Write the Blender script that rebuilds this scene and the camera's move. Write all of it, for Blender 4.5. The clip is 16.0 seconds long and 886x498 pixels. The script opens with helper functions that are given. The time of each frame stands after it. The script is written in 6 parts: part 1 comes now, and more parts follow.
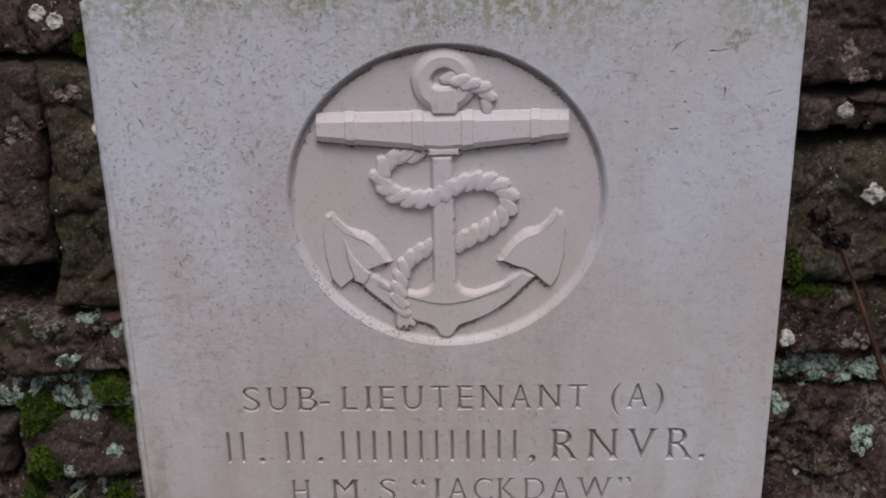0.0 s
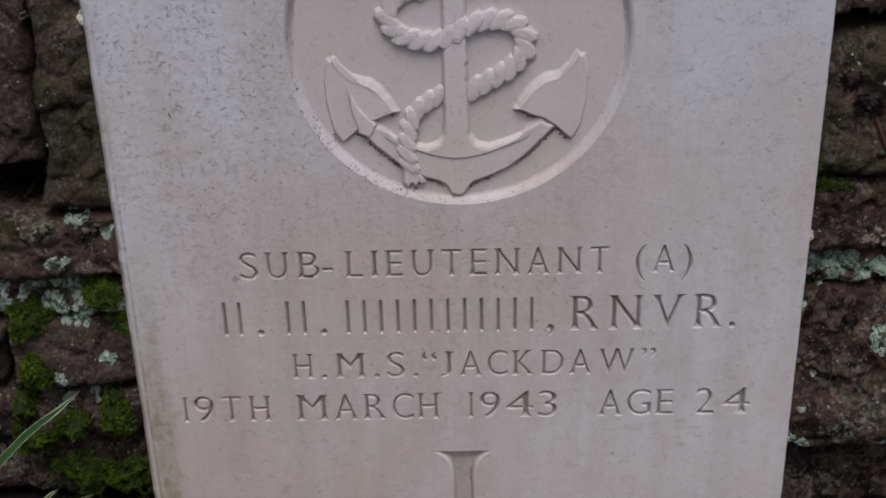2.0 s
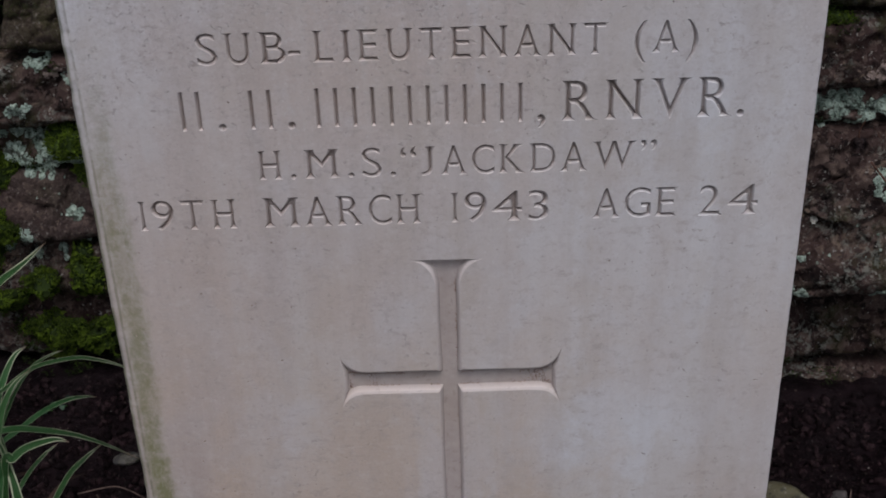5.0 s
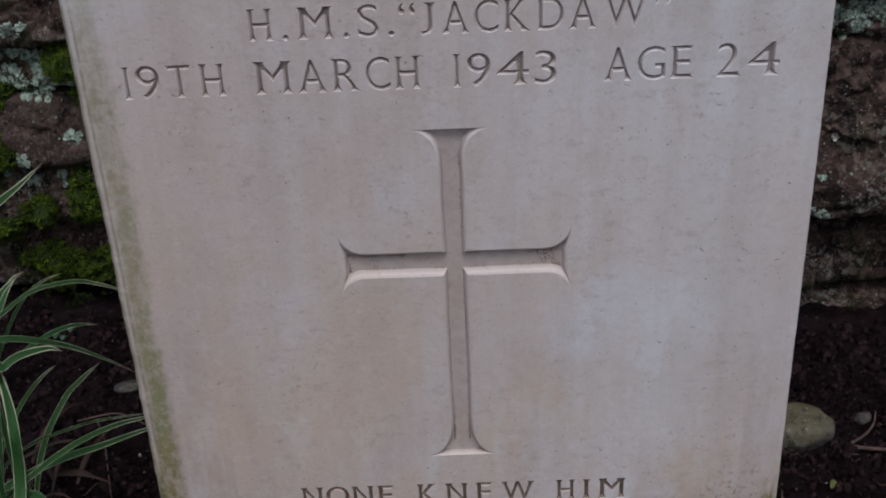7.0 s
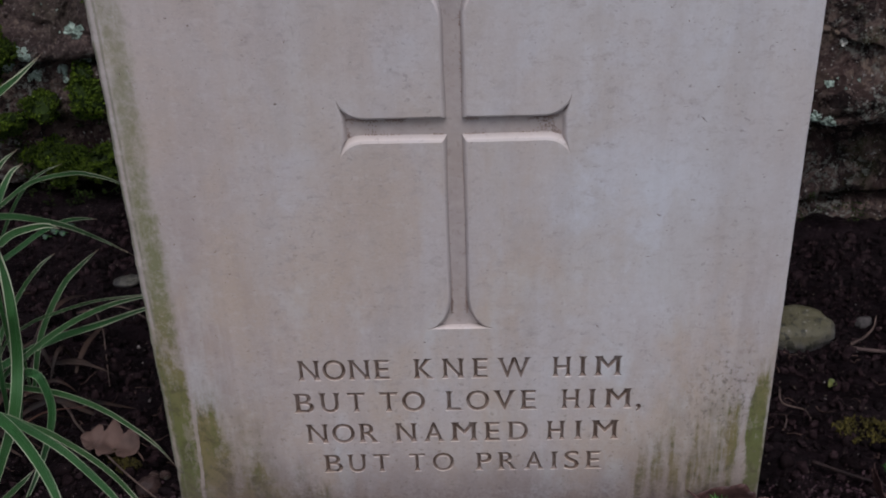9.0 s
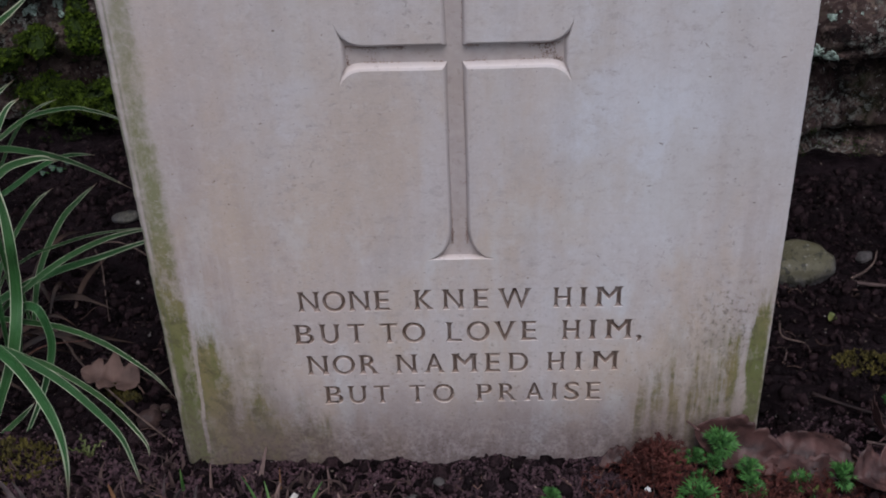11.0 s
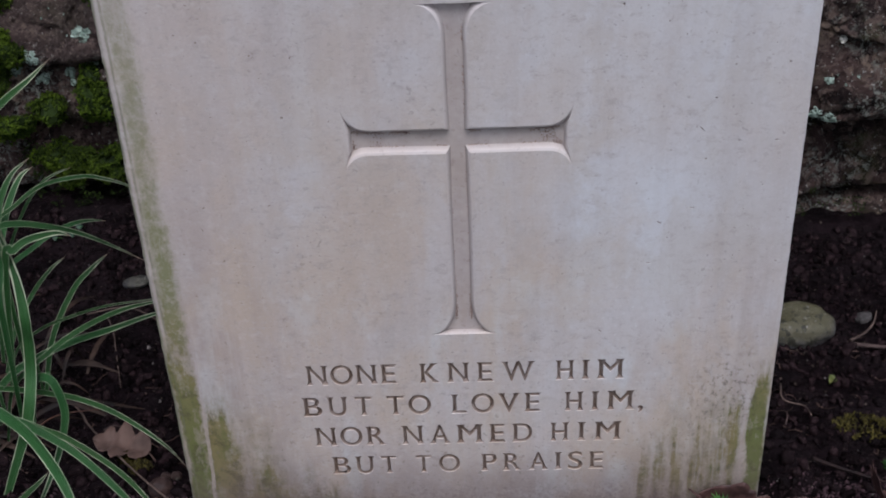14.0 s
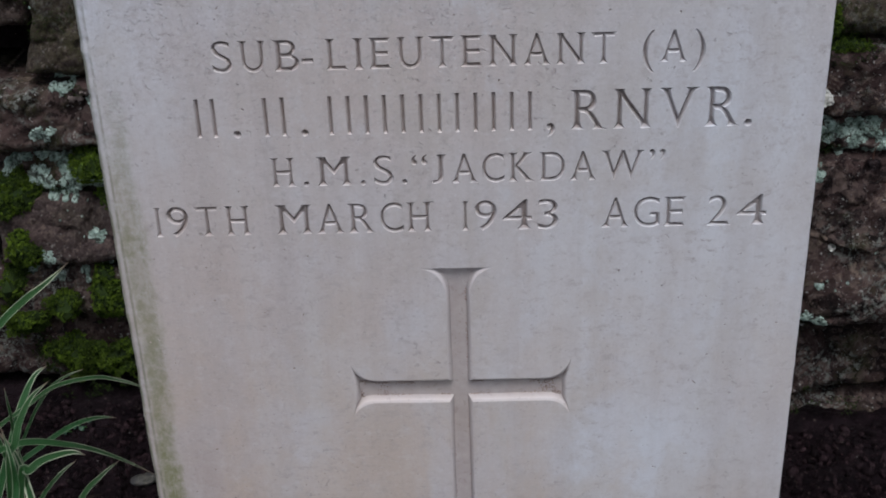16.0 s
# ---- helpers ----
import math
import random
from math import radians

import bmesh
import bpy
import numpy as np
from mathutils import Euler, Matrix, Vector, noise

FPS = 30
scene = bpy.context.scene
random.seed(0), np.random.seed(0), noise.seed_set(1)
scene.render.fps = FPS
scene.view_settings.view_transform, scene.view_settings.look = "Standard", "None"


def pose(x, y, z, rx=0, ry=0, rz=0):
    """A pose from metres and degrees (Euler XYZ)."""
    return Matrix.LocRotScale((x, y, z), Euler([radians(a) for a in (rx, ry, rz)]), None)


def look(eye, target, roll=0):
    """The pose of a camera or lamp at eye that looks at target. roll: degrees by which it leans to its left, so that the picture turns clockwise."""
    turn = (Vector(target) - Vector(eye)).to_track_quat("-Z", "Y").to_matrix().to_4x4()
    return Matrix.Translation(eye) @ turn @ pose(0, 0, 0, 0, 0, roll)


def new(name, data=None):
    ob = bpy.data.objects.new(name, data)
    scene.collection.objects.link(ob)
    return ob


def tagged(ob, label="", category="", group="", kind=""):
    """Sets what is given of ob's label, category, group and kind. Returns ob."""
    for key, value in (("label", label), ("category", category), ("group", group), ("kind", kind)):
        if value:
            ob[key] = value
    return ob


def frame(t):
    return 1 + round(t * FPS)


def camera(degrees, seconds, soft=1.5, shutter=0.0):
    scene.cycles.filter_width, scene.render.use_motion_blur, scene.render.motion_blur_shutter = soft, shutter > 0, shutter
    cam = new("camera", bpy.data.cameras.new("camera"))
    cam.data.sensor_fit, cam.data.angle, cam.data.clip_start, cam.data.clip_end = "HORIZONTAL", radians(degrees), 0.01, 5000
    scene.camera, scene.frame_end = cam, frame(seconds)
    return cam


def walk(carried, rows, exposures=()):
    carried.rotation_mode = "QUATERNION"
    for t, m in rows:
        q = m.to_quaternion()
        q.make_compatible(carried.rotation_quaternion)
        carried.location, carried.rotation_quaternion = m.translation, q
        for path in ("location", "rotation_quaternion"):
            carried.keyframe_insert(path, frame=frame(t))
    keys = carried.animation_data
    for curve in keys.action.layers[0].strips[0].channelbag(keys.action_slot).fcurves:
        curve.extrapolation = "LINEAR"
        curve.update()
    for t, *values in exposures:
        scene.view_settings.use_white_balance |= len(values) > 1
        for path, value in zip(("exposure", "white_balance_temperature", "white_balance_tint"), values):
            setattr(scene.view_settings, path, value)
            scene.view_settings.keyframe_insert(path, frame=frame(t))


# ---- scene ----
cam = camera(37.7, 16.0, 1.8)
PATH = [
    (0, (0.0129, -0.6744, 0.9070), (-0.0271, 1.1547, 0.0991), -1.19),
    (0.5, (0.0085, -0.6676, 0.8905), (-0.0288, 1.1560, 0.0701), -0.74),
    (1, (0.0094, -0.6608, 0.8771), (-0.0300, 1.1527, 0.0348), -1.32),
    (1.5, (0.0073, -0.6548, 0.8614), (-0.0283, 1.1494, -0.0009), -1.35),
    (2, (0.0024, -0.6436, 0.8382), (-0.0323, 1.1492, -0.0475), -1.57),
    (2.5, (0.0029, -0.6349, 0.8214), (-0.0200, 1.1454, -0.0896), -1.19),
    (3, (0.0053, -0.6290, 0.8077), (-0.0109, 1.1403, -0.1248), -1.54),
    (3.5, (0.0045, -0.6263, 0.7960), (-0.0062, 1.1327, -0.1558), -1.49),
    (4, (0.0034, -0.6238, 0.7834), (-0.0063, 1.1238, -0.1890), -1.88),
    (6.3, (0.0064, -0.6054, 0.7044), (-0.0233, 1.1061, -0.3301), -1.89),
    (6.5, (0.0081, -0.6077, 0.6973), (-0.0275, 1.1051, -0.3347), -2.25),
    (7, (0.0081, -0.6094, 0.6814), (-0.0357, 1.1006, -0.3548), -2.83),
    (7.5, (0.0088, -0.6152, 0.6689), (-0.0399, 1.0891, -0.3765), -2.57),
    (8, (0.0087, -0.6179, 0.6565), (-0.0412, 1.0763, -0.4052), -2.06),
    (8.5, (0.0091, -0.6224, 0.6470), (-0.0433, 1.0581, -0.4362), -2.14),
    (9, (0.0106, -0.6269, 0.6417), (-0.0437, 1.0370, -0.4668), -2.14),
    (9.5, (0.0101, -0.6297, 0.6320), (-0.0447, 1.0158, -0.5035), -2.15),
    (9.7, (0.0105, -0.6272, 0.6287), (-0.0436, 1.0105, -0.5180), -2.25),
    (12, (0.0071, -0.6295, 0.6345), (-0.0460, 0.9799, -0.5516), -2.10),
    (12.5, (0.0062, -0.6299, 0.6318), (-0.0468, 0.9754, -0.5598), -1.98),
    (13, (0.0065, -0.6304, 0.6415), (-0.0459, 0.9771, -0.5473), -1.86),
    (13.5, (0.0080, -0.6322, 0.6454), (-0.0481, 0.9806, -0.5361), -2.30),
    (14, (0.0119, -0.6316, 0.6614), (-0.0512, 1.0188, -0.4666), -2.77),
    (14.5, (0.0117, -0.6278, 0.6806), (-0.0534, 1.0618, -0.3877), -2.51),
    (15, (0.0098, -0.6266, 0.7034), (-0.0556, 1.0998, -0.3041), -2.34),
    (15.5, (0.0084, -0.6267, 0.7222), (-0.0523, 1.1181, -0.2536), -2.44),
    (16, (0.0119, -0.6303, 0.7380), (-0.0458, 1.1283, -0.2127), -2.10),
]
EXPOSURES = [(0, 0.22, 6640, 13.0), (1.5, 0.20, 6620, 13.0), (3.5, 0.05, 6480, 12.0), (6.5, 0.12, 6320, 12.0), (8, 0.12, 6230, 12.5), (9.5, 0.20, 6140, 13.0),
             (12.5, 0.44, 6000, 13.0), (13.5, 0.46, 5980, 12.0), (14.2, 0.48, 6010, 10.5), (15, 0.48, 6030, 9.0), (16, 0.38, 6040, 8.5)]
walk(cam, [(t, look(eye, target, roll)) for t, eye, target, roll in PATH], EXPOSURES)
import functools

# ---- world and light: an overcast sky, brightest overhead ----
world = bpy.data.worlds.new("overcast")
scene.world = world
world.use_nodes = True
wt = world.node_tree
sky = wt.nodes.new("ShaderNodeTexSky")
sky.sky_type, sky.sun_disc = "NISHITA", False
sky.sun_elevation, sky.sun_rotation = radians(62), radians(180)
sky.air_density, sky.dust_density = 1.0, 3.0
pale = wt.nodes.new("ShaderNodeHueSaturation")
pale.inputs["Saturation"].default_value = 0.45
wt.links.new(sky.outputs[0], pale.inputs["Color"])
wt.links.new(pale.outputs[0], wt.nodes["Background"].inputs["Color"])
wt.nodes["Background"].inputs["Strength"].default_value = 0.10
sun = new("sun", bpy.data.lights.new("sun", "SUN"))
sun.data.energy, sun.data.angle, sun.data.color = 1.5, radians(30), (1.0, 0.97, 0.97)
sun.matrix_world = look((0.2, -1.0, 2.3), (0, 0, 0))


# ---- materials ----
class Graph:
    """A material's nodes, built from short calls."""

    def __init__(self, name, rough=0.9):
        self.m = bpy.data.materials.new(name)
        self.m.use_nodes = True
        self.t = self.m.node_tree
        self.b = self.t.nodes["Principled BSDF"]
        self.b.inputs["Roughness"].default_value = rough
        self.b.inputs["Specular IOR Level"].default_value = 0.3
        self.where = self.t.nodes.new("ShaderNodeTexCoord").outputs["Object"]

    def put(self, socket, value):
        if hasattr(value, "links"):
            self.t.links.new(value, socket)
        elif isinstance(value, tuple) and len(value) == 3 and socket.type == "RGBA":
            socket.default_value = (*value, 1)
        else:
            socket.default_value = value

    def stretch(self, sx, sy, sz, at=None):
        n = self.t.nodes.new("ShaderNodeMapping")
        self.put(n.inputs["Vector"], at or self.where)
        n.inputs["Scale"].default_value = (sx, sy, sz)
        return n.outputs[0]

    def noise(self, scale, detail=4.0, at=None, rough=0.55, warp=0.0):
        n = self.t.nodes.new("ShaderNodeTexNoise")
        self.put(n.inputs["Vector"], at or self.where)
        n.inputs["Scale"].default_value, n.inputs["Detail"].default_value = scale, detail
        n.inputs["Roughness"].default_value, n.inputs["Distortion"].default_value = rough, warp
        return n.outputs["Fac"]

    def cells(self, scale, at=None, out="Distance", feature="F1"):
        n = self.t.nodes.new("ShaderNodeTexVoronoi")
        n.feature = feature
        self.put(n.inputs["Vector"], at or self.where)
        n.inputs["Scale"].default_value = scale
        return n.outputs[out]

    def axis(self, name):
        n = self.t.nodes.new("ShaderNodeSeparateXYZ")
        self.put(n.inputs[0], self.where)
        return n.outputs[name]

    def ramp(self, value, a, b, low=0.0, high=1.0):
        n = self.t.nodes.new("ShaderNodeMapRange")
        n.interpolation_type = "SMOOTHSTEP"
        for key, v in (("Value", value), ("From Min", a), ("From Max", b), ("To Min", low), ("To Max", high)):
            self.put(n.inputs[key], v)
        return n.outputs[0]

    def calc(self, op, a, b=0.0):
        n = self.t.nodes.new("ShaderNodeMath")
        n.operation = op
        self.put(n.inputs[0], a)
        self.put(n.inputs[1], b)
        return n.outputs[0]

    def mix(self, fac, a, b, blend="MIX"):
        n = self.t.nodes.new("ShaderNodeMix")
        n.data_type, n.blend_type = "RGBA", blend
        self.put(n.inputs[0], fac)
        self.put(n.inputs[6], a)
        self.put(n.inputs[7], b)
        return n.outputs[2]

    def random(self):
        return self.t.nodes.new("ShaderNodeObjectInfo").outputs["Random"]

    def island(self):
        return self.t.nodes.new("ShaderNodeNewGeometry").outputs["Random Per Island"]

    def uv(self, name):
        n = self.t.nodes.new("ShaderNodeSeparateXYZ")
        u = self.t.nodes.new("ShaderNodeUVMap")
        self.t.links.new(u.outputs[0], n.inputs[0])
        return n.outputs[name]

    def done(self, colour, height=None, depth=0.001, rough=None):
        self.put(self.b.inputs["Base Color"], colour)
        if rough is not None:
            self.put(self.b.inputs["Roughness"], rough)
        if height is not None:
            n = self.t.nodes.new("ShaderNodeBump")
            n.inputs["Distance"].default_value = depth
            self.put(n.inputs["Height"], height)
            self.t.links.new(n.outputs[0], self.b.inputs["Normal"])
        return self.m


def limestone(name, dirt=0.0, depth=0.0035, face=False, above=None, lighten=0.0):
    """Pale weathered limestone, with shell marks, ochre stains, and algae up its lower corners. dirt: brown that
    deepens with depth, for grime and painted shade in cuts.
    """
    g = Graph(name, 0.85)
    x, z = g.axis("X"), g.axis("Z")
    grainy = g.ramp(g.calc("ADD", z, g.calc("MULTIPLY", g.noise(6, 2), 0.25)), 0.50, 0.82, 0.30, 1.0)
    col = g.mix(g.ramp(g.noise(4.5, 3, g.stretch(1, 1, 0.6)), 0.36, 0.64), (0.520, 0.440, 0.412), (0.605, 0.598, 0.640))
    col = g.mix(g.ramp(g.noise(22, 4, g.stretch(1, 1, 0.25)), 0.35, 0.7, 0.0, 0.42), col, (0.47, 0.415, 0.400))
    col = g.mix(g.calc("MULTIPLY", grainy, g.ramp(g.noise(75, 6, rough=0.65), 0.40, 0.68, 0.0, 0.55)), col, (0.43, 0.382, 0.375))
    col = g.mix(g.calc("MULTIPLY", grainy, g.ramp(g.noise(210, 5, rough=0.8), 0.44, 0.66, 0.0, 0.50)), col, (0.39, 0.345, 0.338))
    col = g.mix(g.calc("MULTIPLY", grainy, g.ramp(g.noise(520, 3, rough=0.7), 0.50, 0.64, 0.0, 0.30)), col, (0.35, 0.305, 0.300))
    col = g.mix(g.ramp(g.noise(380, 3, g.stretch(1, 1, 0.8)), 0.60, 0.70, 0.0, 0.35), col, (0.66, 0.65, 0.66))
    blotch = g.noise(17, 7, g.stretch(1, 1, 0.7), rough=0.68)
    col = g.mix(g.ramp(blotch, 0.47, 0.60, 0.0, 0.50), col, (0.465, 0.405, 0.370))
    col = g.mix(g.ramp(blotch, 0.46, 0.36, 0.0, 0.30), col, (0.585, 0.590, 0.632))
    warm = g.ramp(g.calc("ADD", g.calc("ADD", x, g.calc("MULTIPLY", z, 0.25)), g.calc("MULTIPLY", g.calc("SUBTRACT", g.noise(7, 4), 0.5), 0.45)), 0.17, -0.08)
    warm = g.calc("MULTIPLY", warm, g.ramp(g.calc("ADD", z, g.calc("MULTIPLY", g.noise(8, 4), 0.16)), 0.66, 0.44, 0.15, 1.0))
    col = g.mix(g.calc("MULTIPLY", warm, 0.50), col, (0.462, 0.368, 0.332))
    runs = g.noise(55, 4, g.stretch(1, 1, 0.05), rough=0.6)
    col = g.mix(g.ramp(runs, 0.45, 0.66, 0.0, 0.24), col, (0.375, 0.318, 0.298))
    col = g.mix(g.ramp(runs, 0.50, 0.34, 0.0, 0.13), col, (0.600, 0.600, 0.615))
    ochre = g.calc("MULTIPLY", g.ramp(g.noise(12, 6, g.stretch(1, 1, 0.55), rough=0.65, warp=0.4), 0.42, 0.62), g.ramp(z, 0.50, 0.14))
    col = g.mix(g.calc("MULTIPLY", ochre, 0.70), col, (0.495, 0.382, 0.300))
    rosy = g.calc("MULTIPLY", g.ramp(g.noise(240, 4, rough=0.65), 0.52, 0.62), g.ramp(g.noise(26, 5, rough=0.65), 0.42, 0.60))
    col = g.mix(g.calc("MULTIPLY", g.calc("MULTIPLY", rosy, grainy), 0.42), col, (0.315, 0.245, 0.243))
    cool = g.calc("MULTIPLY", g.ramp(g.calc("ADD", z, g.calc("MULTIPLY", g.noise(9, 4), 0.22)), 0.60, 0.80), g.ramp(g.noise(13, 5, rough=0.65), 0.34, 0.60, 0.30, 1.0))
    col = g.mix(g.calc("MULTIPLY", cool, 0.68), col, (0.562, 0.575, 0.662))
    side = g.calc("ADD", x, g.calc("MULTIPLY", g.calc("SUBTRACT", g.noise(10, 5, g.stretch(1, 1, 0.5), rough=0.65), 0.5), 0.20))
    col = g.mix(g.calc("MULTIPLY", g.ramp(side, 0.05, 0.15, 0.0, 0.20), g.ramp(z, 0.14, 0.28)), col, (0.575, 0.582, 0.625))
    # paler pink mixed into sunk stone to offset the shade it lies in
    if lighten:
        col = g.mix(lighten, col, (0.598, 0.522, 0.512))
    if not face:
        col = g.mix(g.ramp(g.noise(330, 3), 0.60, 0.68, 0.0, 0.3), col, (0.29, 0.24, 0.22))
    flecks = g.calc("MULTIPLY", g.noise(330, 3), 0.0)
    if face:
        veil = g.calc("MULTIPLY", g.ramp(g.noise(26, 6, g.stretch(1.3, 1, 0.5), rough=0.65), 0.50, 0.68), g.ramp(z, 0.30, 0.14))
        col = g.mix(g.calc("MULTIPLY", veil, 0.45), col, (0.60, 0.60, 0.615))
        # fine dark grain and dashes of shell, thicker towards the top
        top = g.ramp(g.calc("ADD", z, g.calc("MULTIPLY", g.noise(6, 2), 0.25)), 0.56, 0.80, 0.30, 1.0)
        top = g.calc("MULTIPLY", top, g.ramp(g.calc("ADD", x, g.calc("MULTIPLY", g.noise(11, 3), 0.12)), 0.04, 0.15, 1.0, 0.50))
        for sx, sz, scale, low_edge in ((0.75, 1.2, 230, 0.64), (1.25, 0.7, 260, 0.65), (0.9, 1.1, 420, 0.62)):
            some = g.ramp(g.noise(scale, 2.5, g.stretch(sx, 1, sz), warp=0.5), low_edge, low_edge + 0.05)
            some = g.calc("MULTIPLY", some, g.ramp(g.noise(21 + scale * 0.05, 4, rough=0.65), 0.44, 0.60))
            flecks = g.calc("MAXIMUM", flecks, some)
        flecks = g.calc("MULTIPLY", flecks, top)
        col = g.mix(g.calc("MULTIPLY", flecks, 0.55), col, (0.22, 0.195, 0.185))
        chips = g.calc("MULTIPLY", g.ramp(g.noise(380, 4, g.stretch(0.75, 1, 1.2), rough=0.75), 0.53, 0.63), top)
        col = g.mix(g.calc("MULTIPLY", chips, 0.30), col, (0.70, 0.70, 0.75))
        smut = g.calc("MULTIPLY", g.ramp(g.noise(300, 4, g.stretch(0.9, 1, 1.15), rough=0.75, warp=0.4), 0.56, 0.64), g.calc("MULTIPLY", top, g.ramp(g.noise(40, 4, rough=0.65), 0.36, 0.58)))
        col = g.mix(g.calc("MULTIPLY", smut, 0.60), col, (0.27, 0.245, 0.245))
        flecks = g.calc("MAXIMUM", flecks, g.calc("MULTIPLY", smut, 0.6))
        for scale, size, share in ((70, 0.060, 0.80), (125, 0.09, 0.74), (210, 0.11, 0.70)):
            keep = g.ramp(g.cells(scale, None, "Color"), share, share + 0.02)
            dots = g.calc("MULTIPLY", g.ramp(g.cells(scale, g.stretch(0.8, 1, 1.1)), size, size * 0.5), keep)
            flecks = g.calc("MAXIMUM", flecks, g.calc("MULTIPLY", dots, 0.25))
            col = g.mix(g.calc("MULTIPLY", dots, 0.50), col, (0.22, 0.185, 0.165))
        patchy = g.ramp(g.noise(17, 4, rough=0.65), 0.38, 0.62, 0.25, 1.0)
        speck = g.calc("MULTIPLY", g.ramp(g.noise(130, 6, g.stretch(0.8, 1, 1.2), rough=0.74, warp=0.3), 0.50, 0.66), patchy)
        col = g.mix(g.calc("MULTIPLY", speck, 0.46), col, (0.345, 0.285, 0.275))
        pale = g.ramp(g.noise(95, 6, g.stretch(0.8, 1, 1.1), rough=0.72), 0.52, 0.66, 0.0, 0.22)
        col = g.mix(pale, col, (0.620, 0.585, 0.585))
        tiny = g.calc("MULTIPLY", g.ramp(g.noise(270, 3, g.stretch(0.9, 1, 1.1), warp=0.4), 0.63, 0.68), patchy)
        col = g.mix(g.calc("MULTIPLY", tiny, 0.40), col, (0.25, 0.20, 0.19))
        flecks = g.calc("MAXIMUM", flecks, g.calc("MULTIPLY", tiny, 0.5))
        # moss-green specks under the crown and a bruised brown chip
        crown = g.calc("MULTIPLY", g.ramp(g.calc("ADD", z, g.calc("MULTIPLY", g.noise(30, 3), 0.04)), 0.735, 0.775), g.ramp(g.noise(230, 4, rough=0.7), 0.42, 0.56))
        crown = g.calc("MULTIPLY", crown, g.ramp(g.noise(12, 4), 0.36, 0.56))
        col = g.mix(g.calc("MULTIPLY", crown, 0.70), col, (0.20, 0.215, 0.085))
        bruise = None
        for cx, cz, r in ((0.157, 0.7285, 0.009), (0.1035, 0.7095, 0.0045), (0.0962, 0.4198, 0.0040)):
            off = g.calc("ADD", g.calc("MULTIPLY", g.calc("ABSOLUTE", g.calc("SUBTRACT", x, cx)), 0.8), g.calc("ABSOLUTE", g.calc("SUBTRACT", g.calc("SUBTRACT", z, cz), g.calc("MULTIPLY", g.calc("SUBTRACT", x, cx), 0.4))))
            off = g.ramp(g.calc("ADD", off, g.calc("MULTIPLY", g.noise(260, 4), 0.010)), r + 0.004, r + 0.001)
            bruise = off if bruise is None else g.calc("MAXIMUM", bruise, off)
        col = g.mix(g.calc("MULTIPLY", g.calc("MULTIPLY", bruise, g.ramp(g.noise(300, 4, rough=0.75), 0.40, 0.58)), 0.75), col, (0.235, 0.175, 0.150))
        # algae: runs of green up both lower corners, and a narrow band inside the left edge
        grain = g.noise(160, 6, rough=0.75)
        sway = g.calc("MULTIPLY", g.calc("SUBTRACT", g.noise(34, 5, g.stretch(1, 1, 0.30), rough=0.7), 0.5), 0.018)
        fray = g.calc("MULTIPLY", g.calc("SUBTRACT", g.noise(60, 5, g.stretch(1, 1, 0.2), rough=0.7), 0.5), 0.10)
        wavy, high = g.calc("ADD", x, sway), g.calc("ADD", z, fray)
        algae = None
        for cx, half, tip, fade, strength in ((-0.1800, 0.0075, 0.60, 0.22, 0.70), (-0.1820, 0.0080, 0.22, 0.10, 1.0), (-0.1640, 0.0105, 0.140, 0.075, 1.0), (-0.138, 0.0120, 0.118, 0.06, 0.52), (-0.138, 0.0100, 0.080, 0.03, 0.66), (-0.138, 0.0200, 0.085, 0.06, 0.95), (-0.105, 0.0200, 0.066, 0.05, 0.70), (-0.060, 0.0250, 0.040, 0.03, 0.40),
                                              (0.187, 0.0065, 0.160, 0.05, 1.0), (0.1695, 0.0048, 0.150, 0.06, 0.95), (0.158, 0.0075, 0.140, 0.09, 1.0), (0.1465, 0.0045, 0.120, 0.07, 1.0), (0.136, 0.0050, 0.125, 0.08, 0.85), (0.124, 0.0040, 0.100, 0.06, 0.75), (0.112, 0.0060, 0.095, 0.06, 0.65)):
            run = g.ramp(g.calc("ABSOLUTE", g.calc("SUBTRACT", wavy, cx)), half * 1.8, half * 0.30)
            run = g.calc("MULTIPLY", run, g.ramp(high, tip, tip - fade, 0.0, strength))
            algae = run if algae is None else g.calc("MAXIMUM", algae, run)
        drip = g.ramp(g.calc("ABSOLUTE", g.calc("SUBTRACT", g.calc("ADD", x, g.calc("MULTIPLY", sway, 0.55)), g.calc("ADD", -0.1757, g.calc("MULTIPLY", z, 0.036)))), 0.0019, 0.0006, 0.0, g.ramp(g.noise(70, 3), 0.36, 0.54, 0.1, 0.8))
        algae = g.calc("MULTIPLY", algae, g.calc("SUBTRACT", 1.0, drip))
        grimy = g.calc("MULTIPLY", g.ramp(high, 0.17, 0.05), g.calc("MAXIMUM", g.ramp(x, 0.085, 0.150), g.ramp(x, -0.095, -0.145)))
        grimy = g.calc("MULTIPLY", grimy, g.ramp(g.noise(85, 7, g.stretch(1, 1, 0.45), rough=0.75), 0.38, 0.62, 0.25, 1.0))
        col = g.mix(g.calc("MULTIPLY", grimy, 0.68), col, (0.225, 0.190, 0.155))
        streaky = g.calc("MULTIPLY", g.ramp(g.noise(48, 5, g.stretch(1, 1, 0.10), rough=0.65), 0.40, 0.60), g.ramp(g.noise(30, 5, rough=0.7), 0.36, 0.58, 0.35, 1.0))
        sides = g.calc("MAXIMUM", g.ramp(x, -0.090, -0.150), g.ramp(x, 0.115, 0.165, 0.0, 0.8))
        streaky = g.calc("MULTIPLY", g.calc("MULTIPLY", streaky, sides), g.ramp(high, 0.36, 0.14))
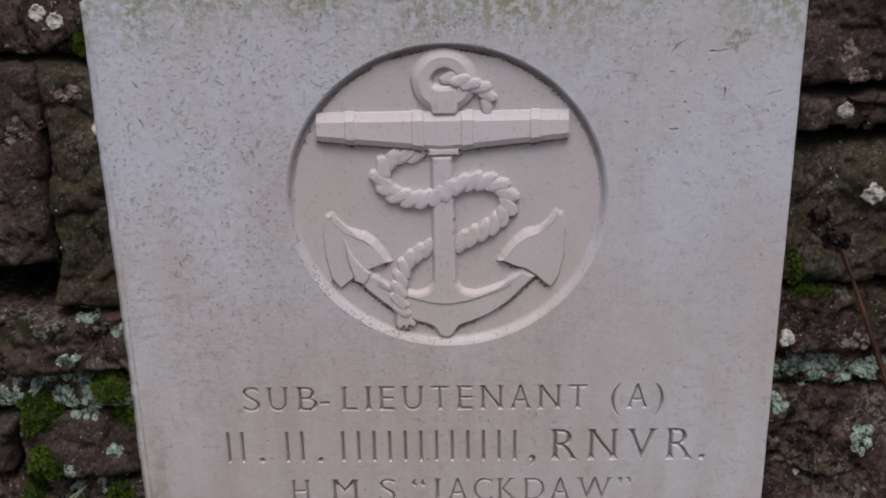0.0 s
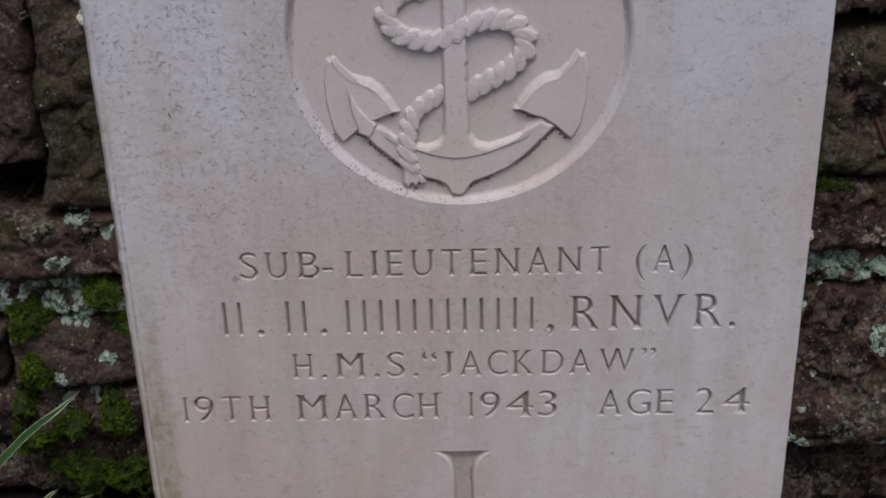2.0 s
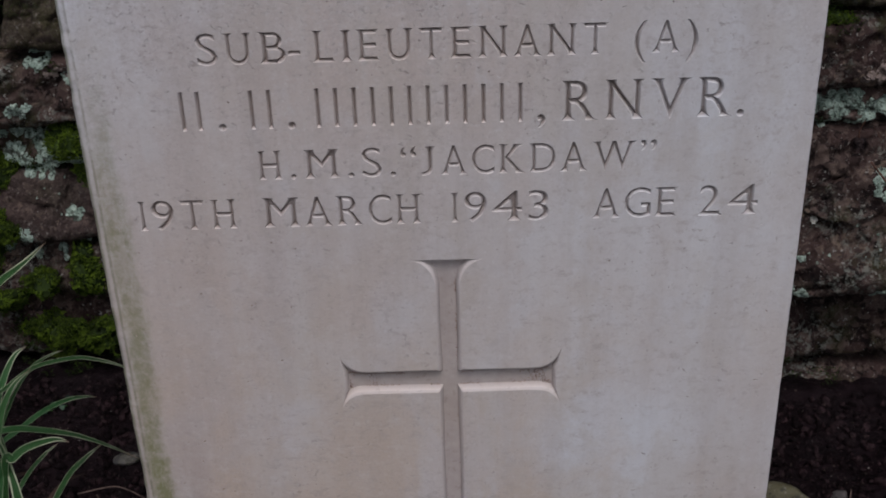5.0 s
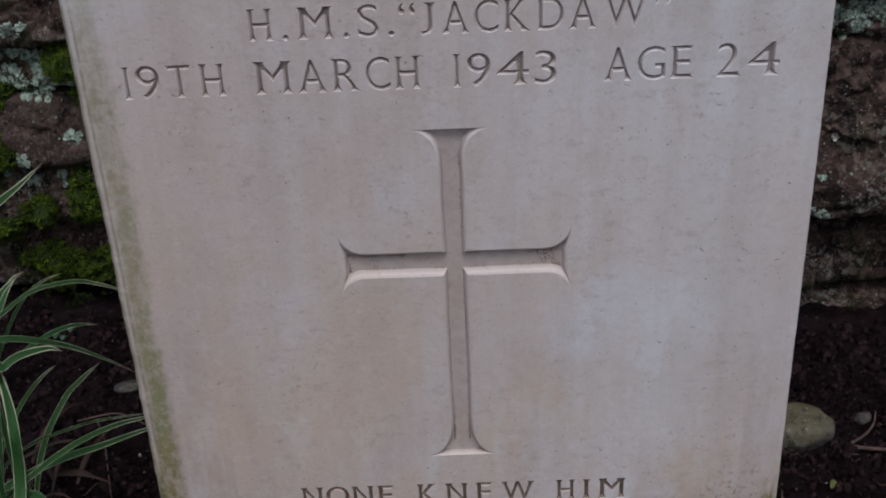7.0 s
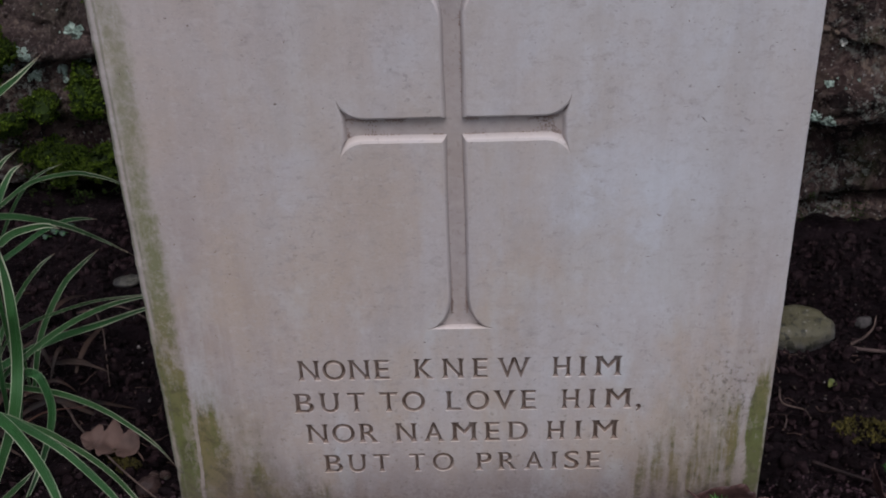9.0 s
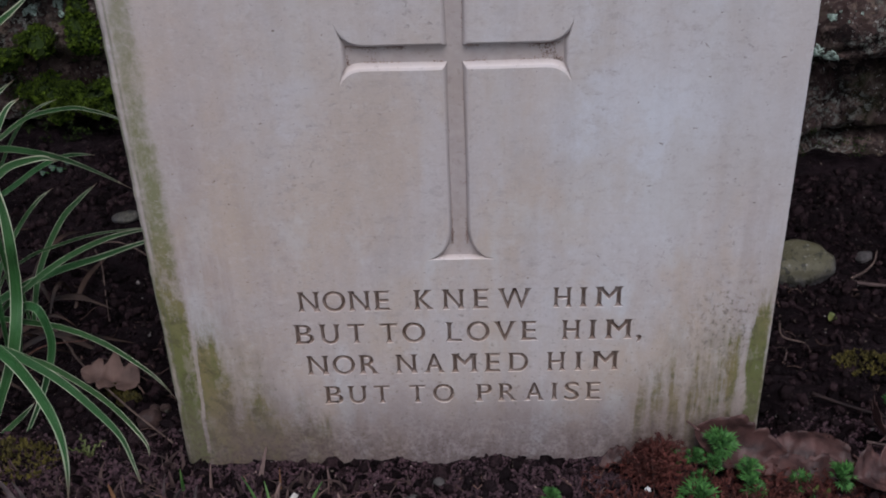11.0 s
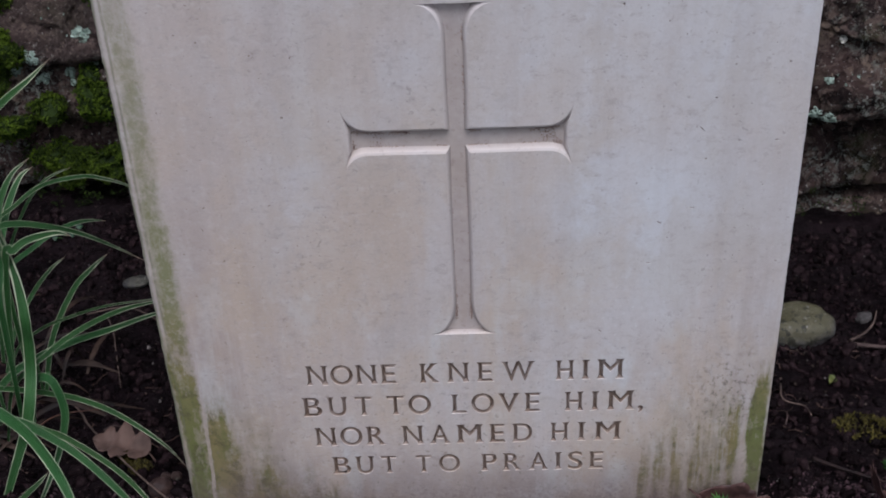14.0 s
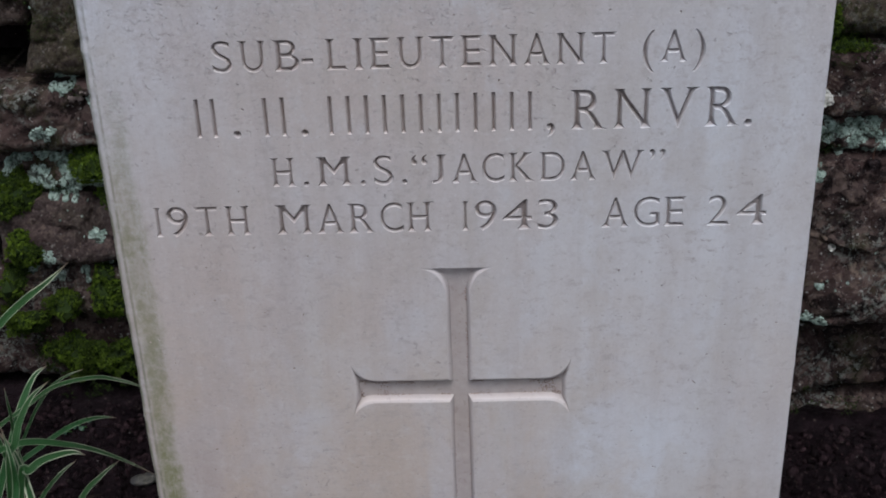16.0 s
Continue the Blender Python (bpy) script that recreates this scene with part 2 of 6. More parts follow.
        col = g.mix(g.calc("MULTIPLY", streaky, 0.48), col, (0.345, 0.268, 0.242))
        thin = g.ramp(g.noise(100, 4, g.stretch(1, 1, 0.05), rough=0.6, warp=0.2), 0.36, 0.62, 0.40, 1.0)
        algae = g.calc("MULTIPLY", algae, g.calc("MAXIMUM", thin, g.ramp(x, 0.100, 0.095)))
        band = g.calc("MULTIPLY", g.ramp(wavy, 0.177, 0.182), g.calc("MULTIPLY", g.ramp(high, 0.150, 0.08), g.ramp(g.noise(190, 4, g.stretch(1, 1, 0.06), rough=0.65), 0.36, 0.58, 0.45, 1.0)))
        algae = g.calc("MAXIMUM", algae, g.calc("MULTIPLY", band, g.ramp(x, 0.1908, 0.1898)))
        cover = g.ramp(g.calc("ADD", g.calc("MULTIPLY", grain, 1.25), g.calc("MULTIPLY", algae, 0.55)), 0.55, 1.15)
        algae = g.calc("MULTIPLY", cover, g.ramp(algae, 0.0, 0.95))
        green = g.mix(g.ramp(g.noise(48, 6, g.stretch(1, 1, 0.5), rough=0.75), 0.28, 0.54), (0.092, 0.112, 0.020), (0.200, 0.160, 0.062))
        green = g.mix(g.calc("MULTIPLY", g.ramp(g.calc("ABSOLUTE", g.calc("ADD", x, sway)), 0.168, 0.178), g.ramp(high, 0.17, 0.06, 0.0, 0.75)), green, (0.080, 0.112, 0.016))
        green = g.mix(g.ramp(g.noise(80, 7, rough=0.75, warp=0.3), 0.46, 0.64, 0.0, 0.70), green, (0.052, 0.054, 0.014))
        green = g.mix(g.ramp(g.calc("ADD", z, g.calc("MULTIPLY", g.noise(30, 3), 0.1)), 0.17, 0.27, 0.0, 0.9), green, (0.195, 0.195, 0.098))
        algae = g.calc("MULTIPLY", algae, g.ramp(g.noise(75, 6, g.stretch(1, 1, 0.5), rough=0.75), 0.36, 0.58, 0.42, 1.0))
        algae = g.calc("MULTIPLY", algae, g.ramp(high, 0.33, 0.16, 0.70, 1.0))
        col = g.mix(g.calc("MINIMUM", g.calc("MULTIPLY", algae, 1.35), 0.93), col, green)
        soot = g.calc("MULTIPLY", g.ramp(g.noise(300, 4, g.stretch(1, 1, 0.7), rough=0.65), 0.52, 0.62), g.calc("MULTIPLY", g.ramp(x, 0.130, 0.158), g.ramp(g.calc("ABSOLUTE", g.calc("SUBTRACT", high, 0.115)), 0.045, 0.01)))
        soot = g.calc("MULTIPLY", soot, g.ramp(x, 0.184, 0.176))
        col = g.mix(g.calc("MULTIPLY", soot, 0.55), col, (0.095, 0.080, 0.060))
        arris = g.ramp(g.calc("ABSOLUTE", g.calc("ADD", g.calc("ADD", x, 0.1864), g.calc("MULTIPLY", sway, 0.12))), 0.0011, 0.0003)
        arris = g.calc("MULTIPLY", arris, g.ramp(g.noise(120, 5, rough=0.7), 0.36, 0.56, 0.2, 1.0))
        col = g.mix(g.calc("MULTIPLY", arris, g.ramp(z, 0.70, 0.40, 0.1, 0.55)), col, (0.165, 0.155, 0.100))
        rim = g.ramp(x, -0.1884, -0.1906)
        col = g.mix(g.calc("MULTIPLY", g.calc("MULTIPLY", rim, g.ramp(g.noise(70, 5, rough=0.7), 0.34, 0.56, 0.3, 1.0)), g.ramp(z, 0.72, 0.50, 0.0, 0.75)), col, (0.150, 0.155, 0.080))
        # soil splashed up the foot
        splash = g.calc("ADD", z, g.calc("MULTIPLY", g.noise(60, 7, g.stretch(1, 1, 0.6), rough=0.75), 0.075))
        inner = g.ramp(g.calc("ABSOLUTE", x), 0.186, 0.150, 0.55, 1.0)
        soiled = g.calc("MULTIPLY", g.ramp(splash, 0.124, 0.044), g.ramp(g.noise(120, 6, g.stretch(1, 1, 0.6), rough=0.75), 0.36, 0.60, 0.62, 1.0))
        col = g.mix(g.calc("MULTIPLY", g.calc("MULTIPLY", soiled, inner), 0.86), col, (0.150, 0.106, 0.100))
        dust = g.calc("MULTIPLY", g.ramp(g.noise(320, 4, rough=0.75), 0.48, 0.60), g.ramp(splash, 0.092, 0.034))
        col = g.mix(g.calc("MULTIPLY", dust, 0.45), col, (0.085, 0.056, 0.052))
        specks = g.calc("MULTIPLY", g.ramp(g.noise(260, 2), 0.62, 0.69), g.ramp(z, 0.20, 0.05, 0.10, 0.7))
        col = g.mix(g.calc("MULTIPLY", specks, 0.55), col, (0.16, 0.13, 0.10))
    col = g.mix(1.0, col, (0.975, 1.0, 1.005), "MULTIPLY")
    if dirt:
        # brown by depth: grime, and shade of the cuts put into the colour
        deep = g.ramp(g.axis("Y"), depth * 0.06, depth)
        depth_tint = g.calc("MULTIPLY", g.ramp(g.noise(150, 4), 0.25, 0.7, 0.68, 1.0), deep)
        # above: limits the brown to the upper wall, which faces down into shade
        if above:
            depth_tint = g.calc("MULTIPLY", depth_tint, g.ramp(g.calc("ADD", z, g.calc("MULTIPLY", g.noise(40, 4), 0.03)), above, above + 0.085))
        col = g.mix(g.calc("MULTIPLY", depth_tint, dirt), col, (0.15, 0.098, 0.072))
    relief = g.calc("ADD", g.calc("MULTIPLY", g.noise(280, 5, rough=0.65), g.calc("MULTIPLY", grainy, 0.62)), g.calc("ADD", g.calc("MULTIPLY", flecks, -0.8), g.calc("MULTIPLY", g.noise(60, 3), 0.22)))
    return g.done(col, relief, 0.0005)


def wall_rock(name="dark_sandstone", tone=1.0, mossy=0.0):
    """Dark purple-brown sandstone, flaked and blotched, with olive algae, grey crusts and buff worn patches."""
    g = Graph(name, 0.85)
    g.b.inputs["Specular IOR Level"].default_value = 0.10
    r = g.random()
    n = g.t.nodes.new("ShaderNodeVectorMath")
    n.operation = "MULTIPLY_ADD"
    w = g.t.nodes.new("ShaderNodeTexNoise")
    w.inputs["Scale"].default_value, w.inputs["Detail"].default_value = 45, 4
    g.put(w.inputs["Vector"], g.where)
    g.put(n.inputs[0], w.outputs["Color"])
    n.inputs[1].default_value = (0.030, 0.030, 0.030)
    g.put(n.inputs[2], g.where)
    bent = n.outputs[0]
    col = g.mix(r, (0.032, 0.0185, 0.0175), (0.070, 0.0450, 0.0400))
    big = g.cells(38, bent, "Color")
    col = g.mix(g.ramp(big, 0.35, 0.75, 0.0, 0.8), col, (0.010, 0.0065, 0.0068))
    fine = g.cells(105, bent, "Color")
    col = g.mix(g.ramp(fine, 0.55, 0.85, 0.0, 0.7), col, (0.105, 0.074, 0.064))
    col = g.mix(g.ramp(g.noise(15, 6, rough=0.7), 0.50 - mossy, 0.66 - mossy, 0.0, 0.75), col, (0.030 + 0.2 * mossy, 0.033 + 0.22 * mossy, 0.011 + 0.05 * mossy))
    flaked = g.ramp(g.noise(48, 6, rough=0.75, warp=0.3), 0.53, 0.63)
    col = g.mix(g.calc("MULTIPLY", flaked, 0.60), col, (0.130, 0.094, 0.080))
    buff = g.calc("MULTIPLY", g.ramp(g.noise(20, 5, rough=0.7, warp=0.5), 0.57, 0.65), g.ramp(g.noise(160, 4), 0.40, 0.55))
    col = g.mix(g.calc("MULTIPLY", buff, 0.8), col, (0.20, 0.150, 0.115))
    worn = g.ramp(g.noise(130, 6, rough=0.75), 0.55, 0.64)
    col = g.mix(g.calc("MULTIPLY", worn, 0.46), col, (0.165, 0.130, 0.115))
    dark = g.ramp(g.noise(70, 6, rough=0.72, warp=0.4), 0.54, 0.62)
    col = g.mix(g.calc("MULTIPLY", dark, 0.85), col, (0.0060, 0.0042, 0.0046))
    crust = g.calc("MULTIPLY", g.ramp(g.noise(13, 4), 0.51, 0.61), g.ramp(g.noise(170, 5, rough=0.7), 0.50, 0.58))
    col = g.mix(g.calc("MULTIPLY", crust, 0.6), col, (0.20, 0.21, 0.185))
    col = g.mix(g.ramp(g.noise(230, 3), 0.64, 0.69, 0, 0.85), col, (0.27, 0.26, 0.24))
    if tone > 1:
        col = g.mix(g.ramp(g.noise(60, 6, rough=0.7), 0.32, 0.60, 0.10, 0.62), col, (0.048 * tone, 0.035 * tone, 0.032 * tone))
        col = g.mix(g.ramp(g.noise(210, 6, rough=0.8), 0.46, 0.60, 0.0, 0.75), col, (0.020, 0.0135, 0.0130))
        col = g.mix(g.ramp(g.noise(260, 5, rough=0.8), 0.56, 0.64, 0.0, 0.7), col, (0.16, 0.125, 0.112))
    h = g.calc("ADD", g.noise(120, 8, rough=0.78), g.calc("MULTIPLY", g.cells(105, bent), 0.35))
    return g.done(col, h, 0.0040, g.ramp(g.noise(40, 3), 0.3, 0.7, 0.6, 0.95))


def lichen_crust():
    """Mint-green lichen, broken by dark cracks and bare spots."""
    g = Graph("lichen", 0.95)
    col = g.mix(g.calc("MULTIPLY", g.calc("ADD", g.ramp(g.noise(140, 5), 0.3, 0.7), g.island()), 0.5), (0.090, 0.140, 0.110), (0.47, 0.57, 0.50))
    col = g.mix(g.ramp(g.noise(240, 5, rough=0.7), 0.52, 0.60, 0.0, 0.85), col, (0.030, 0.036, 0.026))
    col = g.mix(g.ramp(g.noise(75, 4, rough=0.7), 0.56, 0.63, 0.0, 0.85), col, (0.022, 0.020, 0.014))
    return g.done(col, g.noise(420, 5, rough=0.7), 0.0016)


def soil(name, pieces=False, dry=1.0, even=0.0):
    g = Graph(name, 0.9)
    g.b.inputs["Specular IOR Level"].default_value = 0.05
    col = g.mix(g.ramp(g.noise(40, 6, rough=0.7), 0.35, 0.7), (0.0026, 0.0015, 0.0020), (0.0125, 0.0073, 0.0090))
    if pieces:
        col = g.mix(g.calc("ADD", even, g.calc("MULTIPLY", g.ramp(g.island(), 0.2, 1.0), 1.0 - even)), (0.0032, 0.0017, 0.0022), (0.033, 0.0190, 0.0215))
        col = g.mix(g.ramp(g.noise(420, 4, rough=0.7), 0.46, 0.66), col, (0.0080, 0.0052, 0.0056))
    col = g.mix(g.ramp(g.noise(16, 4), 0.42, 0.66, 0, 0.3), col, (0.020, 0.0145, 0.0165))
    col = g.mix(g.ramp(g.noise(300, 2), 0.68, 0.74, 0, 0.7), col, (0.14, 0.11, 0.09))
    # dry multiplies the colour, painting in the stronger light before the stone
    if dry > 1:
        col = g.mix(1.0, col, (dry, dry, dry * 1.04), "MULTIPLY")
    return g.done(col, g.noise(160, 6, rough=0.7), 0.004, g.ramp(g.noise(90, 3), 0.35, 0.7, 0.38, 0.95))


def plain(name, a, b, scale=60.0, rough=0.8, depth=0.0008, by_island=False, spec=0.3):
    """A natural surface that varies between two colours."""
    g = Graph(name, rough)
    g.b.inputs["Specular IOR Level"].default_value = spec
    fac = g.ramp(g.noise(scale, 5), 0.3, 0.7)
    if by_island:
        fac = g.calc("MULTIPLY", g.calc("ADD", fac, g.island()), 0.5)
    return g.done(g.mix(fac, a, b), g.noise(scale * 4, 4), depth)


def striped_blade():
    """Variegated sedge: green down the middle, cream along both edges."""
    g = Graph("variegated_blade", 0.36)
    u, v = g.uv("X"), g.uv("Y")
    off = g.calc("ABSOLUTE", g.calc("SUBTRACT", u, 0.5))
    green = g.mix(g.noise(40, 3), (0.010, 0.058, 0.017), (0.032, 0.120, 0.033))
    green = g.mix(g.calc("MULTIPLY", g.random(), 0.40), green, (0.046, 0.092, 0.020))
    green = g.mix(g.ramp(g.calc("SINE", g.calc("MULTIPLY", u, 70.0)), 0.2, 1.0, 0, 0.25), green, (0.11, 0.18, 0.08))
    edge = g.calc("ADD", off, g.calc("MULTIPLY", g.calc("SUBTRACT", g.noise(30, 3), 0.5), 0.10))
    edge = g.calc("ADD", edge, g.ramp(v, 0.60, 1.0, 0.0, 0.30))
    col = g.mix(g.calc("MULTIPLY", g.ramp(edge, 0.405, 0.475), g.ramp(g.calc("ADD", g.noise(18, 3), g.calc("MULTIPLY", g.random(), 0.3)), 0.45, 0.75, 0.35, 1.0)), green, (0.54, 0.57, 0.41))
    col = g.mix(g.ramp(v, 0.89, 0.98), col, (0.27, 0.20, 0.15))
    return g.done(col, g.calc("SINE", g.calc("MULTIPLY", u, 60.0)), 0.0002)


STONE = limestone("limestone", face=True)
CUT = limestone("limestone_cut", 0.36, 0.0046, lighten=0.35)
PIT = limestone("limestone_pit", 0.80, 0.0006)
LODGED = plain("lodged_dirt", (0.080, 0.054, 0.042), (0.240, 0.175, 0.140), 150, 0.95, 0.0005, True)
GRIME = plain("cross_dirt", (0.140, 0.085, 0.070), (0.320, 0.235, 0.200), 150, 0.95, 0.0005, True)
# the letters' brown stands for their shadows as well as for grime
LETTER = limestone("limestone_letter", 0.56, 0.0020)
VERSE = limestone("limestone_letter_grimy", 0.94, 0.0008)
# upper rim wall: its shade is painted in along with clinging dirt
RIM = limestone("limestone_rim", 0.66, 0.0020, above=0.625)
BADGE = limestone("limestone_badge", 0.10, 0.0042, lighten=0.6)
ROCK = wall_rock()
PALE_ROCK = wall_rock("grey_brown_sandstone", 1.65)
BUFF_ROCK = wall_rock("worn_sandstone", 1.5)
MOSSY_ROCK = wall_rock("mossy_sandstone", 1.1, 0.14)
SOIL = soil("damp_soil")
CLOD = soil("soil_crumbs", True)
# same soil, coloured brighter as if better lit than the ground behind
FRONT_CLOD = soil("front_crumbs", True, 3.3, 0.55)
MOSS_DEEP = plain("moss_deep", (0.006, 0.014, 0.0015), (0.030, 0.052, 0.004), 60, 0.95, 0.0005, True)
MOSS = plain("moss", (0.006, 0.016, 0.002), (0.125, 0.195, 0.010), 45, 0.95, 0.0005, True)
MOSS_DRY = plain("dry_moss", (0.012, 0.0100, 0.0040), (0.120, 0.098, 0.020), 60, 0.95, 0.0005, True)
LICHEN = lichen_crust()
LICHEN_WHITE = plain("white_lichen", (0.22, 0.215, 0.19), (0.52, 0.51, 0.47), 260, 0.95, 0.0005)
BLADE = striped_blade()
DRY_BLADE = plain("dry_blade", (0.008, 0.0050, 0.0045), (0.045, 0.025, 0.017), 40, 0.7, 0.0003)
DEAD_LEAF = plain("dead_leaf", (0.018, 0.0085, 0.0085), (0.092, 0.046, 0.041), 70, 0.5)
OAK_LEAF = plain("oak_leaf", (0.068, 0.042, 0.035), (0.138, 0.086, 0.070), 45, 0.7)
TWIG = plain("twig", (0.045, 0.029, 0.025), (0.125, 0.085, 0.070), 60, 0.8)
STALK = plain("stalk", (0.030, 0.013, 0.010), (0.105, 0.046, 0.030), 50, 0.6)
SEED = plain("seed_head", (0.008, 0.004, 0.005), (0.022, 0.011, 0.010), 120, 0.8)
STRAW = plain("straw", (0.024, 0.0145, 0.0140), (0.118, 0.076, 0.068), 60, 0.75, 0.0003, True)
RUST = plain("rusty_leaf", (0.016, 0.0052, 0.0046), (0.125, 0.034, 0.026), 50, 0.8, 0.0004, True)
FRESH = plain("fresh_leaf", (0.008, 0.045, 0.014), (0.115, 0.280, 0.070), 60, 0.5, 0.0003, True)
YELLOWED = plain("yellowed_leaf", (0.040, 0.060, 0.014), (0.125, 0.135, 0.038), 60, 0.6, 0.0003)
SHOOT_WHITE = plain("white_shell", (0.50, 0.50, 0.50), (0.75, 0.75, 0.75), 200, 0.5, 0.0003)
SEEDLING = plain("seedling_leaf", (0.008, 0.026, 0.014), (0.022, 0.056, 0.030), 60, 0.5, 0.0003)
def mottled_pebble():
    """A grey river stone, dark where it is wet, with olive algae over its crown."""
    g = Graph("pebble", 0.46)
    col = g.mix(g.ramp(g.noise(30, 5), 0.35, 0.65), (0.026, 0.025, 0.027), (0.080, 0.077, 0.080))
    col = g.mix(g.ramp(g.noise(85, 6, rough=0.75, warp=0.6), 0.52, 0.62, 0.0, 0.8), col, (0.150, 0.135, 0.125))
    crown = g.calc("ADD", g.axis("Z"), g.calc("MULTIPLY", g.calc("SUBTRACT", g.noise(60, 5, rough=0.7), 0.5), 0.04))
    col = g.mix(g.ramp(crown, -0.004, 0.016, 0.0, 0.72), col, (0.092, 0.082, 0.038))
    col = g.mix(g.ramp(g.noise(190, 4, rough=0.7), 0.60, 0.68, 0.0, 0.7), col, (0.26, 0.25, 0.24))
    col = g.mix(g.ramp(g.noise(110, 5, rough=0.7), 0.53, 0.60, 0.0, 0.85), col, (0.020, 0.019, 0.014))
    return g.done(col, g.noise(110, 6, rough=0.7), 0.0025)


PEBBLE = mottled_pebble()
STONELET = plain("small_stone", (0.022, 0.019, 0.019), (0.080, 0.071, 0.069), 120, 0.8, 0.0006)
NUT = plain("brown_pebble", (0.022, 0.012, 0.011), (0.055, 0.032, 0.028), 120, 0.6, 0.0006)
GRIT = plain("grit", (0.05, 0.042, 0.040), (0.24, 0.205, 0.195), 200, 0.8, 0.0004, True)
FIBRE = plain("root_fibre", (0.030, 0.016, 0.013), (0.150, 0.088, 0.070), 60, 0.8, 0.0003, True)
SHOOT_GREEN = plain("green_shoot", (0.020, 0.070, 0.012), (0.085, 0.150, 0.045), 60, 0.5, 0.0003)
SHEATH = plain("pink_sheath", (0.085, 0.045, 0.038), (0.260, 0.175, 0.150), 90, 0.7, 0.0004)
GREYED = plain("grey_dead_stem", (0.030, 0.021, 0.022), (0.095, 0.072, 0.070), 80, 0.8, 0.0005)
RUSTY = plain("rusty_stem", (0.080, 0.035, 0.015), (0.200, 0.100, 0.050), 80, 0.7, 0.0004)
SHOOT = plain("pale_shoot", (0.24, 0.22, 0.20), (0.50, 0.47, 0.44), 60, 0.6)


# ---- building helpers ----
def part(name, bm, material, parent=None, label="", smooth=False):
    """Links a bmesh as one mesh object, under a thing or a part."""
    me = bpy.data.meshes.new(name)
    bm.to_mesh(me)
    bm.free()
    me.materials.append(material)
    if smooth:
        me.shade_smooth()
    ob = new(name, me)
    ob.parent = parent
    return tagged(ob, label)


def mesh_part(name, verts, faces, material, parent=None, label="", smooth=False):
    me = bpy.data.meshes.new(name)
    me.from_pydata([tuple(v) for v in verts], [], faces)
    me.materials.append(material)
    if smooth:
        me.shade_smooth()
    ob = new(name, me)
    ob.parent = parent
    return tagged(ob, label)


def wobble(p, scale, seed=0.0):
    return noise.noise(Vector(p) * scale + Vector((seed * 7.3, seed * 3.1, seed * 5.7)))


def bezier(points, n):
    """n + 1 points of the Bezier curve over the given control points."""
    out = []
    for i in range(n + 1):
        p, u = [Vector(q) for q in points], i / n
        while len(p) > 1:
            p = [a.lerp(b, u) for a, b in zip(p, p[1:])]
        out.append(p[0])
    return out


def smooth_path(points, n):
    """A Catmull-Rom path through the points, n steps to each span."""
    p = [Vector(q) for q in points]
    p = [2 * p[0] - p[1], *p, 2 * p[-1] - p[-2]]
    out = []
    for a, b, c, d in zip(p, p[1:], p[2:], p[3:]):
        for i in range(n):
            u = i / n
            out.append(0.5 * (2 * b + (c - a) * u + (2 * a - 5 * b + 4 * c - d) * u * u + (3 * b - a - 3 * c + d) * u ** 3))
    return [*out, p[-2]]


def tube(bm, path, radius, sides=7, tip=0.35, lobes=0, twist=0.0, flat=1.0, up=(0, -1, 0)):
    """Sweeps a round or lobed section along the path; lobes and twist (turns for each metre) lay it up like rope."""
    rings, run = [], 0.0
    for i, p in enumerate(path):
        way = (path[min(i + 1, len(path) - 1)] - path[max(i - 1, 0)]).normalized()
        side = way.cross(Vector(up)).normalized()
        top = side.cross(way).normalized()
        run += (p - path[i - 1]).length if i else 0.0
        r = radius * (1 + (tip - 1) * i / (len(path) - 1))
        ring = []
        for k in range(sides):
            a = 2 * math.pi * k / sides
            bulge = 0.76 + 0.38 * abs(math.cos(lobes * 0.5 * a + run * twist)) if lobes else 1.0
            ring.append(bm.verts.new(p + (side * math.cos(a) + top * math.sin(a) * flat) * r * bulge))
        rings.append(ring)
    for a, b in zip(rings, rings[1:]):
        for k in range(sides):
            bm.faces.new((a[k], a[(k + 1) % sides], b[(k + 1) % sides], b[k]))
    bm.faces.new(rings[0][::-1])
    bm.faces.new(rings[-1])


def ground_height(x, y):
    """The soil falls away from the front of the stone towards the foot of the wall."""
    z = float(np.interp(y, (-3.0, -0.6, -0.12, 0.0, 0.15, 0.30, 0.50, 0.8), (0.06, 0.05, 0.016, -0.004, -0.045, -0.080, -0.118, -0.122)))
    fall = math.exp(-(((x - 0.205) / 0.022) ** 2 + ((y - 0.03) / 0.05) ** 2)) * 0.022
    fall -= 0.046 * min(1, max(0, (y - 0.25) / 0.2)) * min(1, max(0, (-0.2 - x) / 0.1)) * (y < 3)
    near = 1.0 if abs(x) < 2 and abs(y) < 2 else 0.0
    return z - fall + near * (0.0065 * wobble((x, y, 0), 26) + 0.0035 * wobble((x, y, 1), 75))


# ---- the ground: one sheet, fine where it is seen close ----
def spread(lo, hi, step, far):
    inner = list(np.arange(lo, hi + step / 2, step))
    grow = [step * 1.45 ** i for i in range(1, 60)]
    left, right, a, b = [], [], lo, hi
    for s in grow:
        if a > -far:
            a -= s
            left.append(a)
        if b < far:
            b += s
            right.append(b)
    return [*left[::-1], *inner, *right]


xs, ys = spread(-0.56, 0.56, 0.0045, 300), spread(-0.22, 0.56, 0.0045, 300)
sheet = [(x, y, ground_height(x, y)) for y in ys for x in xs]
w = len(xs)
tiles = [(j * w + i, j * w + i + 1, (j + 1) * w + i + 1, (j + 1) * w + i) for j in range(len(ys) - 1) for i in range(w - 1)]
tagged(mesh_part("ground", sheet, tiles, SOIL, None, "", True), "dark damp bare garden soil, crumbly and sloping to the wall", "soil", kind="structure")


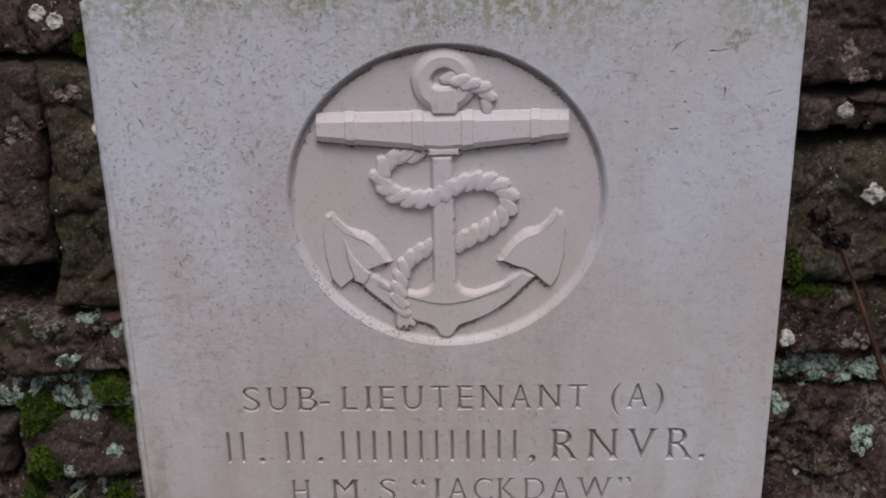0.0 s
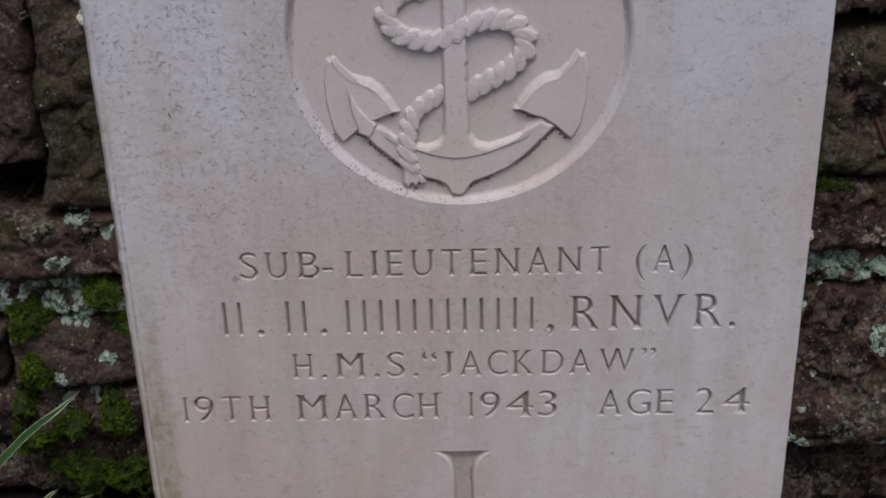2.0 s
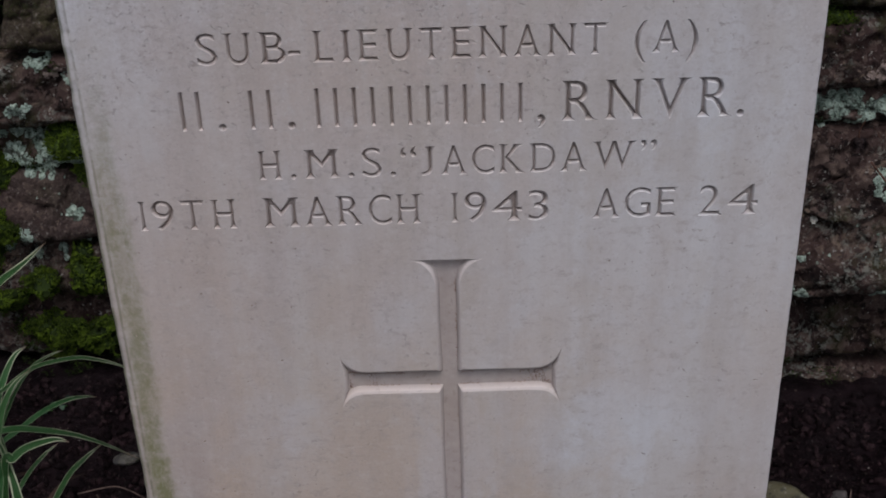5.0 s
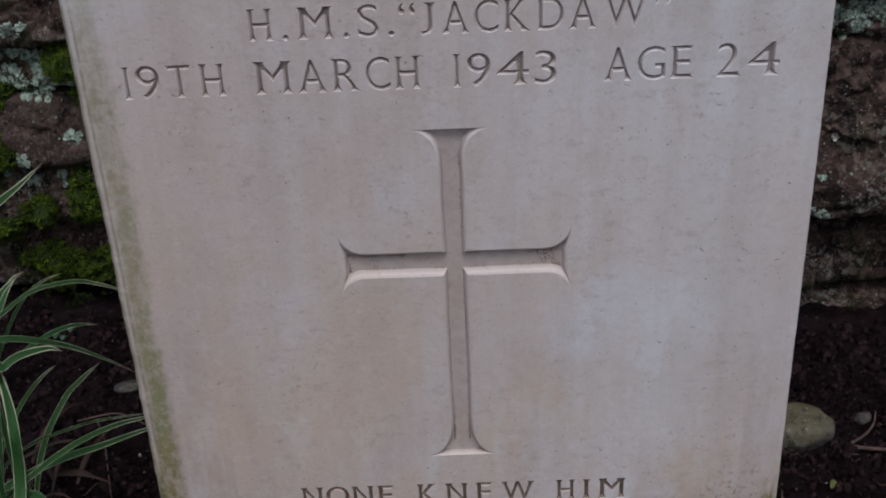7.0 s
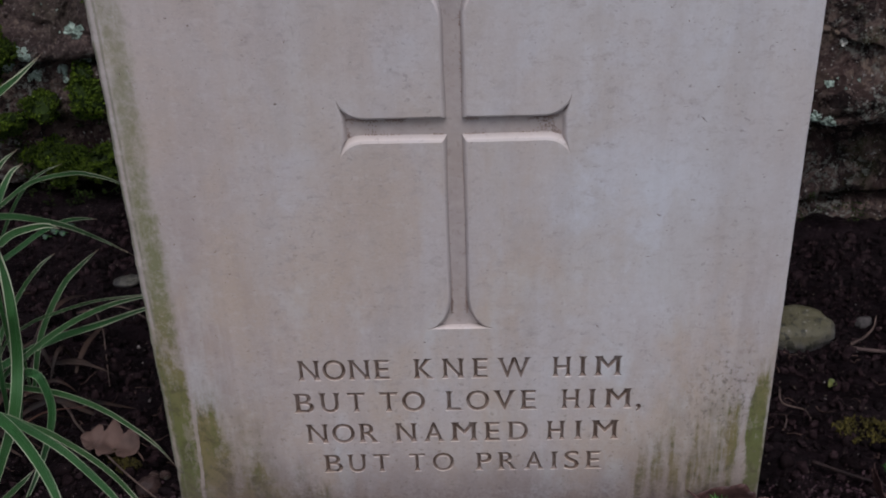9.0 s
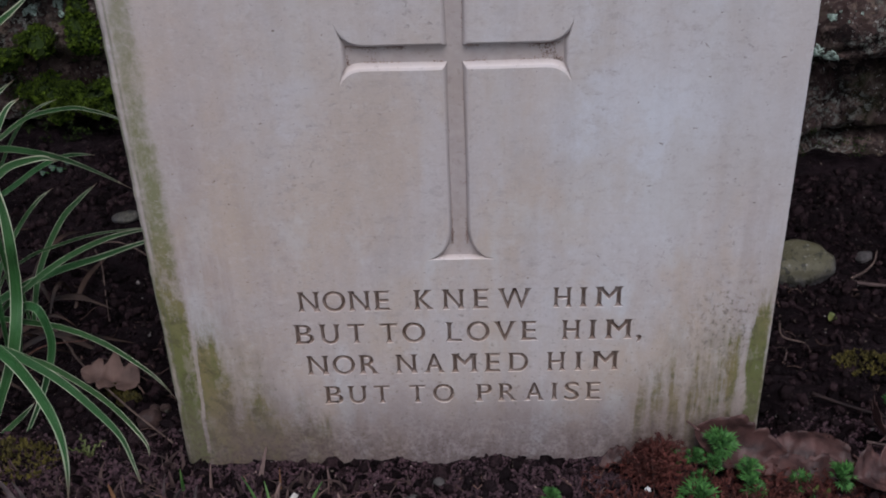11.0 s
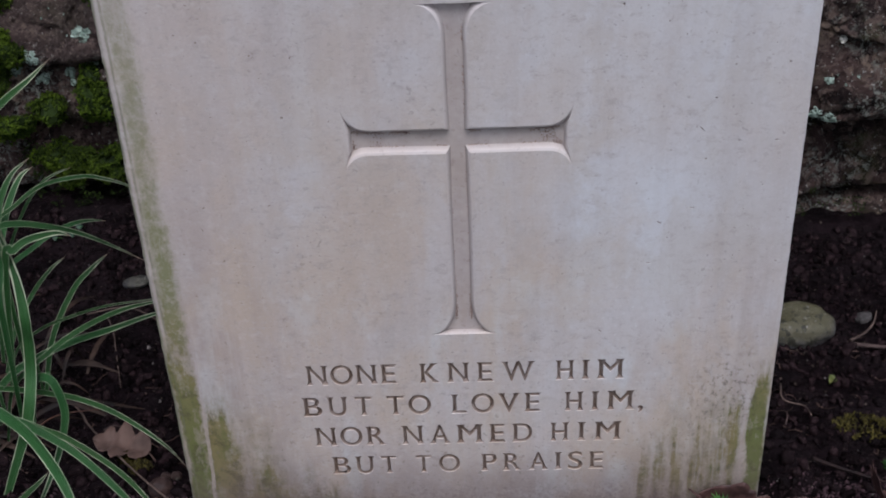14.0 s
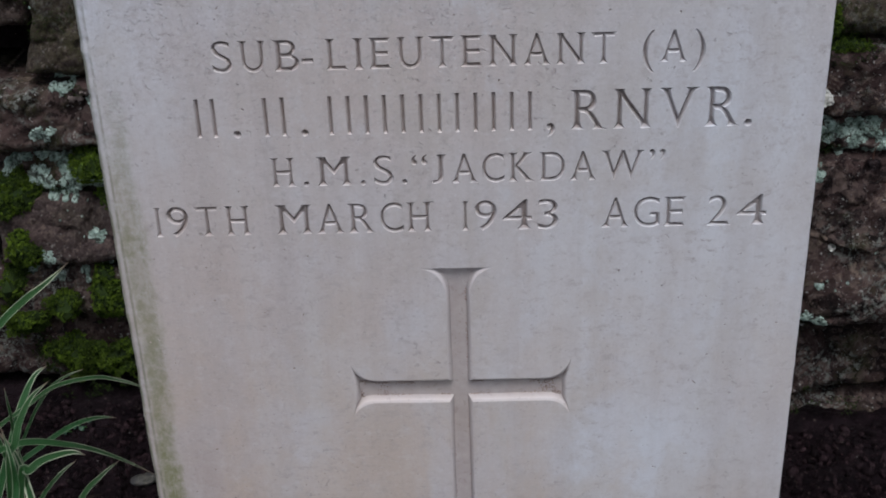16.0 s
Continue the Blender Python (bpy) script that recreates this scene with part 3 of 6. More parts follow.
# ---- the headstone ----
headstone = tagged(new("headstone"), "pale weathered limestone war grave headstone with a carved anchor", "headstone")
HALF, THICK, SHOULDER, RISE, FOOT = 0.1922, 0.076, 0.7525, 0.050, -0.20


def slab_outline():
    """The slab's silhouette from the right foot up, over the curved top and down the left side."""
    pts = [(HALF, z) for z in np.linspace(FOOT, SHOULDER, 150)]
    radius = (HALF ** 2 + RISE ** 2) / (2 * RISE)
    swing = math.asin(HALF / radius)
    for a in np.linspace(swing, -swing, 70)[1:-1]:
        pts.append((radius * math.sin(a), SHOULDER + RISE - radius + radius * math.cos(a)))
    return pts + [(-HALF, z) for z in np.linspace(SHOULDER, FOOT, 150)]


def inward(pts, i):
    """The unit way from an outline's point towards its inside (the outline runs anticlockwise), and its mitre."""
    a, b, c = Vector(pts[i - 1]), Vector(pts[i]), Vector(pts[(i + 1) % len(pts)])
    u, v = (b - a).normalized(), (c - b).normalized()
    n = Vector((-u.y, u.x)) + Vector((-v.y, v.x))
    if n.length < 0.05:
        n = Vector((-u.y, u.x))
    n.normalize()
    return n, 1 / max(0.5, n.dot(Vector((-u.y, u.x))))


def twice_area(loop):
    return sum(a.x * b.y - b.x * a.y for a, b in zip(loop, loop[1:] + loop[:1]))


def within(p, loop):
    odd = False
    for a, b in zip(loop, loop[1:] + loop[:1]):
        if (a.y > p.y) != (b.y > p.y) and p.x < (b.x - a.x) * (p.y - a.y) / (b.y - a.y) + a.x:
            odd = not odd
    return odd


def glyph_loops(text):
    """The outlines of a text in the built-in font, anticlockwise round what is cut and clockwise round what stands in it."""
    cu = bpy.data.curves.new("lettering", "FONT")
    cu.body, cu.resolution_u = text, 4
    ob = new("lettering", cu)
    bpy.context.view_layer.update()
    me = ob.evaluated_get(bpy.context.evaluated_depsgraph_get()).to_mesh()
    bm = bmesh.new()
    bm.from_mesh(me)
    left = {e for e in bm.edges if len(e.link_faces) == 1}
    loops = []
    while left:
        e = left.pop()
        first, at = e.verts
        loop = [first.co.xy.copy()]
        while at is not first:
            loop.append(at.co.xy.copy())
            step = next((f for f in at.link_edges if f in left), None)
            if step is None:
                break
            left.discard(step)
            at = step.other_vert(at)
        if len(loop) > 2:
            loops.append(loop)
    bm.free()
    bpy.data.objects.remove(ob)
    bpy.data.curves.remove(cu)
    for i, loop in enumerate(loops):
        inner = sum(within(loop[0], o) for o in loops if o is not loop) % 2 == 1
        if (twice_area(loop) < 0) != inner:
            loop.reverse()
    return loops


CAP = max(p.y for l in glyph_loops("H") for p in l)


def with_serifs(loop, cap):
    """Flares the ends of the strokes on the base line and the cap line, as a chisel leaves them."""
    out, n = [], len(loop)
    for i, p in enumerate(loop):
        a, c = loop[i - 1], loop[(i + 1) % n]
        line = min(abs(p.y), abs(p.y - cap)) < 0.03 * cap
        flat_a, flat_c = abs(a.y - p.y) < 0.02 * cap, abs(c.y - p.y) < 0.02 * cap
        cross = (p - a).x * (c - p).y - (p - a).y * (c - p).x
        if line and flat_a != flat_c and cross > 0:
            along, other = (a, c) if flat_a else (c, a)
            step = along - p
            far_i = i - 2 if flat_a else i + 2
            open_here = (other - p).dot(step) < 0
            open_there = (loop[far_i % n] - along).dot(-step) < 0
            apex = step.length < 0.25 * cap and open_here and open_there and abs((other - p).x) > 0.1 * abs((other - p).y)
            if not apex and (other - p).length > 0.07 * cap and step.length > 0.07 * cap:
                push = Vector((math.copysign(0.105 * cap, (p - along).x), 0))
                knee = p + (other - p).normalized() * min(0.19 * cap, 0.6 * (other - p).length)
                trio = [p + push, p + push * 0.3 + (knee - p) * 0.4, knee]
                out += trio if flat_a else trio[::-1]
                continue
        out.append(p)
    return out


@functools.lru_cache(None)
def glyph(letter):
    """One letter's loops with serifs, its left edge at 0, and its width; a tail that hangs below the line is drawn up to it."""
    loops = glyph_loops(letter)
    low = min(p.y for l in loops for p in l)
    if letter == "J":
        for p in (p for l in loops for p in l):
            p.y = (p.y - low) / (CAP - low) * CAP
    loops = [with_serifs(l, CAP) for l in loops] if letter.isalnum() else loops
    lo, hi = min(p.x for l in loops for p in l), max(p.x for l in loops for p in l)
    return [[(p.x - lo, p.y) for p in l] for l in loops], hi - lo


# letter widths as shares of the capital height
WIDTHS = dict(A=0.86, B=0.80, C=0.70, D=0.82, E=0.70, G=0.80, H=0.80, I=0.33, J=0.40, K=0.84, L=0.70, M=1.05, N=0.90, O=0.90, P=0.69, R=0.86, S=0.62, T=0.80, U=0.84, V=0.95, W=1.38)
WIDTHS.update({"M": 1.11, "J": 0.47, "H": 0.75, "1": 0.22, "2": 0.72, "3": 0.62, "4": 0.89, "9": 0.68})


def lettered(text, x0, x1, z0, cap, weight=0.0):
    """A word's loops in the plane of the stone, letter by letter at even gaps between x0 and x1 on the base line z0."""
    k = cap / CAP
    size = [WIDTHS[c] * cap if c in WIDTHS else glyph(c)[1] * k for c in text]
    slack = [0.55 if c in ".," or d in ".," else 1.0 for c, d in zip(text, text[1:])]
    gap = (x1 - x0 - sum(size)) / max(1e-6, sum(slack))
    if len(text) > 1 and gap < 0.05 * cap:
        squeeze = (x1 - x0 - 0.05 * cap * sum(slack)) / sum(size)
        size, gap = [w * squeeze for w in size], 0.05 * cap
    out, at = [], x0
    for c, w, more in zip(text, size, [*slack, 0.0]):
        loops, own = glyph(c)
        for l in loops:
            l = [(at + x / own * w, z0 + z * k) for x, z in l]
            ways = [inward(l, i) for i in range(len(l))]
            out.append([(p[0] - n.x * weight * cap * min(m, 1.4), p[1] - n.y * weight * cap * min(m, 1.4)) for p, (n, m) in zip(l, ways)])
        at += w + gap * more
    return out


def bars(x0, x1, z0, cap, n):
    """Plain upright bars in place of a name."""
    step, loops = (x1 - x0) / (2 * n), []
    for i in range(2 * n):
        x, h = x0 + (i + 0.5) * step, 0.058 * cap
        loops.append([(x - h, z0), (x + h, z0), (x + h, z0 + cap), (x - h, z0 + cap)])
    return loops


def curve2(a, b, c, n=7):
    return [tuple(p.xy) for p in bezier([(*a, 0), (*b, 0), (*c, 0)], n)]


def cross_loop():
    """A Latin cross whose four ends flare into fine tips."""
    half = [*curve2((0.0067, 0.1900), (0.0072, 0.1685), (0.0205, 0.1656))[::-1], (0.0069, 0.24), (0.0071, 0.2944),
            *curve2((0.0500, 0.2946), (0.0600, 0.2946), (0.0640, 0.2845), 9), (0.0618, 0.2960), (0.0618, 0.3085),
            *curve2((0.0642, 0.3235), (0.0600, 0.3108), (0.0490, 0.3106), 9), (0.0071, 0.3106), (0.0070, 0.34),
            *curve2((0.0068, 0.3650), (0.0070, 0.3815), (0.0200, 0.3850), 9)]
    return [(x - 0.0013, z) for x, z in half] + [(-x - 0.0013, z) for x, z in half[::-1]]


BADGE_X, BADGE_Z, BADGE_R = 0.0008, 0.6379, 0.0903
circle = [(BADGE_X + BADGE_R * math.cos(a), BADGE_Z + BADGE_R * 1.006 * math.sin(a)) for a in np.linspace(0, 2 * math.pi, 129)[:-1]]

LINES = {
    "rank_line": (0.0167, 0.5033, [("SUB", -0.1240, -0.0790), ("-", -0.0778, -0.0678), ("LIEUTENANT", -0.0655, 0.0835), ("(A)", 0.0965, 0.1285)]),
    "name_line": (0.0220, 0.4670, [(1, -0.1395, -0.1225), (".", -0.1172, -0.1130), (1, -0.1040, -0.0855), (".", -0.0812, -0.0770), (6, -0.070, 0.044), (",", 0.0480, 0.0520), ("RNVR.", 0.0605, 0.1550)]),
    "ship_line": (0.0168, 0.4375, [("H.M.S.", -0.0995, -0.0265), ("\u201cJACKDAW\u201d", -0.0240, 0.1110)]),
    "date_line": (0.0178, 0.4085, [("19TH", -0.1665, -0.1140), ("MARCH", -0.0995, -0.0145), ("1943", 0.0020, 0.0545), ("AGE", 0.0780, 0.1240), ("24", 0.1355, 0.1670)]),
    "verse_line": (0.0155, 0.1272, [("NONE", -0.103, -0.045), ("KNEW", -0.031, 0.042), ("HIM", 0.055, 0.098)]),
    "verse_line.001": (0.0157, 0.1010, [("BUT", -0.108, -0.062), ("TO", -0.054, -0.025), ("LOVE", -0.012, 0.046), ("HIM,", 0.061, 0.111)]),
    "verse_line.002": (0.0158, 0.0750, [("NOR", -0.102, -0.055), ("NAMED", -0.045, 0.040), ("HIM", 0.052, 0.098)]),
    "verse_line.003": (0.0152, 0.0495, [("BUT", -0.093, -0.049), ("TO", -0.038, -0.008), ("PRAISE", 0.006, 0.088)]),
}
cut_lines = {}
for key, (cap, z0, words) in LINES.items():
    cut_lines[key] = [l for text, x0, x1 in words for l in (bars(x0, x1, z0, cap, text) if isinstance(text, int) else lettered(text, x0, x1, z0, cap, 0.026 if key.startswith("verse") else 0.011))]


def cut_walls(loops, wide, deep, floor=None, narrow=1.0, eased=0.5):
    """The sloping walls of what is cut into the face: each outline sinks as it closes in, and a floor lies under it."""
    verts, faces = [], []
    for loop in loops:
        n, at = len(loop), len(verts)
        for i, p in enumerate(loop):
            way, mitre = inward(loop, i)
            reach = wide * (narrow + (1 - narrow) * abs(way.y)) * mitre
            mid, q = Vector(p) + way * reach * eased, Vector(p) + way * reach
            verts += [(p[0], 0.0, p[1]), (mid.x, deep * eased * (0.45 if eased < 0.5 else 1.0), mid.y), (q.x, deep, q.y)]
        for k in range(2):
            faces += [(at + 3 * i + k, at + 3 * i + k + 1, at + (3 * i + 4 + k) % (3 * n), at + (3 * i + 3 + k) % (3 * n)) for i in range(n)]
    every = [p for l in loops for p in l]
    x0, x1 = min(p[0] for p in every) + 1e-3, max(p[0] for p in every) - 1e-3
    z0, z1 = min(p[1] for p in every) + 1e-3, max(p[1] for p in every) - 1e-3
    d, at = floor or deep * 0.96, len(verts)
    verts += [(x0, d, z0), (x1, d, z0), (x1, d, z1), (x0, d, z1)]
    return verts, [*faces, (at, at + 1, at + 2, at + 3)]


def face_with_cuts(outer, cuts):
    """The flat front, with a hole for everything that is cut into it."""
    from mathutils.geometry import delaunay_2d_cdt
    pts, edges = [], []
    for loop in (outer, *cuts):
        at = len(pts)
        pts += [Vector(p) for p in loop]
        edges += [(at + i, at + (i + 1) % len(loop)) for i in range(len(loop))]
    verts, _, tris, *_ = delaunay_2d_cdt(pts, edges, [], 0, 1e-7)
    v = np.array([tuple(p) for p in verts])
    mid = v[np.array(tris)].mean(axis=1)
    inside = np.zeros(len(tris), bool)
    for i, j in edges:
        (xa, za), (xb, zb) = pts[i], pts[j]
        spans = (za > mid[:, 1]) != (zb > mid[:, 1])
        inside ^= spans & (mid[:, 0] < (xb - xa) * (mid[:, 1] - za) / ((zb - za) or 1e-12) + xa)
    return [(x, 0.0, z) for x, z in v], [tuple(t) for t, keep in zip(tris, inside) if keep]


def shell_pits(taken):
    """Small clefts left by shells: thin bent dashes, most of them in the upper part of the stone."""
    rnd = random.Random(31)
    boxes = []
    for loop in taken:
        px, pz = [p[0] for p in loop], [p[1] for p in loop]
        boxes.append((min(px) - 0.002, max(px) + 0.002, min(pz) - 0.002, max(pz) + 0.002))
    pits = []
    marked = [(0.127, 0.7235, 0.017, 0.75, 0.0005, 0.0035), (0.1250, 0.6787, 0.007, 0.0, 0.0007, 0), (0.1515, 0.6992, 0.008, 1.55, 0.0006, 0), (0.179, 0.6985, 0.012, 0.25, 0.0004, 0.001), (-0.1205, 0.7086, 0.007, -0.6, 0.0006, 0),
              (-0.0860, 0.7320, 0.0040, -0.6, 0.0013, 0), (-0.0649, 0.7162, 0.0036, -0.5, 0.0011, 0), (-0.0923, 0.7003, 0.0034, 0.8, 0.0013, 0), (-0.1654, 0.6866, 0.006, -0.9, 0.0008, 0), (-0.1665, 0.7081, 0.006, -0.9, 0.0008, 0),
              (0.147, 0.7225, 0.013, 0.1, 0.0010, 0), (0.160, 0.7255, 0.020, 0.42, 0.0006, 0),
              (0.1090, 0.2159, 0.0044, 0.0, 0.0005, 0), (0.1323, 0.2541, 0.0040, 0.0, 0.0005, 0), (0.1138, 0.2443, 0.0036, -0.5, 0.0007, 0), (0.1243, 0.3134, 0.0040, 0.1, 0.0003, 0), (0.1346, 0.3055, 0.0060, -0.8, 0.0004, 0), (-0.0196, 0.2464, 0.0036, -0.8, 0.0005, 0), (0.1767, 0.2974, 0.0044, 0.1, 0.0004, 0), (0.0416, 0.2392, 0.0024, -0.6, 0.0004, 0), (-0.0980, 0.3201, 0.0020, 0.3, 0.0008, 0), (-0.0913, 0.2227, 0.0020, 0.0, 0.0004, 0), (0.1841, 0.2149, 0.0018, 0.0, 0.0007, 0), (0.1377, 0.2863, 0.0020, 0.4, 0.0006, 0), (-0.1392, 0.3671, 0.0018, 0.0, 0.0006, 0), (0.0884, 0.3816, 0.0018, 0.0, 0.0008, 0), (0.1127, 0.3709, 0.0016, 0.0, 0.0006, 0)]
    while len(pits) < 360:
        i = len(pits)
        if i < len(marked):
            x, z, long, turn, half, bow = marked[i]
        else:
            x = rnd.uniform(-0.18, 0.18)
            z = 0.79 - 0.27 * rnd.random() ** 1.6 if rnd.random() < 0.80 else rnd.uniform(0.09, 0.50)
            if z > 0.5 and wobble((x, 8, z), 17) < -0.12 + 0.35 * rnd.random():
                continue
            if x > 0.03 and z < 0.70 and rnd.random() < 0.62:
                continue
            long = rnd.choice((rnd.uniform(0.0008, 0.0018), rnd.uniform(0.0012, 0.0028), rnd.uniform(0.0022, 0.0048)))
            long = long if z > 0.5 else min(long, rnd.choice((0.0010, 0.0016, 0.0040)) * rnd.uniform(0.6, 1.1))
            turn, half, bow = rnd.gauss(-0.05, 0.6), rnd.uniform(0.00018, 0.00050) + 0.02 * max(0, 0.003 - long) * rnd.random() * 5, rnd.gauss(0, 0.14) * long
        reach = 0.5 * long + 0.002
        if z + reach > SHOULDER + RISE - 0.006 - x * x * 1.5 or abs(x) + reach > HALF - 0.004 or any(a - reach < x < b + reach and c - reach < z < d + reach for a, b, c, d in boxes):
            if i < len(marked):
                marked.pop(i)
            continue
        boxes.append((x - reach, x + reach, z - reach * 0.6, z + reach * 0.6))
        loop = []
        for k in range(12):
            a = 2 * math.pi * k / 12
            u, v = 0.5 * long * math.cos(a), half * math.sin(a) * rnd.uniform(0.3, 1.5) + bow * (1 - math.cos(a) ** 2) + rnd.uniform(-0.45, 0.45) * half
            loop.append((x + u * math.cos(turn) - v * math.sin(turn), z + u * math.sin(turn) + v * math.cos(turn)))
        pits.append(loop)
    return pits


outline = slab_outline()
rings, front = [[], [], [], [], []], []
for i, p in enumerate(outline):
    way, mitre = inward(outline, i)
    worn = (0.0056 if p[0] < -HALF + 0.001 else 0.0016) * (1 + 0.30 * wobble((p[0], 0, p[1]), 40) + 0.35 * wobble((p[0], 3, p[1]), 150))
    way = way if 0 < i < len(outline) - 1 else Vector((math.copysign(1, -p[0]), 0))
    for ring, (inset, y) in zip(rings, ((worn, 0.0), (worn * 0.42, worn * 0.22), (worn * 0.08, worn * 0.75), (0.0, THICK - 0.003), (0.003, THICK))):
        q = Vector(p) + way * inset
        ring.append((q.x, y, q.y))
front = [(x, z) for x, _, z in rings[0]]
cuts = [circle, cross_loop(), *[l for ls in cut_lines.values() for l in ls]]
pits = shell_pits(cuts)
verts, faces = face_with_cuts(front, cuts + pits)
n = len(outline)
for a, b in zip(rings, rings[1:]):
    at = len(verts)
    verts += [*a, *b]
    faces += [(at + i, at + i + 1, at + n + i + 1, at + n + i) for i in range(n - 1)]
at = len(verts)
verts += rings[-1]
faces.append(tuple(range(at + n - 1, at - 1, -1)))
slab = mesh_part("slab", verts, faces, STONE, headstone)
pv, pf = [], []
for loop in pits:
    at, n = len(pv), len(loop)
    mx, mz = sum(p[0] for p in loop) / n, sum(p[1] for p in loop) / n
    pv += [(px, 0.0, pz) for px, pz in loop] + [(mx + (px - mx) * 0.6, 0.00055, mz + (pz - mz) * 0.6) for px, pz in loop]
    pf += [(at + k, at + (k + 1) % n, at + n + (k + 1) % n, at + n + k) for k in range(n)] + [tuple(range(at + n, at + 2 * n))]
tagged(mesh_part("shell_pitting", pv, pf, PIT, headstone), "small dark clefts left by shells in the limestone", kind="stuff")

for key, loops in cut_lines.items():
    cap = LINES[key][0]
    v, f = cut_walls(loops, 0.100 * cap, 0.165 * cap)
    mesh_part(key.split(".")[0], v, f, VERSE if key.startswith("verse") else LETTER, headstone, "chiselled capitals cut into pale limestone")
v, f = cut_walls([cross_loop()], 0.0034, 0.0044, None, 0.70, 0.40)
cross = mesh_part("cross", v, f, CUT, headstone, "sunken plain cross with flared ends")

# the round sunk badge and the anchor in it
SUNK = 0.0042
bm = bmesh.new()
last = None
for r, y in ((BADGE_R, 0.0), (BADGE_R - 0.0014, 0.0010), (BADGE_R - 0.0026, 0.0025), (BADGE_R - 0.0034, 0.0036), (BADGE_R - 0.0046, SUNK), (0.05, SUNK + 0.0003)):
    ring = [bm.verts.new((BADGE_X + r * math.cos(a), y, BADGE_Z + r * 1.006 * math.sin(a))) for a in np.linspace(0, 2 * math.pi, 129)[:-1]]
    for k in range(128) if last else ():
        bm.faces.new((last[k], last[(k + 1) % 128], ring[(k + 1) % 128], ring[k]))
    last = ring
bm.faces.new(last)
badge = part("badge", bm, BADGE, headstone, "round sunken panel with an anchor in relief")
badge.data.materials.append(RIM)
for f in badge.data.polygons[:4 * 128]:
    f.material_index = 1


LEDGES = []


def relief(name, loop, front_y, chamfer, drop, label="", upper=1.0, sink=0.0):
    """A raised piece of the badge: steep sides, an eased edge, and a bevel that is wider by upper where the side faces up; sink lets the outer side fall back."""
    bm = bmesh.new()
    loop = [p for i, p in enumerate(loop) if (Vector(p) - Vector(loop[i - 1])).length > 1e-5]
    if sum(a[0] * b[1] - b[0] * a[1] for a, b in zip(loop, loop[1:] + loop[:1])) < 0:
        loop = loop[::-1]
    fine = []
    for a, b in zip(loop, loop[1:] + loop[:1]):
        steps = max(1, round((Vector(b) - Vector(a)).length / 0.0022))
        fine += [tuple(Vector(a).lerp(Vector(b), k / steps)) for k in range(steps)]
    loop, rows = fine, [[], [], [], []]
    for i, p in enumerate(loop):
        way, mitre = inward(loop, i)
        mitre = min(mitre, 1.4)
        wide = chamfer * (1 + (upper - 1) * max(0.0, -way.y) ** 0.7)
        low = drop * (1 + 0.45 * (upper - 1) * max(0.0, -way.y))
        shake = 0.00028 * wobble((p[0], p[1], 0), 260) + 0.00018 * wobble((p[0], p[1], 4), 700)
        p = Vector(p) + way * 1.6 * shake
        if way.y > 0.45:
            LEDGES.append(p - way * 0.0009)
        back = sink * min(1.0, max(0.0, (abs(p.x) - 0.046) / 0.022))
        for row, (out, y) in zip(rows, ((-0.0011, SUNK + 0.0004), (-0.0002, min(SUNK - 0.0002, front_y + low + 0.0006)), (0.35 * wide, front_y + 0.45 * low + shake), (wide, front_y + 0.5 * shake))):
            q = p + way * out * mitre
            row.append(bm.verts.new((q.x, min(SUNK + 0.0004, y + back), q.y)))
    n = len(loop)
    for a, b in zip(rows, rows[1:]):
        for k in range(n):
            bm.faces.new((a[k], a[(k + 1) % n], b[(k + 1) % n], b[k]))
    bmesh.ops.triangulate(bm, faces=[bm.faces.new(rows[-1])])
    return part(name, bm, BADGE, badge, label)


def loft(bm, sections):
    loops = [[bm.verts.new(p) for p in s] for s in sections]
    for a, b in zip(loops, loops[1:]):
        for k in range(len(a) - 1):
            bm.faces.new((a[k], b[k], b[k + 1], a[k + 1]))
    bm.faces.new(loops[0][::-1])
    bm.faces.new(loops[-1])


# the stock: an eight-sided baulk, thicker in the middle, with raised bands
bm = bmesh.new()
sections = []
bands = ((0.0135, 0.0029), (0.0508, 0.0024))
marks = sorted({0.0, 0.069, 0.0685, *[b + s * (h + e) for b, h in bands for s in (-1, 1) for e in (0, 0.0006)]})
for x in [-m for m in marks[:0:-1]] + marks:
    a = abs(x)
    lift = 0.0006 if any(abs(a - b) <= h + 1e-6 for b, h in bands) else 0.0
    foot = 0.6742 - 0.0068 * (1 - a / 0.069) - lift
    head = 0.6895 + lift
    cx = x - 0.0008
    sections.append([(cx, SUNK + 0.001, head + 0.0005), (cx, 0.0032, head), (cx, 0.0004 - lift, head - 0.0045), (cx, 0.0 - lift, foot + 0.0035), (cx, 0.0014, foot), (cx, SUNK + 0.001, foot - 0.0003)])
loft(bm, sections)
part("stock", bm, BADGE, badge)

C = -0.0010
relief("shank", [(C - 0.0066, 0.5760), (C + 0.0064, 0.5760), (C + 0.0062, 0.592), (C + 0.0058, 0.630), (C + 0.0053, 0.6642), (C - 0.0061, 0.6642), (C - 0.0064, 0.630), (C - 0.0064, 0.592)], 0.0010, 0.0011, 0.0012)
relief("collar", [(C - 0.0078, 0.6652), (C + 0.0088, 0.6650), (C + 0.0088, 0.6690), (C - 0.0078, 0.6690)], 0.0006, 0.0007, 0.0008)
arm_top = [(0.0064, 0.5930), *curve2((0.0066, 0.5890), (0.0085, 0.5795), (0.0200, 0.5812), 7), (0.0330, 0.5860), (0.0442, 0.5955)]
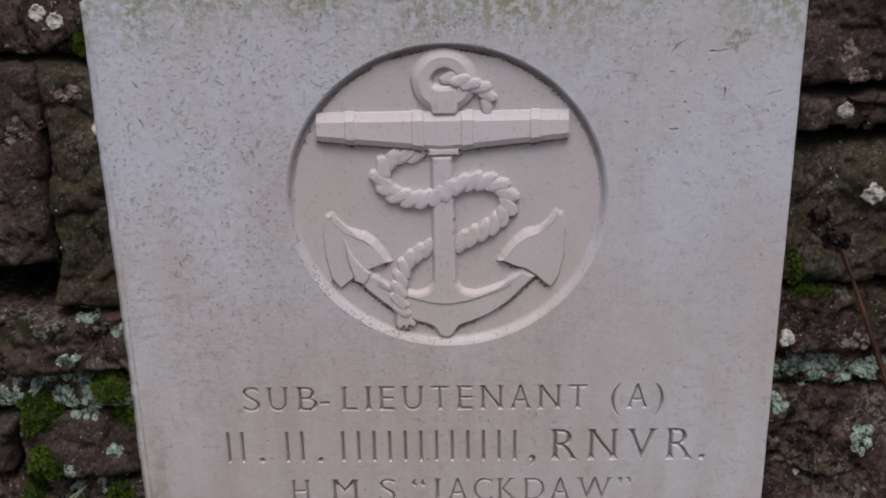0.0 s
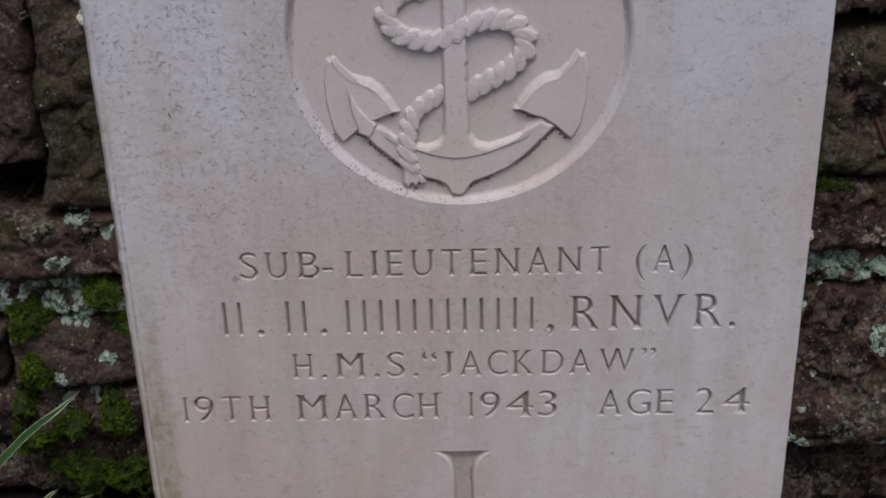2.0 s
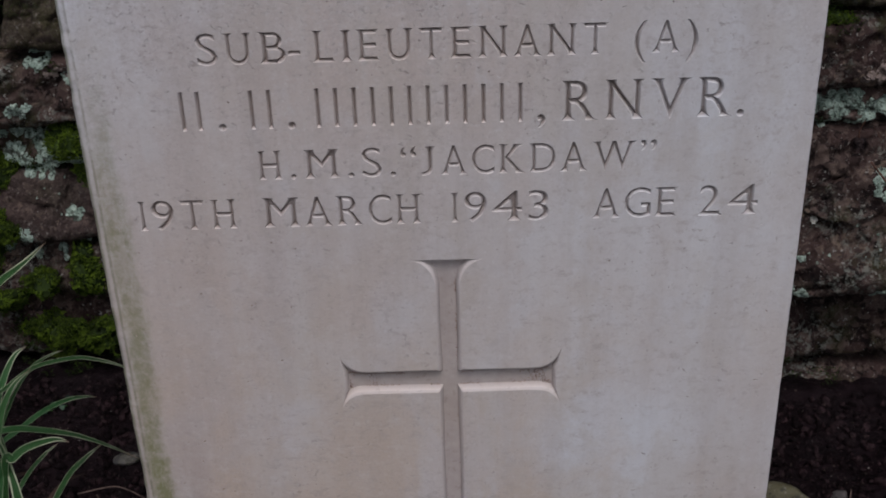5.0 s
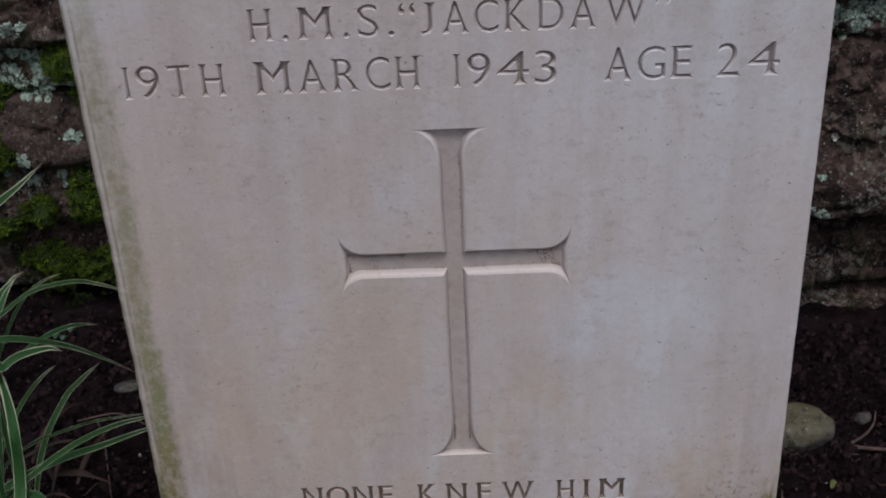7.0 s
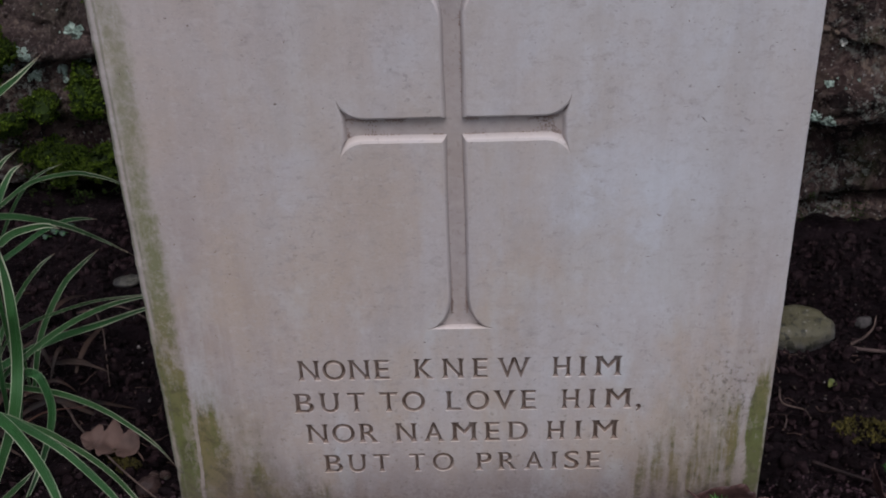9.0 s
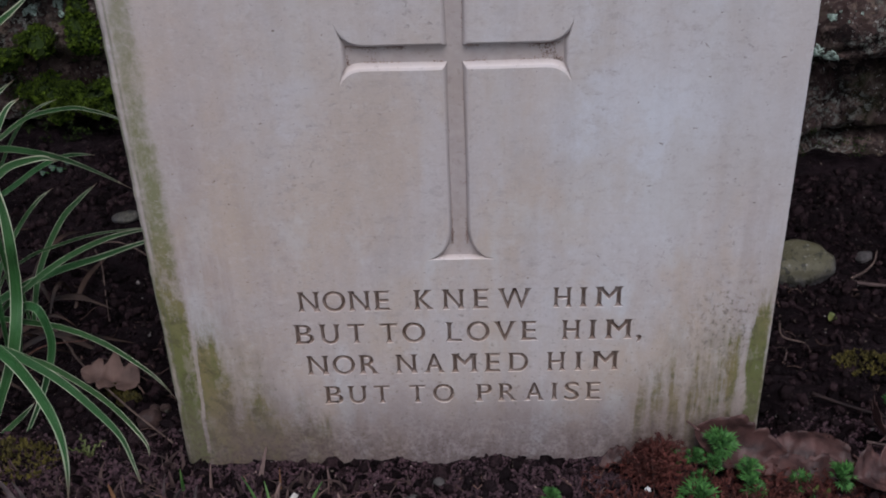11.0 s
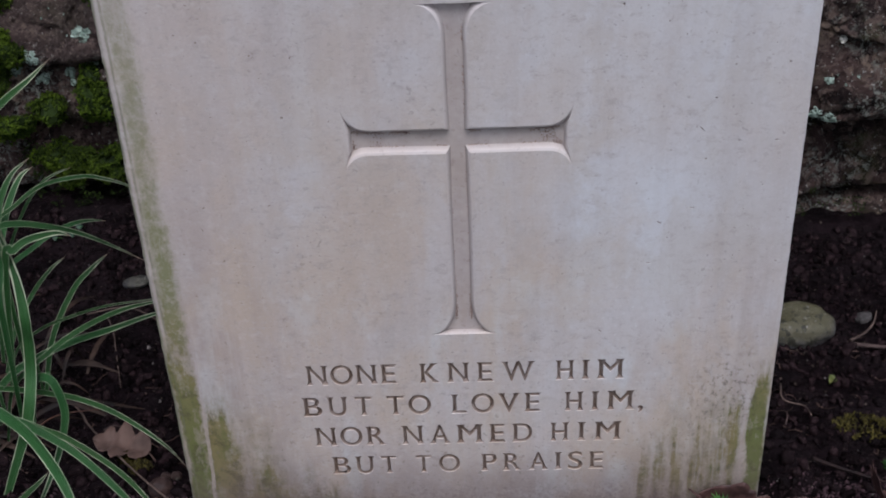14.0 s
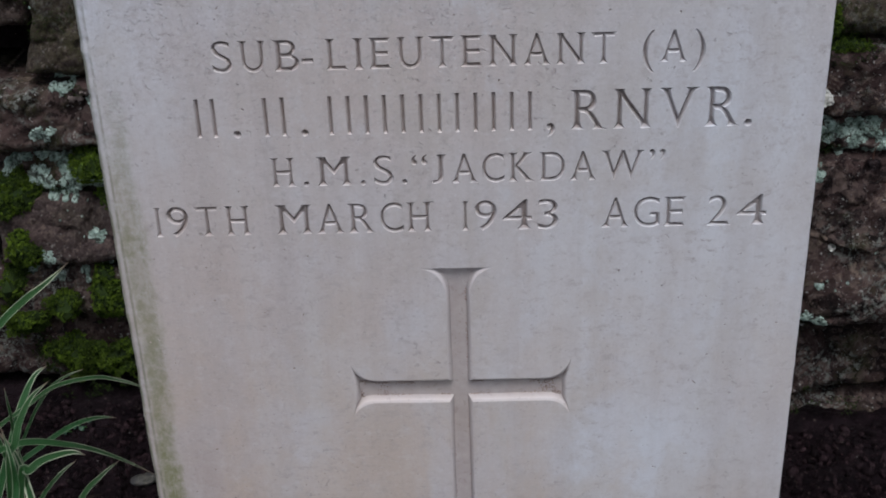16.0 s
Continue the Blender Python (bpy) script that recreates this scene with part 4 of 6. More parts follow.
arm = [(0.0, 0.5930), *arm_top, (0.0522, 0.5905), (0.0430, 0.5808), (0.0362, 0.5742), (0.0297, 0.5690), (0.0225, 0.5648), (0.0155, 0.5616), *curve2((0.0100, 0.5598), (0.0062, 0.5590), (0.0038, 0.5522), 5), (0.0, 0.5515)]
relief("arm", [(C + x, z) for x, z in arm] + [(C - x, z) for x, z in arm[-2:0:-1]], 0.0017, 0.0012, 0.0012, upper=1.8)
crest = [(0.0, 0.5925), *[(x - 0.0002, z - 0.0004) for x, z in arm_top[:-1]], (0.0392, 0.5902), *curve2((0.0330, 0.5840), (0.0180, 0.5746), (0.0, 0.5730), 10)]
relief("arm_crest", [(C + x, z) for x, z in crest] + [(C - x, z) for x, z in crest[-2:0:-1]], 0.0010, 0.0009, 0.0007, upper=2.6)
fluke = [(0.0628, 0.6330), (0.0678, 0.6300), (0.0690, 0.6220), (0.0687, 0.6046), (0.0658, 0.5904), (0.0608, 0.5828), (0.0512, 0.5915), (0.0448, 0.5955), (0.0308, 0.6005),
         (0.0338, 0.6065), (0.0393, 0.6138), (0.0448, 0.6185), (0.0538, 0.6215), (0.0600, 0.6270)]
for s in (1, -1):
    relief("fluke", [(C + s * x, z) for x, z in fluke], 0.0012, 0.0010, 0.0014, upper=4.0, sink=0.0017)
relief("arm_end", [(-0.0435, 0.5935), (-0.0528, 0.6035), (-0.0578, 0.6150), (-0.0566, 0.6020), (-0.0528, 0.5888), (-0.0470, 0.5860)], 0.0006, 0.0011, 0.0008)
bm = bmesh.new()
last = None
for i in range(41):
    a = 2 * math.pi * i / 40
    ring = [bm.verts.new((0.0006 + (r + 0.0002 * math.sin(7 * a)) * math.cos(a), y, 0.7069 + r * math.sin(a))) for r, y in ((0.0064, SUNK + 0.0005), (0.0068, 0.0022), (0.0084, 0.0010), (0.0138, 0.0008), (0.0172, 0.0024), (0.0186, SUNK + 0.0005))]
    for k in range(5) if last else ():
        bm.faces.new((last[k], ring[k], ring[k + 1], last[k + 1]))
    last = ring
bmesh.ops.remove_doubles(bm, verts=bm.verts, dist=1e-6)
part("ring", bm, BADGE, badge)
relief("shank_head", [(-0.0056, 0.6885), (0.0064, 0.6885), (0.0092, 0.6960), (0.0072, 0.7045), (-0.0066, 0.7045), (-0.0080, 0.6960)], 0.0006, 0.0014, 0.0010, upper=1.8)


def rope(points, thick, tip=1.0, y=0.0030):
    """A carved rope: a low core with slanting faceted strands laid over it."""
    rnd = random.Random(round(points[0][2] * 1e4))
    bm = bmesh.new()
    path = smooth_path([(x, y + dy, z) for x, dy, z in points], 14)
    tube(bm, [p + Vector((0, 0.0018, 0)) for p in path], thick * 0.74, 8, tip, flat=0.6)
    run, due = 0.0, 0.002
    for a, b in zip(path, path[1:]):
        run += (b - a).length
        if run < due:
            continue
        due += thick * 1.24
        way = (b - a).normalized()
        swing = math.atan2(way.z, way.x) + 0.62 + rnd.uniform(-0.08, 0.08)
        u, v = Vector((math.cos(swing), 0, math.sin(swing))), Vector((-math.sin(swing), 0, math.cos(swing)))
        lift, rings = b.y - y, []
        for wide, high, at in ((1.06, 1.04, SUNK + 0.0006), (1.0, 1.02, 0.0022 + lift), (0.84, 0.84, 0.0014 + lift), (0.50, 0.46, 0.0011 + lift)):
            ring = []
            for k in range(10):
                t = 2 * math.pi * k / 10
                c, d = math.cos(t), math.sin(t)
                q = u * math.copysign(abs(c) ** 0.8, c) * thick * 1.36 * wide + v * math.copysign(abs(d) ** 0.75, d) * thick * 0.68 * high
                ring.append(bm.verts.new(Vector((b.x, at + rnd.uniform(-0.00010, 0.00010), b.z)) + q * rnd.uniform(0.97, 1.03)))
            rings.append(ring)
        for p, q in zip(rings, rings[1:]):
            for k in range(10):
                bm.faces.new((p[k], p[(k + 1) % 10], q[(k + 1) % 10], q[k]))
        bm.faces.new(rings[-1])
    bmesh.ops.recalc_face_normals(bm, faces=bm.faces)
    return part("rope", bm, BADGE, badge, "three-strand rope carved in relief")


rope([(-0.0130, 0.0016, 0.6650), (-0.0239, 0.0006, 0.6645), (-0.0322, 0, 0.6600), (-0.0358, 0, 0.6520), (-0.0312, 0, 0.6440), (-0.0231, 0, 0.6395), (-0.0121, 0, 0.6382), (-0.0020, -0.0008, 0.6422),
      (0.0060, -0.0008, 0.6462), (0.0165, 0, 0.6487), (0.0275, 0, 0.6472), (0.0345, 0, 0.6410), (0.0346, 0, 0.6325), (0.0285, 0, 0.6240), (0.0194, 0, 0.6178), (0.0095, 0.0008, 0.6122), (0.0058, 0.0016, 0.6095)], 0.0058)
rope([(-0.0085, 0.0016, 0.6088), (-0.0165, 0.0006, 0.6045), (-0.0228, 0, 0.5990), (-0.0263, -0.0006, 0.5905), (-0.0277, -0.0012, 0.5810), (-0.0272, -0.0010, 0.5720), (-0.0258, 0, 0.5655)], 0.0052, 0.9)
rope([(0.0020, 0.001, 0.7095), (0.0085, -0.0012, 0.7080), (0.0150, -0.0012, 0.7052), (0.0215, 0, 0.7020), (0.0240, 0.0004, 0.6965), (0.0222, 0.001, 0.6915)], 0.0046, 0.9)
relief("rope_end", [(-0.0300, 0.5680), (-0.0222, 0.5680), (-0.0185, 0.5598), (-0.0206, 0.5580), (-0.0222, 0.5596), (-0.0240, 0.5572), (-0.0258, 0.5594), (-0.0280, 0.5574), (-0.0302, 0.5598)], 0.0010, 0.0009, 0.0010, "frayed end of the carved rope")

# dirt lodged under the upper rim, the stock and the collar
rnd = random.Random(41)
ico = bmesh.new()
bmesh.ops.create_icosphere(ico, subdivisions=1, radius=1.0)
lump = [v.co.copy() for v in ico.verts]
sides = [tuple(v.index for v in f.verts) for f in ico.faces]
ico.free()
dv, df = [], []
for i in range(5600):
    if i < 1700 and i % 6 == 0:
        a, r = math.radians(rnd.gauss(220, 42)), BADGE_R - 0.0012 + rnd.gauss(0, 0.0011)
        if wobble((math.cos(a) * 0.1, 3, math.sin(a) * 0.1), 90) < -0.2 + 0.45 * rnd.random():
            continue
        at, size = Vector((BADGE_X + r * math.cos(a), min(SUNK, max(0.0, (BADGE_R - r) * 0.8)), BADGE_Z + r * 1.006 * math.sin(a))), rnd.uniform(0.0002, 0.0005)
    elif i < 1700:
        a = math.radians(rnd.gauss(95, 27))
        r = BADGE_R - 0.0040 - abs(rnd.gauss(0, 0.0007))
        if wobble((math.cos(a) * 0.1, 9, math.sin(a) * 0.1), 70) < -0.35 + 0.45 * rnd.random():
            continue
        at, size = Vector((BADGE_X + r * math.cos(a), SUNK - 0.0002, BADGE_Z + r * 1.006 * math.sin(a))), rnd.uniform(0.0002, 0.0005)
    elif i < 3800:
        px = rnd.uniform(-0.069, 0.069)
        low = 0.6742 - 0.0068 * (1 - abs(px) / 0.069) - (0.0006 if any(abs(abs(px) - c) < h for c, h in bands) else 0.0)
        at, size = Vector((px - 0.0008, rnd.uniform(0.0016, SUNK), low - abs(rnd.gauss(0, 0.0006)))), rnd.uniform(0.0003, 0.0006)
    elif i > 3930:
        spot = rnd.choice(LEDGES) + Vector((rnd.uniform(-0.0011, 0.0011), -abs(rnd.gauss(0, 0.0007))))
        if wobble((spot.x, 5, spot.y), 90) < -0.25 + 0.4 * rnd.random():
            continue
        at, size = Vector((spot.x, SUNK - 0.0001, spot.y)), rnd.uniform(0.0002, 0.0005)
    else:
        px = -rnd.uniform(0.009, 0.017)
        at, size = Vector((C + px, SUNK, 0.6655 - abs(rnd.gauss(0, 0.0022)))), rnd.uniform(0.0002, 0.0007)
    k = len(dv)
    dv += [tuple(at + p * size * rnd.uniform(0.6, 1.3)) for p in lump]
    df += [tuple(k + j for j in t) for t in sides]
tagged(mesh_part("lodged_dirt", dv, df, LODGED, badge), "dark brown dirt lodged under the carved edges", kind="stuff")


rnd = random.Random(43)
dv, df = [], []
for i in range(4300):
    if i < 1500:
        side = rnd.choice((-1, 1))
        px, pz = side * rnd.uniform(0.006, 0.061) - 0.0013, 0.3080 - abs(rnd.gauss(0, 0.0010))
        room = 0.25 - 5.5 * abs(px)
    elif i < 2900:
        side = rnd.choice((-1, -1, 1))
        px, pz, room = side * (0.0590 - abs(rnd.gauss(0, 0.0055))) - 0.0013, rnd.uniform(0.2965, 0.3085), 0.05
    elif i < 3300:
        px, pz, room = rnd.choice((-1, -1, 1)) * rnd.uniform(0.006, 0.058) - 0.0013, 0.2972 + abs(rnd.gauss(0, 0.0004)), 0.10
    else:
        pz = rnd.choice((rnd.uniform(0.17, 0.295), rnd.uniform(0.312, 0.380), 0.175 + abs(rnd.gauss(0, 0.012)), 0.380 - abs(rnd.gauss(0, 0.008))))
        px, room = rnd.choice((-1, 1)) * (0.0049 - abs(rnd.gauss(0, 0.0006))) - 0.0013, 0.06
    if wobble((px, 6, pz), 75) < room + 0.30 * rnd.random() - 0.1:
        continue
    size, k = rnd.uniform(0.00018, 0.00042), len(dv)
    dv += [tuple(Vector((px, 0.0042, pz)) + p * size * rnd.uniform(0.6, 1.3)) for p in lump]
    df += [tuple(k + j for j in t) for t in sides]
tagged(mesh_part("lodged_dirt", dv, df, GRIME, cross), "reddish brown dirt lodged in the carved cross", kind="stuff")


# ---- the wall of dark sandstone ----
def wall_face(z):
    return 0.522 + 0.17 * z


def chipped(q, scale, seed):
    """Height of a surface broken into flat facets, each at its own level and tilt."""
    p = Vector((q[0] * 0.8, 0.0, q[2])) * scale + Vector((seed, 0.3, seed * 1.7))
    far, spots = noise.voronoi(p)
    k = spots[0]
    a, b, c = (math.sin(k.x * 12.9 + k.z * 78.2 + t) * 43758.5 % 1.0 for t in (0.0, 1.3, 2.9))
    return (a - 0.5) * 0.9 + (b - 0.5) * 0.9 * (p.x - k.x) + (c - 0.5) * 0.9 * (p.z - k.z) - 0.35 * max(0.0, 0.12 - (far[1] - far[0])) / 0.12


def rock_block(x0, x1, z0, z1, seed, proud=0.0, cell=0.0027):
    """One rough block: a face of chips and hollows, rounded ragged edges, and sides that run back into the wall."""
    hx, hz, cx, cz = (x1 - x0) / 2, (z1 - z0) / 2, (x0 + x1) / 2, (z0 + z1) / 2
    nx, nz = max(5, round(2 * hx / cell)), max(5, round(2 * hz / cell))
    r = min(0.020, 0.5 * hz, 0.5 * hx)
    bm = bmesh.new()
    grid = []
    for j in range(nz + 1):
        row = []
        for i in range(nx + 1):
            u, v = 2 * i / nx - 1, 2 * j / nz - 1
            q = Vector((cx + u * hx, 0.5, cz + v * hz))
            n1, n2, n3 = wobble(q, 11, seed), wobble(q, 32, seed + 2), wobble(q, 90, seed + 4)
            bent = q + Vector((0.010 * n2, 0, 0.010 * wobble(q, 30, seed + 9)))
            out = 0.014 * n1 + 0.006 * n2 + 0.0022 * n3 + 0.0012 * wobble(q, 240, seed + 5)
            out += 0.011 * chipped(bent, 17, seed) + 0.0050 * chipped(bent, 48, seed + 3) + 0.0020 * chipped(bent, 120, seed + 6)
            e = min(hx * (1 - abs(u)), hz * (1 - abs(v)))
            back = r - math.sqrt(max(0.0, r * r - (r - e) ** 2)) if e < r else 0.0
            q.x += (0.010 * wobble(q, 15, seed + 7) + 0.004 * n2) * abs(u) ** 6
            q.z += (0.007 * wobble(q, 15, seed + 8) + 0.003 * n3) * abs(v) ** 6
            row.append(bm.verts.new((q.x, wall_face(q.z) + back - out - proud, q.z)))
        grid.append(row)
    for a, b in zip(grid, grid[1:]):
        for i in range(nx):
            bm.faces.new((a[i], a[i + 1], b[i + 1], b[i]))
    rim = grid[0] + [row[-1] for row in grid[1:]] + grid[-1][-2::-1] + [row[0] for row in grid[-2:0:-1]]
    rear = [bm.verts.new((v.co.x, wall_face(v.co.z) + 0.16, v.co.z)) for v in rim]
    for k in range(len(rim)):
        j = (k + 1) % len(rim)
        bm.faces.new((rim[j], rim[k], rear[k], rear[j]))
    hub = bm.verts.new((cx, wall_face(cz) + 0.16, cz))
    for k in range(len(rear)):
        bm.faces.new((rear[(k + 1) % len(rear)], rear[k], hub))
    bm.verts.index_update()
    return bm


wall = tagged(new("wall_north", bpy.data.meshes.new("wall_north")), "old dry stone wall of dark sandstone with moss and lichen", "stone wall", kind="structure")
bm = bmesh.new()
loft(bm, [[(x, 0.98, 1.15), (x, wall_face(1.15) + 0.11, 1.15), (x, wall_face(-0.2) + 0.11, -0.2), (x, 0.98, -0.2)] for x in (-1.6, 1.6)])
bm.to_mesh(wall.data)
bm.free()
wall.data.materials.append(SOIL)

RIGHT = ((-0.20, -0.102), (-0.092, -0.012), (0.008, 0.184), (0.188, 0.222), (0.228, 0.300), (0.310, 0.450), (0.472, 0.509), (0.518, 0.640), (0.648, 0.742), (0.750, 0.860), (0.868, 0.985), (0.99, 1.15))
LEFT = ((-0.20, -0.075), (-0.062, 0.012), (0.022, 0.082), (0.089, 0.160), (0.168, 0.205), (0.213, 0.282), (0.288, 0.545), (0.553, 0.650), (0.658, 0.742), (0.750, 0.860), (0.868, 0.985), (0.99, 1.15))
SPLIT = {(1, 2): (0.60,), (1, 5): (0.335, 0.62), (1, 6): (0.345, 0.58), (-1, 6): (-0.432,), (-1, 3): (-0.495,)}
rock_faces, rock_verts = [], []
rng = random.Random(4)
for side, rows in ((1, RIGHT), (-1, LEFT)):
    for k, (z0, z1) in enumerate(rows):
        fixed = [abs(c) for c in SPLIT.get((side, k), ())]
        at, stops = 0.0, []
        while at < 1.5:
            at += rng.uniform(0.16, 0.34) * (1.2 if z1 - z0 > 0.1 else 1.0)
            if all(abs(at - f) > 0.12 for f in fixed) and not 0.25 < at < 0.53:
                stops.append(at)
        stops = sorted([0.0, *fixed, *stops])
        for a, b in zip(stops, stops[1:]):
            x0, x1 = sorted((side * (a + 0.003), side * (b - 0.003)))
            pale = side < 0 and k == 6 and a > 0.4
            bm = rock_block(x0, x1, 0.336 if pale else z0, z1, rng.uniform(0, 50), -0.018 if z1 - z0 < 0.045 and z0 < 0.3 else rng.uniform(-0.012, 0.008) - (0.055 if z1 < -0.05 else 0.040 if z1 < 0.03 else 0.024 if z1 < 0.10 else 0.0), 0.0027 if a < 0.56 and b > 0.22 and z0 < 0.66 else 0.03)
            bm.verts.ensure_lookup_table()
            base = len(rock_verts)
            rock_verts += [v.co.copy() for v in bm.verts]
            rock_faces += [[base + v.index for v in f.verts] for f in bm.faces]
            part("stone", bm, PALE_ROCK if pale else {(-1, 3): PALE_ROCK, (1, 6): BUFF_ROCK, (1, 7): BUFF_ROCK, (-1, 6): MOSSY_ROCK, (1, 5): MOSSY_ROCK}.get((side, k), ROCK), wall, smooth=True)

from mathutils.bvhtree import BVHTree

ROCKS = BVHTree.FromPolygons(rock_verts, rock_faces)


def on_wall(x, z):
    """The place and the normal of the wall's surface at x, z, seen square on."""
    hit, normal, *_ = ROCKS.ray_cast(Vector((x, 0, z)), Vector((0, 1, 0)))
    return (hit, normal) if hit and hit.y < wall_face(z) + 0.05 else (Vector((x, wall_face(z) + 0.03, z)), Vector((0, -1, 0.3)).normalized())


def crust(bm, x, z, size, rnd, thick=0.0009, segments=18, rings=4, ragged=1.0):
    """One lobed scale of lichen, pressed to the wall's surface."""
    phase, lobes = rnd.uniform(0, 6), rnd.choice((3, 4, 5))
    at, normal = on_wall(x, z)
    depth = at.y
    last = [bm.verts.new(at + normal * thick)]
    for r in range(1, rings + 1):
        ring = []
        for k in range(segments):
            a = 2 * math.pi * k / segments
            reach = size * (r / rings) * (1 + (r / rings) * ragged * (0.20 * math.sin(lobes * a + phase) + 0.16 * math.sin(2.3 * lobes * a + 2 * phase) + rnd.uniform(-0.10, 0.10)))
            at, normal = on_wall(x + reach * math.cos(a), z + reach * math.sin(a))
            at.y = max(depth - 0.005, min(depth + 0.005, at.y))
            lift = -0.0008 if r == rings else thick * (0.5 + rnd.uniform(0.0, 1.1) + (0.7 if r == rings - 1 else 0.0))
            ring.append(bm.verts.new(at + normal * lift))
        for k in range(segments):
            j = (k + 1) % segments
            bm.faces.new((last[0], ring[k], ring[j]) if len(last) == 1 else (last[k], ring[k], ring[j], last[j]))
        last = ring


def lichen_patch(x, z, wide, high, count, size, material, label):
    rnd = random.Random(round(x * 1000) + round(z * 977))
    bm = bmesh.new()
    for _ in range(count):
        a, r = rnd.uniform(0, 2 * math.pi), math.sqrt(rnd.random())
        px, pz = x + wide * r * math.cos(a), z + high * r * math.sin(a)
        if count > 30 and wobble((px, 2, pz), 60) < -0.12:
            continue
        crust(bm, px, pz, size * rnd.uniform(0.3, 1.0), rnd, 0.0009, 14, 3)
    tagged(part("lichen_patch", bm, material), label, "lichen", "lichen on the wall", "stuff")


def lichen_spot(x, z, size):
    rnd = random.Random(round(x * 1000) + round(z * 977))
    bm = bmesh.new()
    crust(bm, x, z, size, rnd, 0.0012, 30, 4, 0.45)
    tagged(part("lichen_spot", bm, LICHEN_WHITE), WHITE, "lichen", "lichen on the wall")


def tuft(bm, at, normal, size, rnd, leaves=4):
    for _ in range(leaves):
        way = (normal + Vector((rnd.uniform(-1, 1), rnd.uniform(-1, 1), rnd.uniform(-1, 1))) * 0.75).normalized()
        side = way.cross(Vector((rnd.uniform(-1, 1), rnd.uniform(-1, 1), rnd.uniform(-1, 1)))).normalized() * size * 0.22
        bm.faces.new([bm.verts.new(p) for p in (at - side, at + side, at + side * 0.6 + way * size * 0.6, at + way * size, at - side * 0.6 + way * size * 0.6)])


def moss_cushion(x, z, wide, high, thick, label="bright green moss cushion growing on the stone wall", size=0.0034, dense=True):
    """A lumpy pad on the wall, covered with tiny pointed leaves."""
    rnd = random.Random(round(x * 1000) + round(z * 977))
    bm = bmesh.new()

    def rim_of(a):
        return 1 + 0.16 * math.sin(3 * a + x * 90) + 0.30 * wobble((math.cos(a), x * 40, math.sin(a)), 1.6) + 0.16 * wobble((math.cos(a), z * 40, math.sin(a)), 4.5)

    def skin(px, pz, r):
        at, normal = on_wall(px, pz)
        lump = max(0.0, 1 - r * r) ** 0.6 * (0.75 + 0.85 * wobble((px, 0, pz), 85)) + 0.16 * wobble((px, 7, pz), 220)
        out = (normal + Vector((0, -0.6, 0.5))).normalized()
        return at + out * thick * 1.25 * lump, out

    rings, last = 7, None
    for k in range(rings + 1) if dense else ():
        r = k / rings
        ring = [bm.verts.new(skin(x + wide * r * math.cos(a) * rim_of(a), z + high * r * math.sin(a) * rim_of(a), r * 1.10)[0] + Vector((0, 0.0015, 0))) for a in np.linspace(0, 2 * math.pi, 25)[:-1]]
        for i in range(24) if last else ():
            bm.faces.new((last[i], ring[i], ring[(i + 1) % 24], last[(i + 1) % 24]))
        last = ring
    pad = len(bm.faces)
    for _ in range(int((2.2e6 if dense else 4.5e5) * wide * high) + 60):
        a, r = rnd.uniform(0, 2 * math.pi), math.sqrt(rnd.random()) * 1.06
        px, pz = x + wide * r * math.cos(a) * rim_of(a), z + high * r * math.sin(a) * rim_of(a)
        if not dense and wobble((px, 5, pz), 55) < -0.05:
            continue
        at, out = skin(px, pz, r)
        tuft(bm, at - out * 0.0004, out, size * rnd.uniform(0.6, 1.25), rnd)
    moss = tagged(part("moss_cushion", bm, MOSS if dense else MOSS_DEEP), label, "moss", "moss on the wall", "stuff")
    moss.data.materials.append(MOSS_DEEP)
    for f in moss.data.polygons[:pad]:
        f.material_index = 1


BUFF = plain("buff_crust", (0.060, 0.044, 0.040), (0.250, 0.200, 0.180), 120, 0.95, 0.0008, True)
MINT = "crust of pale mint-green lichen on dark sandstone"
WHITE = "round pale grey lichen spot on dark sandstone"
def lichen_group(patches):
    for x, z, wide, high, count, size in patches:
        lichen_patch(x, z, wide, high, int(count * 2.2) if size > 0.003 else count // 2, size if size > 0.003 else size * 0.8, LICHEN, MINT)


lichen_group(((-0.415, 0.163, 0.024, 0.007, 18, 0.0045), (-0.43, 0.188, 0.05, 0.024, 90, 0.0065), (-0.375, 0.178, 0.02, 0.012, 26, 0.0055), (-0.4, 0.284, 0.017, 0.008, 16, 0.006),
              (-0.372, 0.264, 0.006, 0.007, 5, 0.005), (-0.5, 0.195, 0.02, 0.02, 24, 0.006), (-0.425, 0.233, 0.012, 0.008, 10, 0.005),
              (0.395, 0.205, 0.055, 0.018, 110, 0.006), (0.48, 0.205, 0.05, 0.015, 60, 0.006)))
lichen_group(((0.352, 0.172, 0.01, 0.01, 14, 0.0035), (0.349, 0.016, 0.006, 0.005, 7, 0.004), (0.364, 0.011, 0.007, 0.005, 8, 0.0045),
              (0.361, 0.055, 0.005, 0.003, 4, 0.0035), (0.455, 0.006, 0.016, 0.012, 16, 0.005), (0.44, 0.135, 0.012, 0.016, 12, 0.0055),
              (-0.386, 0.12, 0.008, 0.005, 7, 0.0035), (-0.439, 0.102, 0.008, 0.006, 8, 0.0045)))
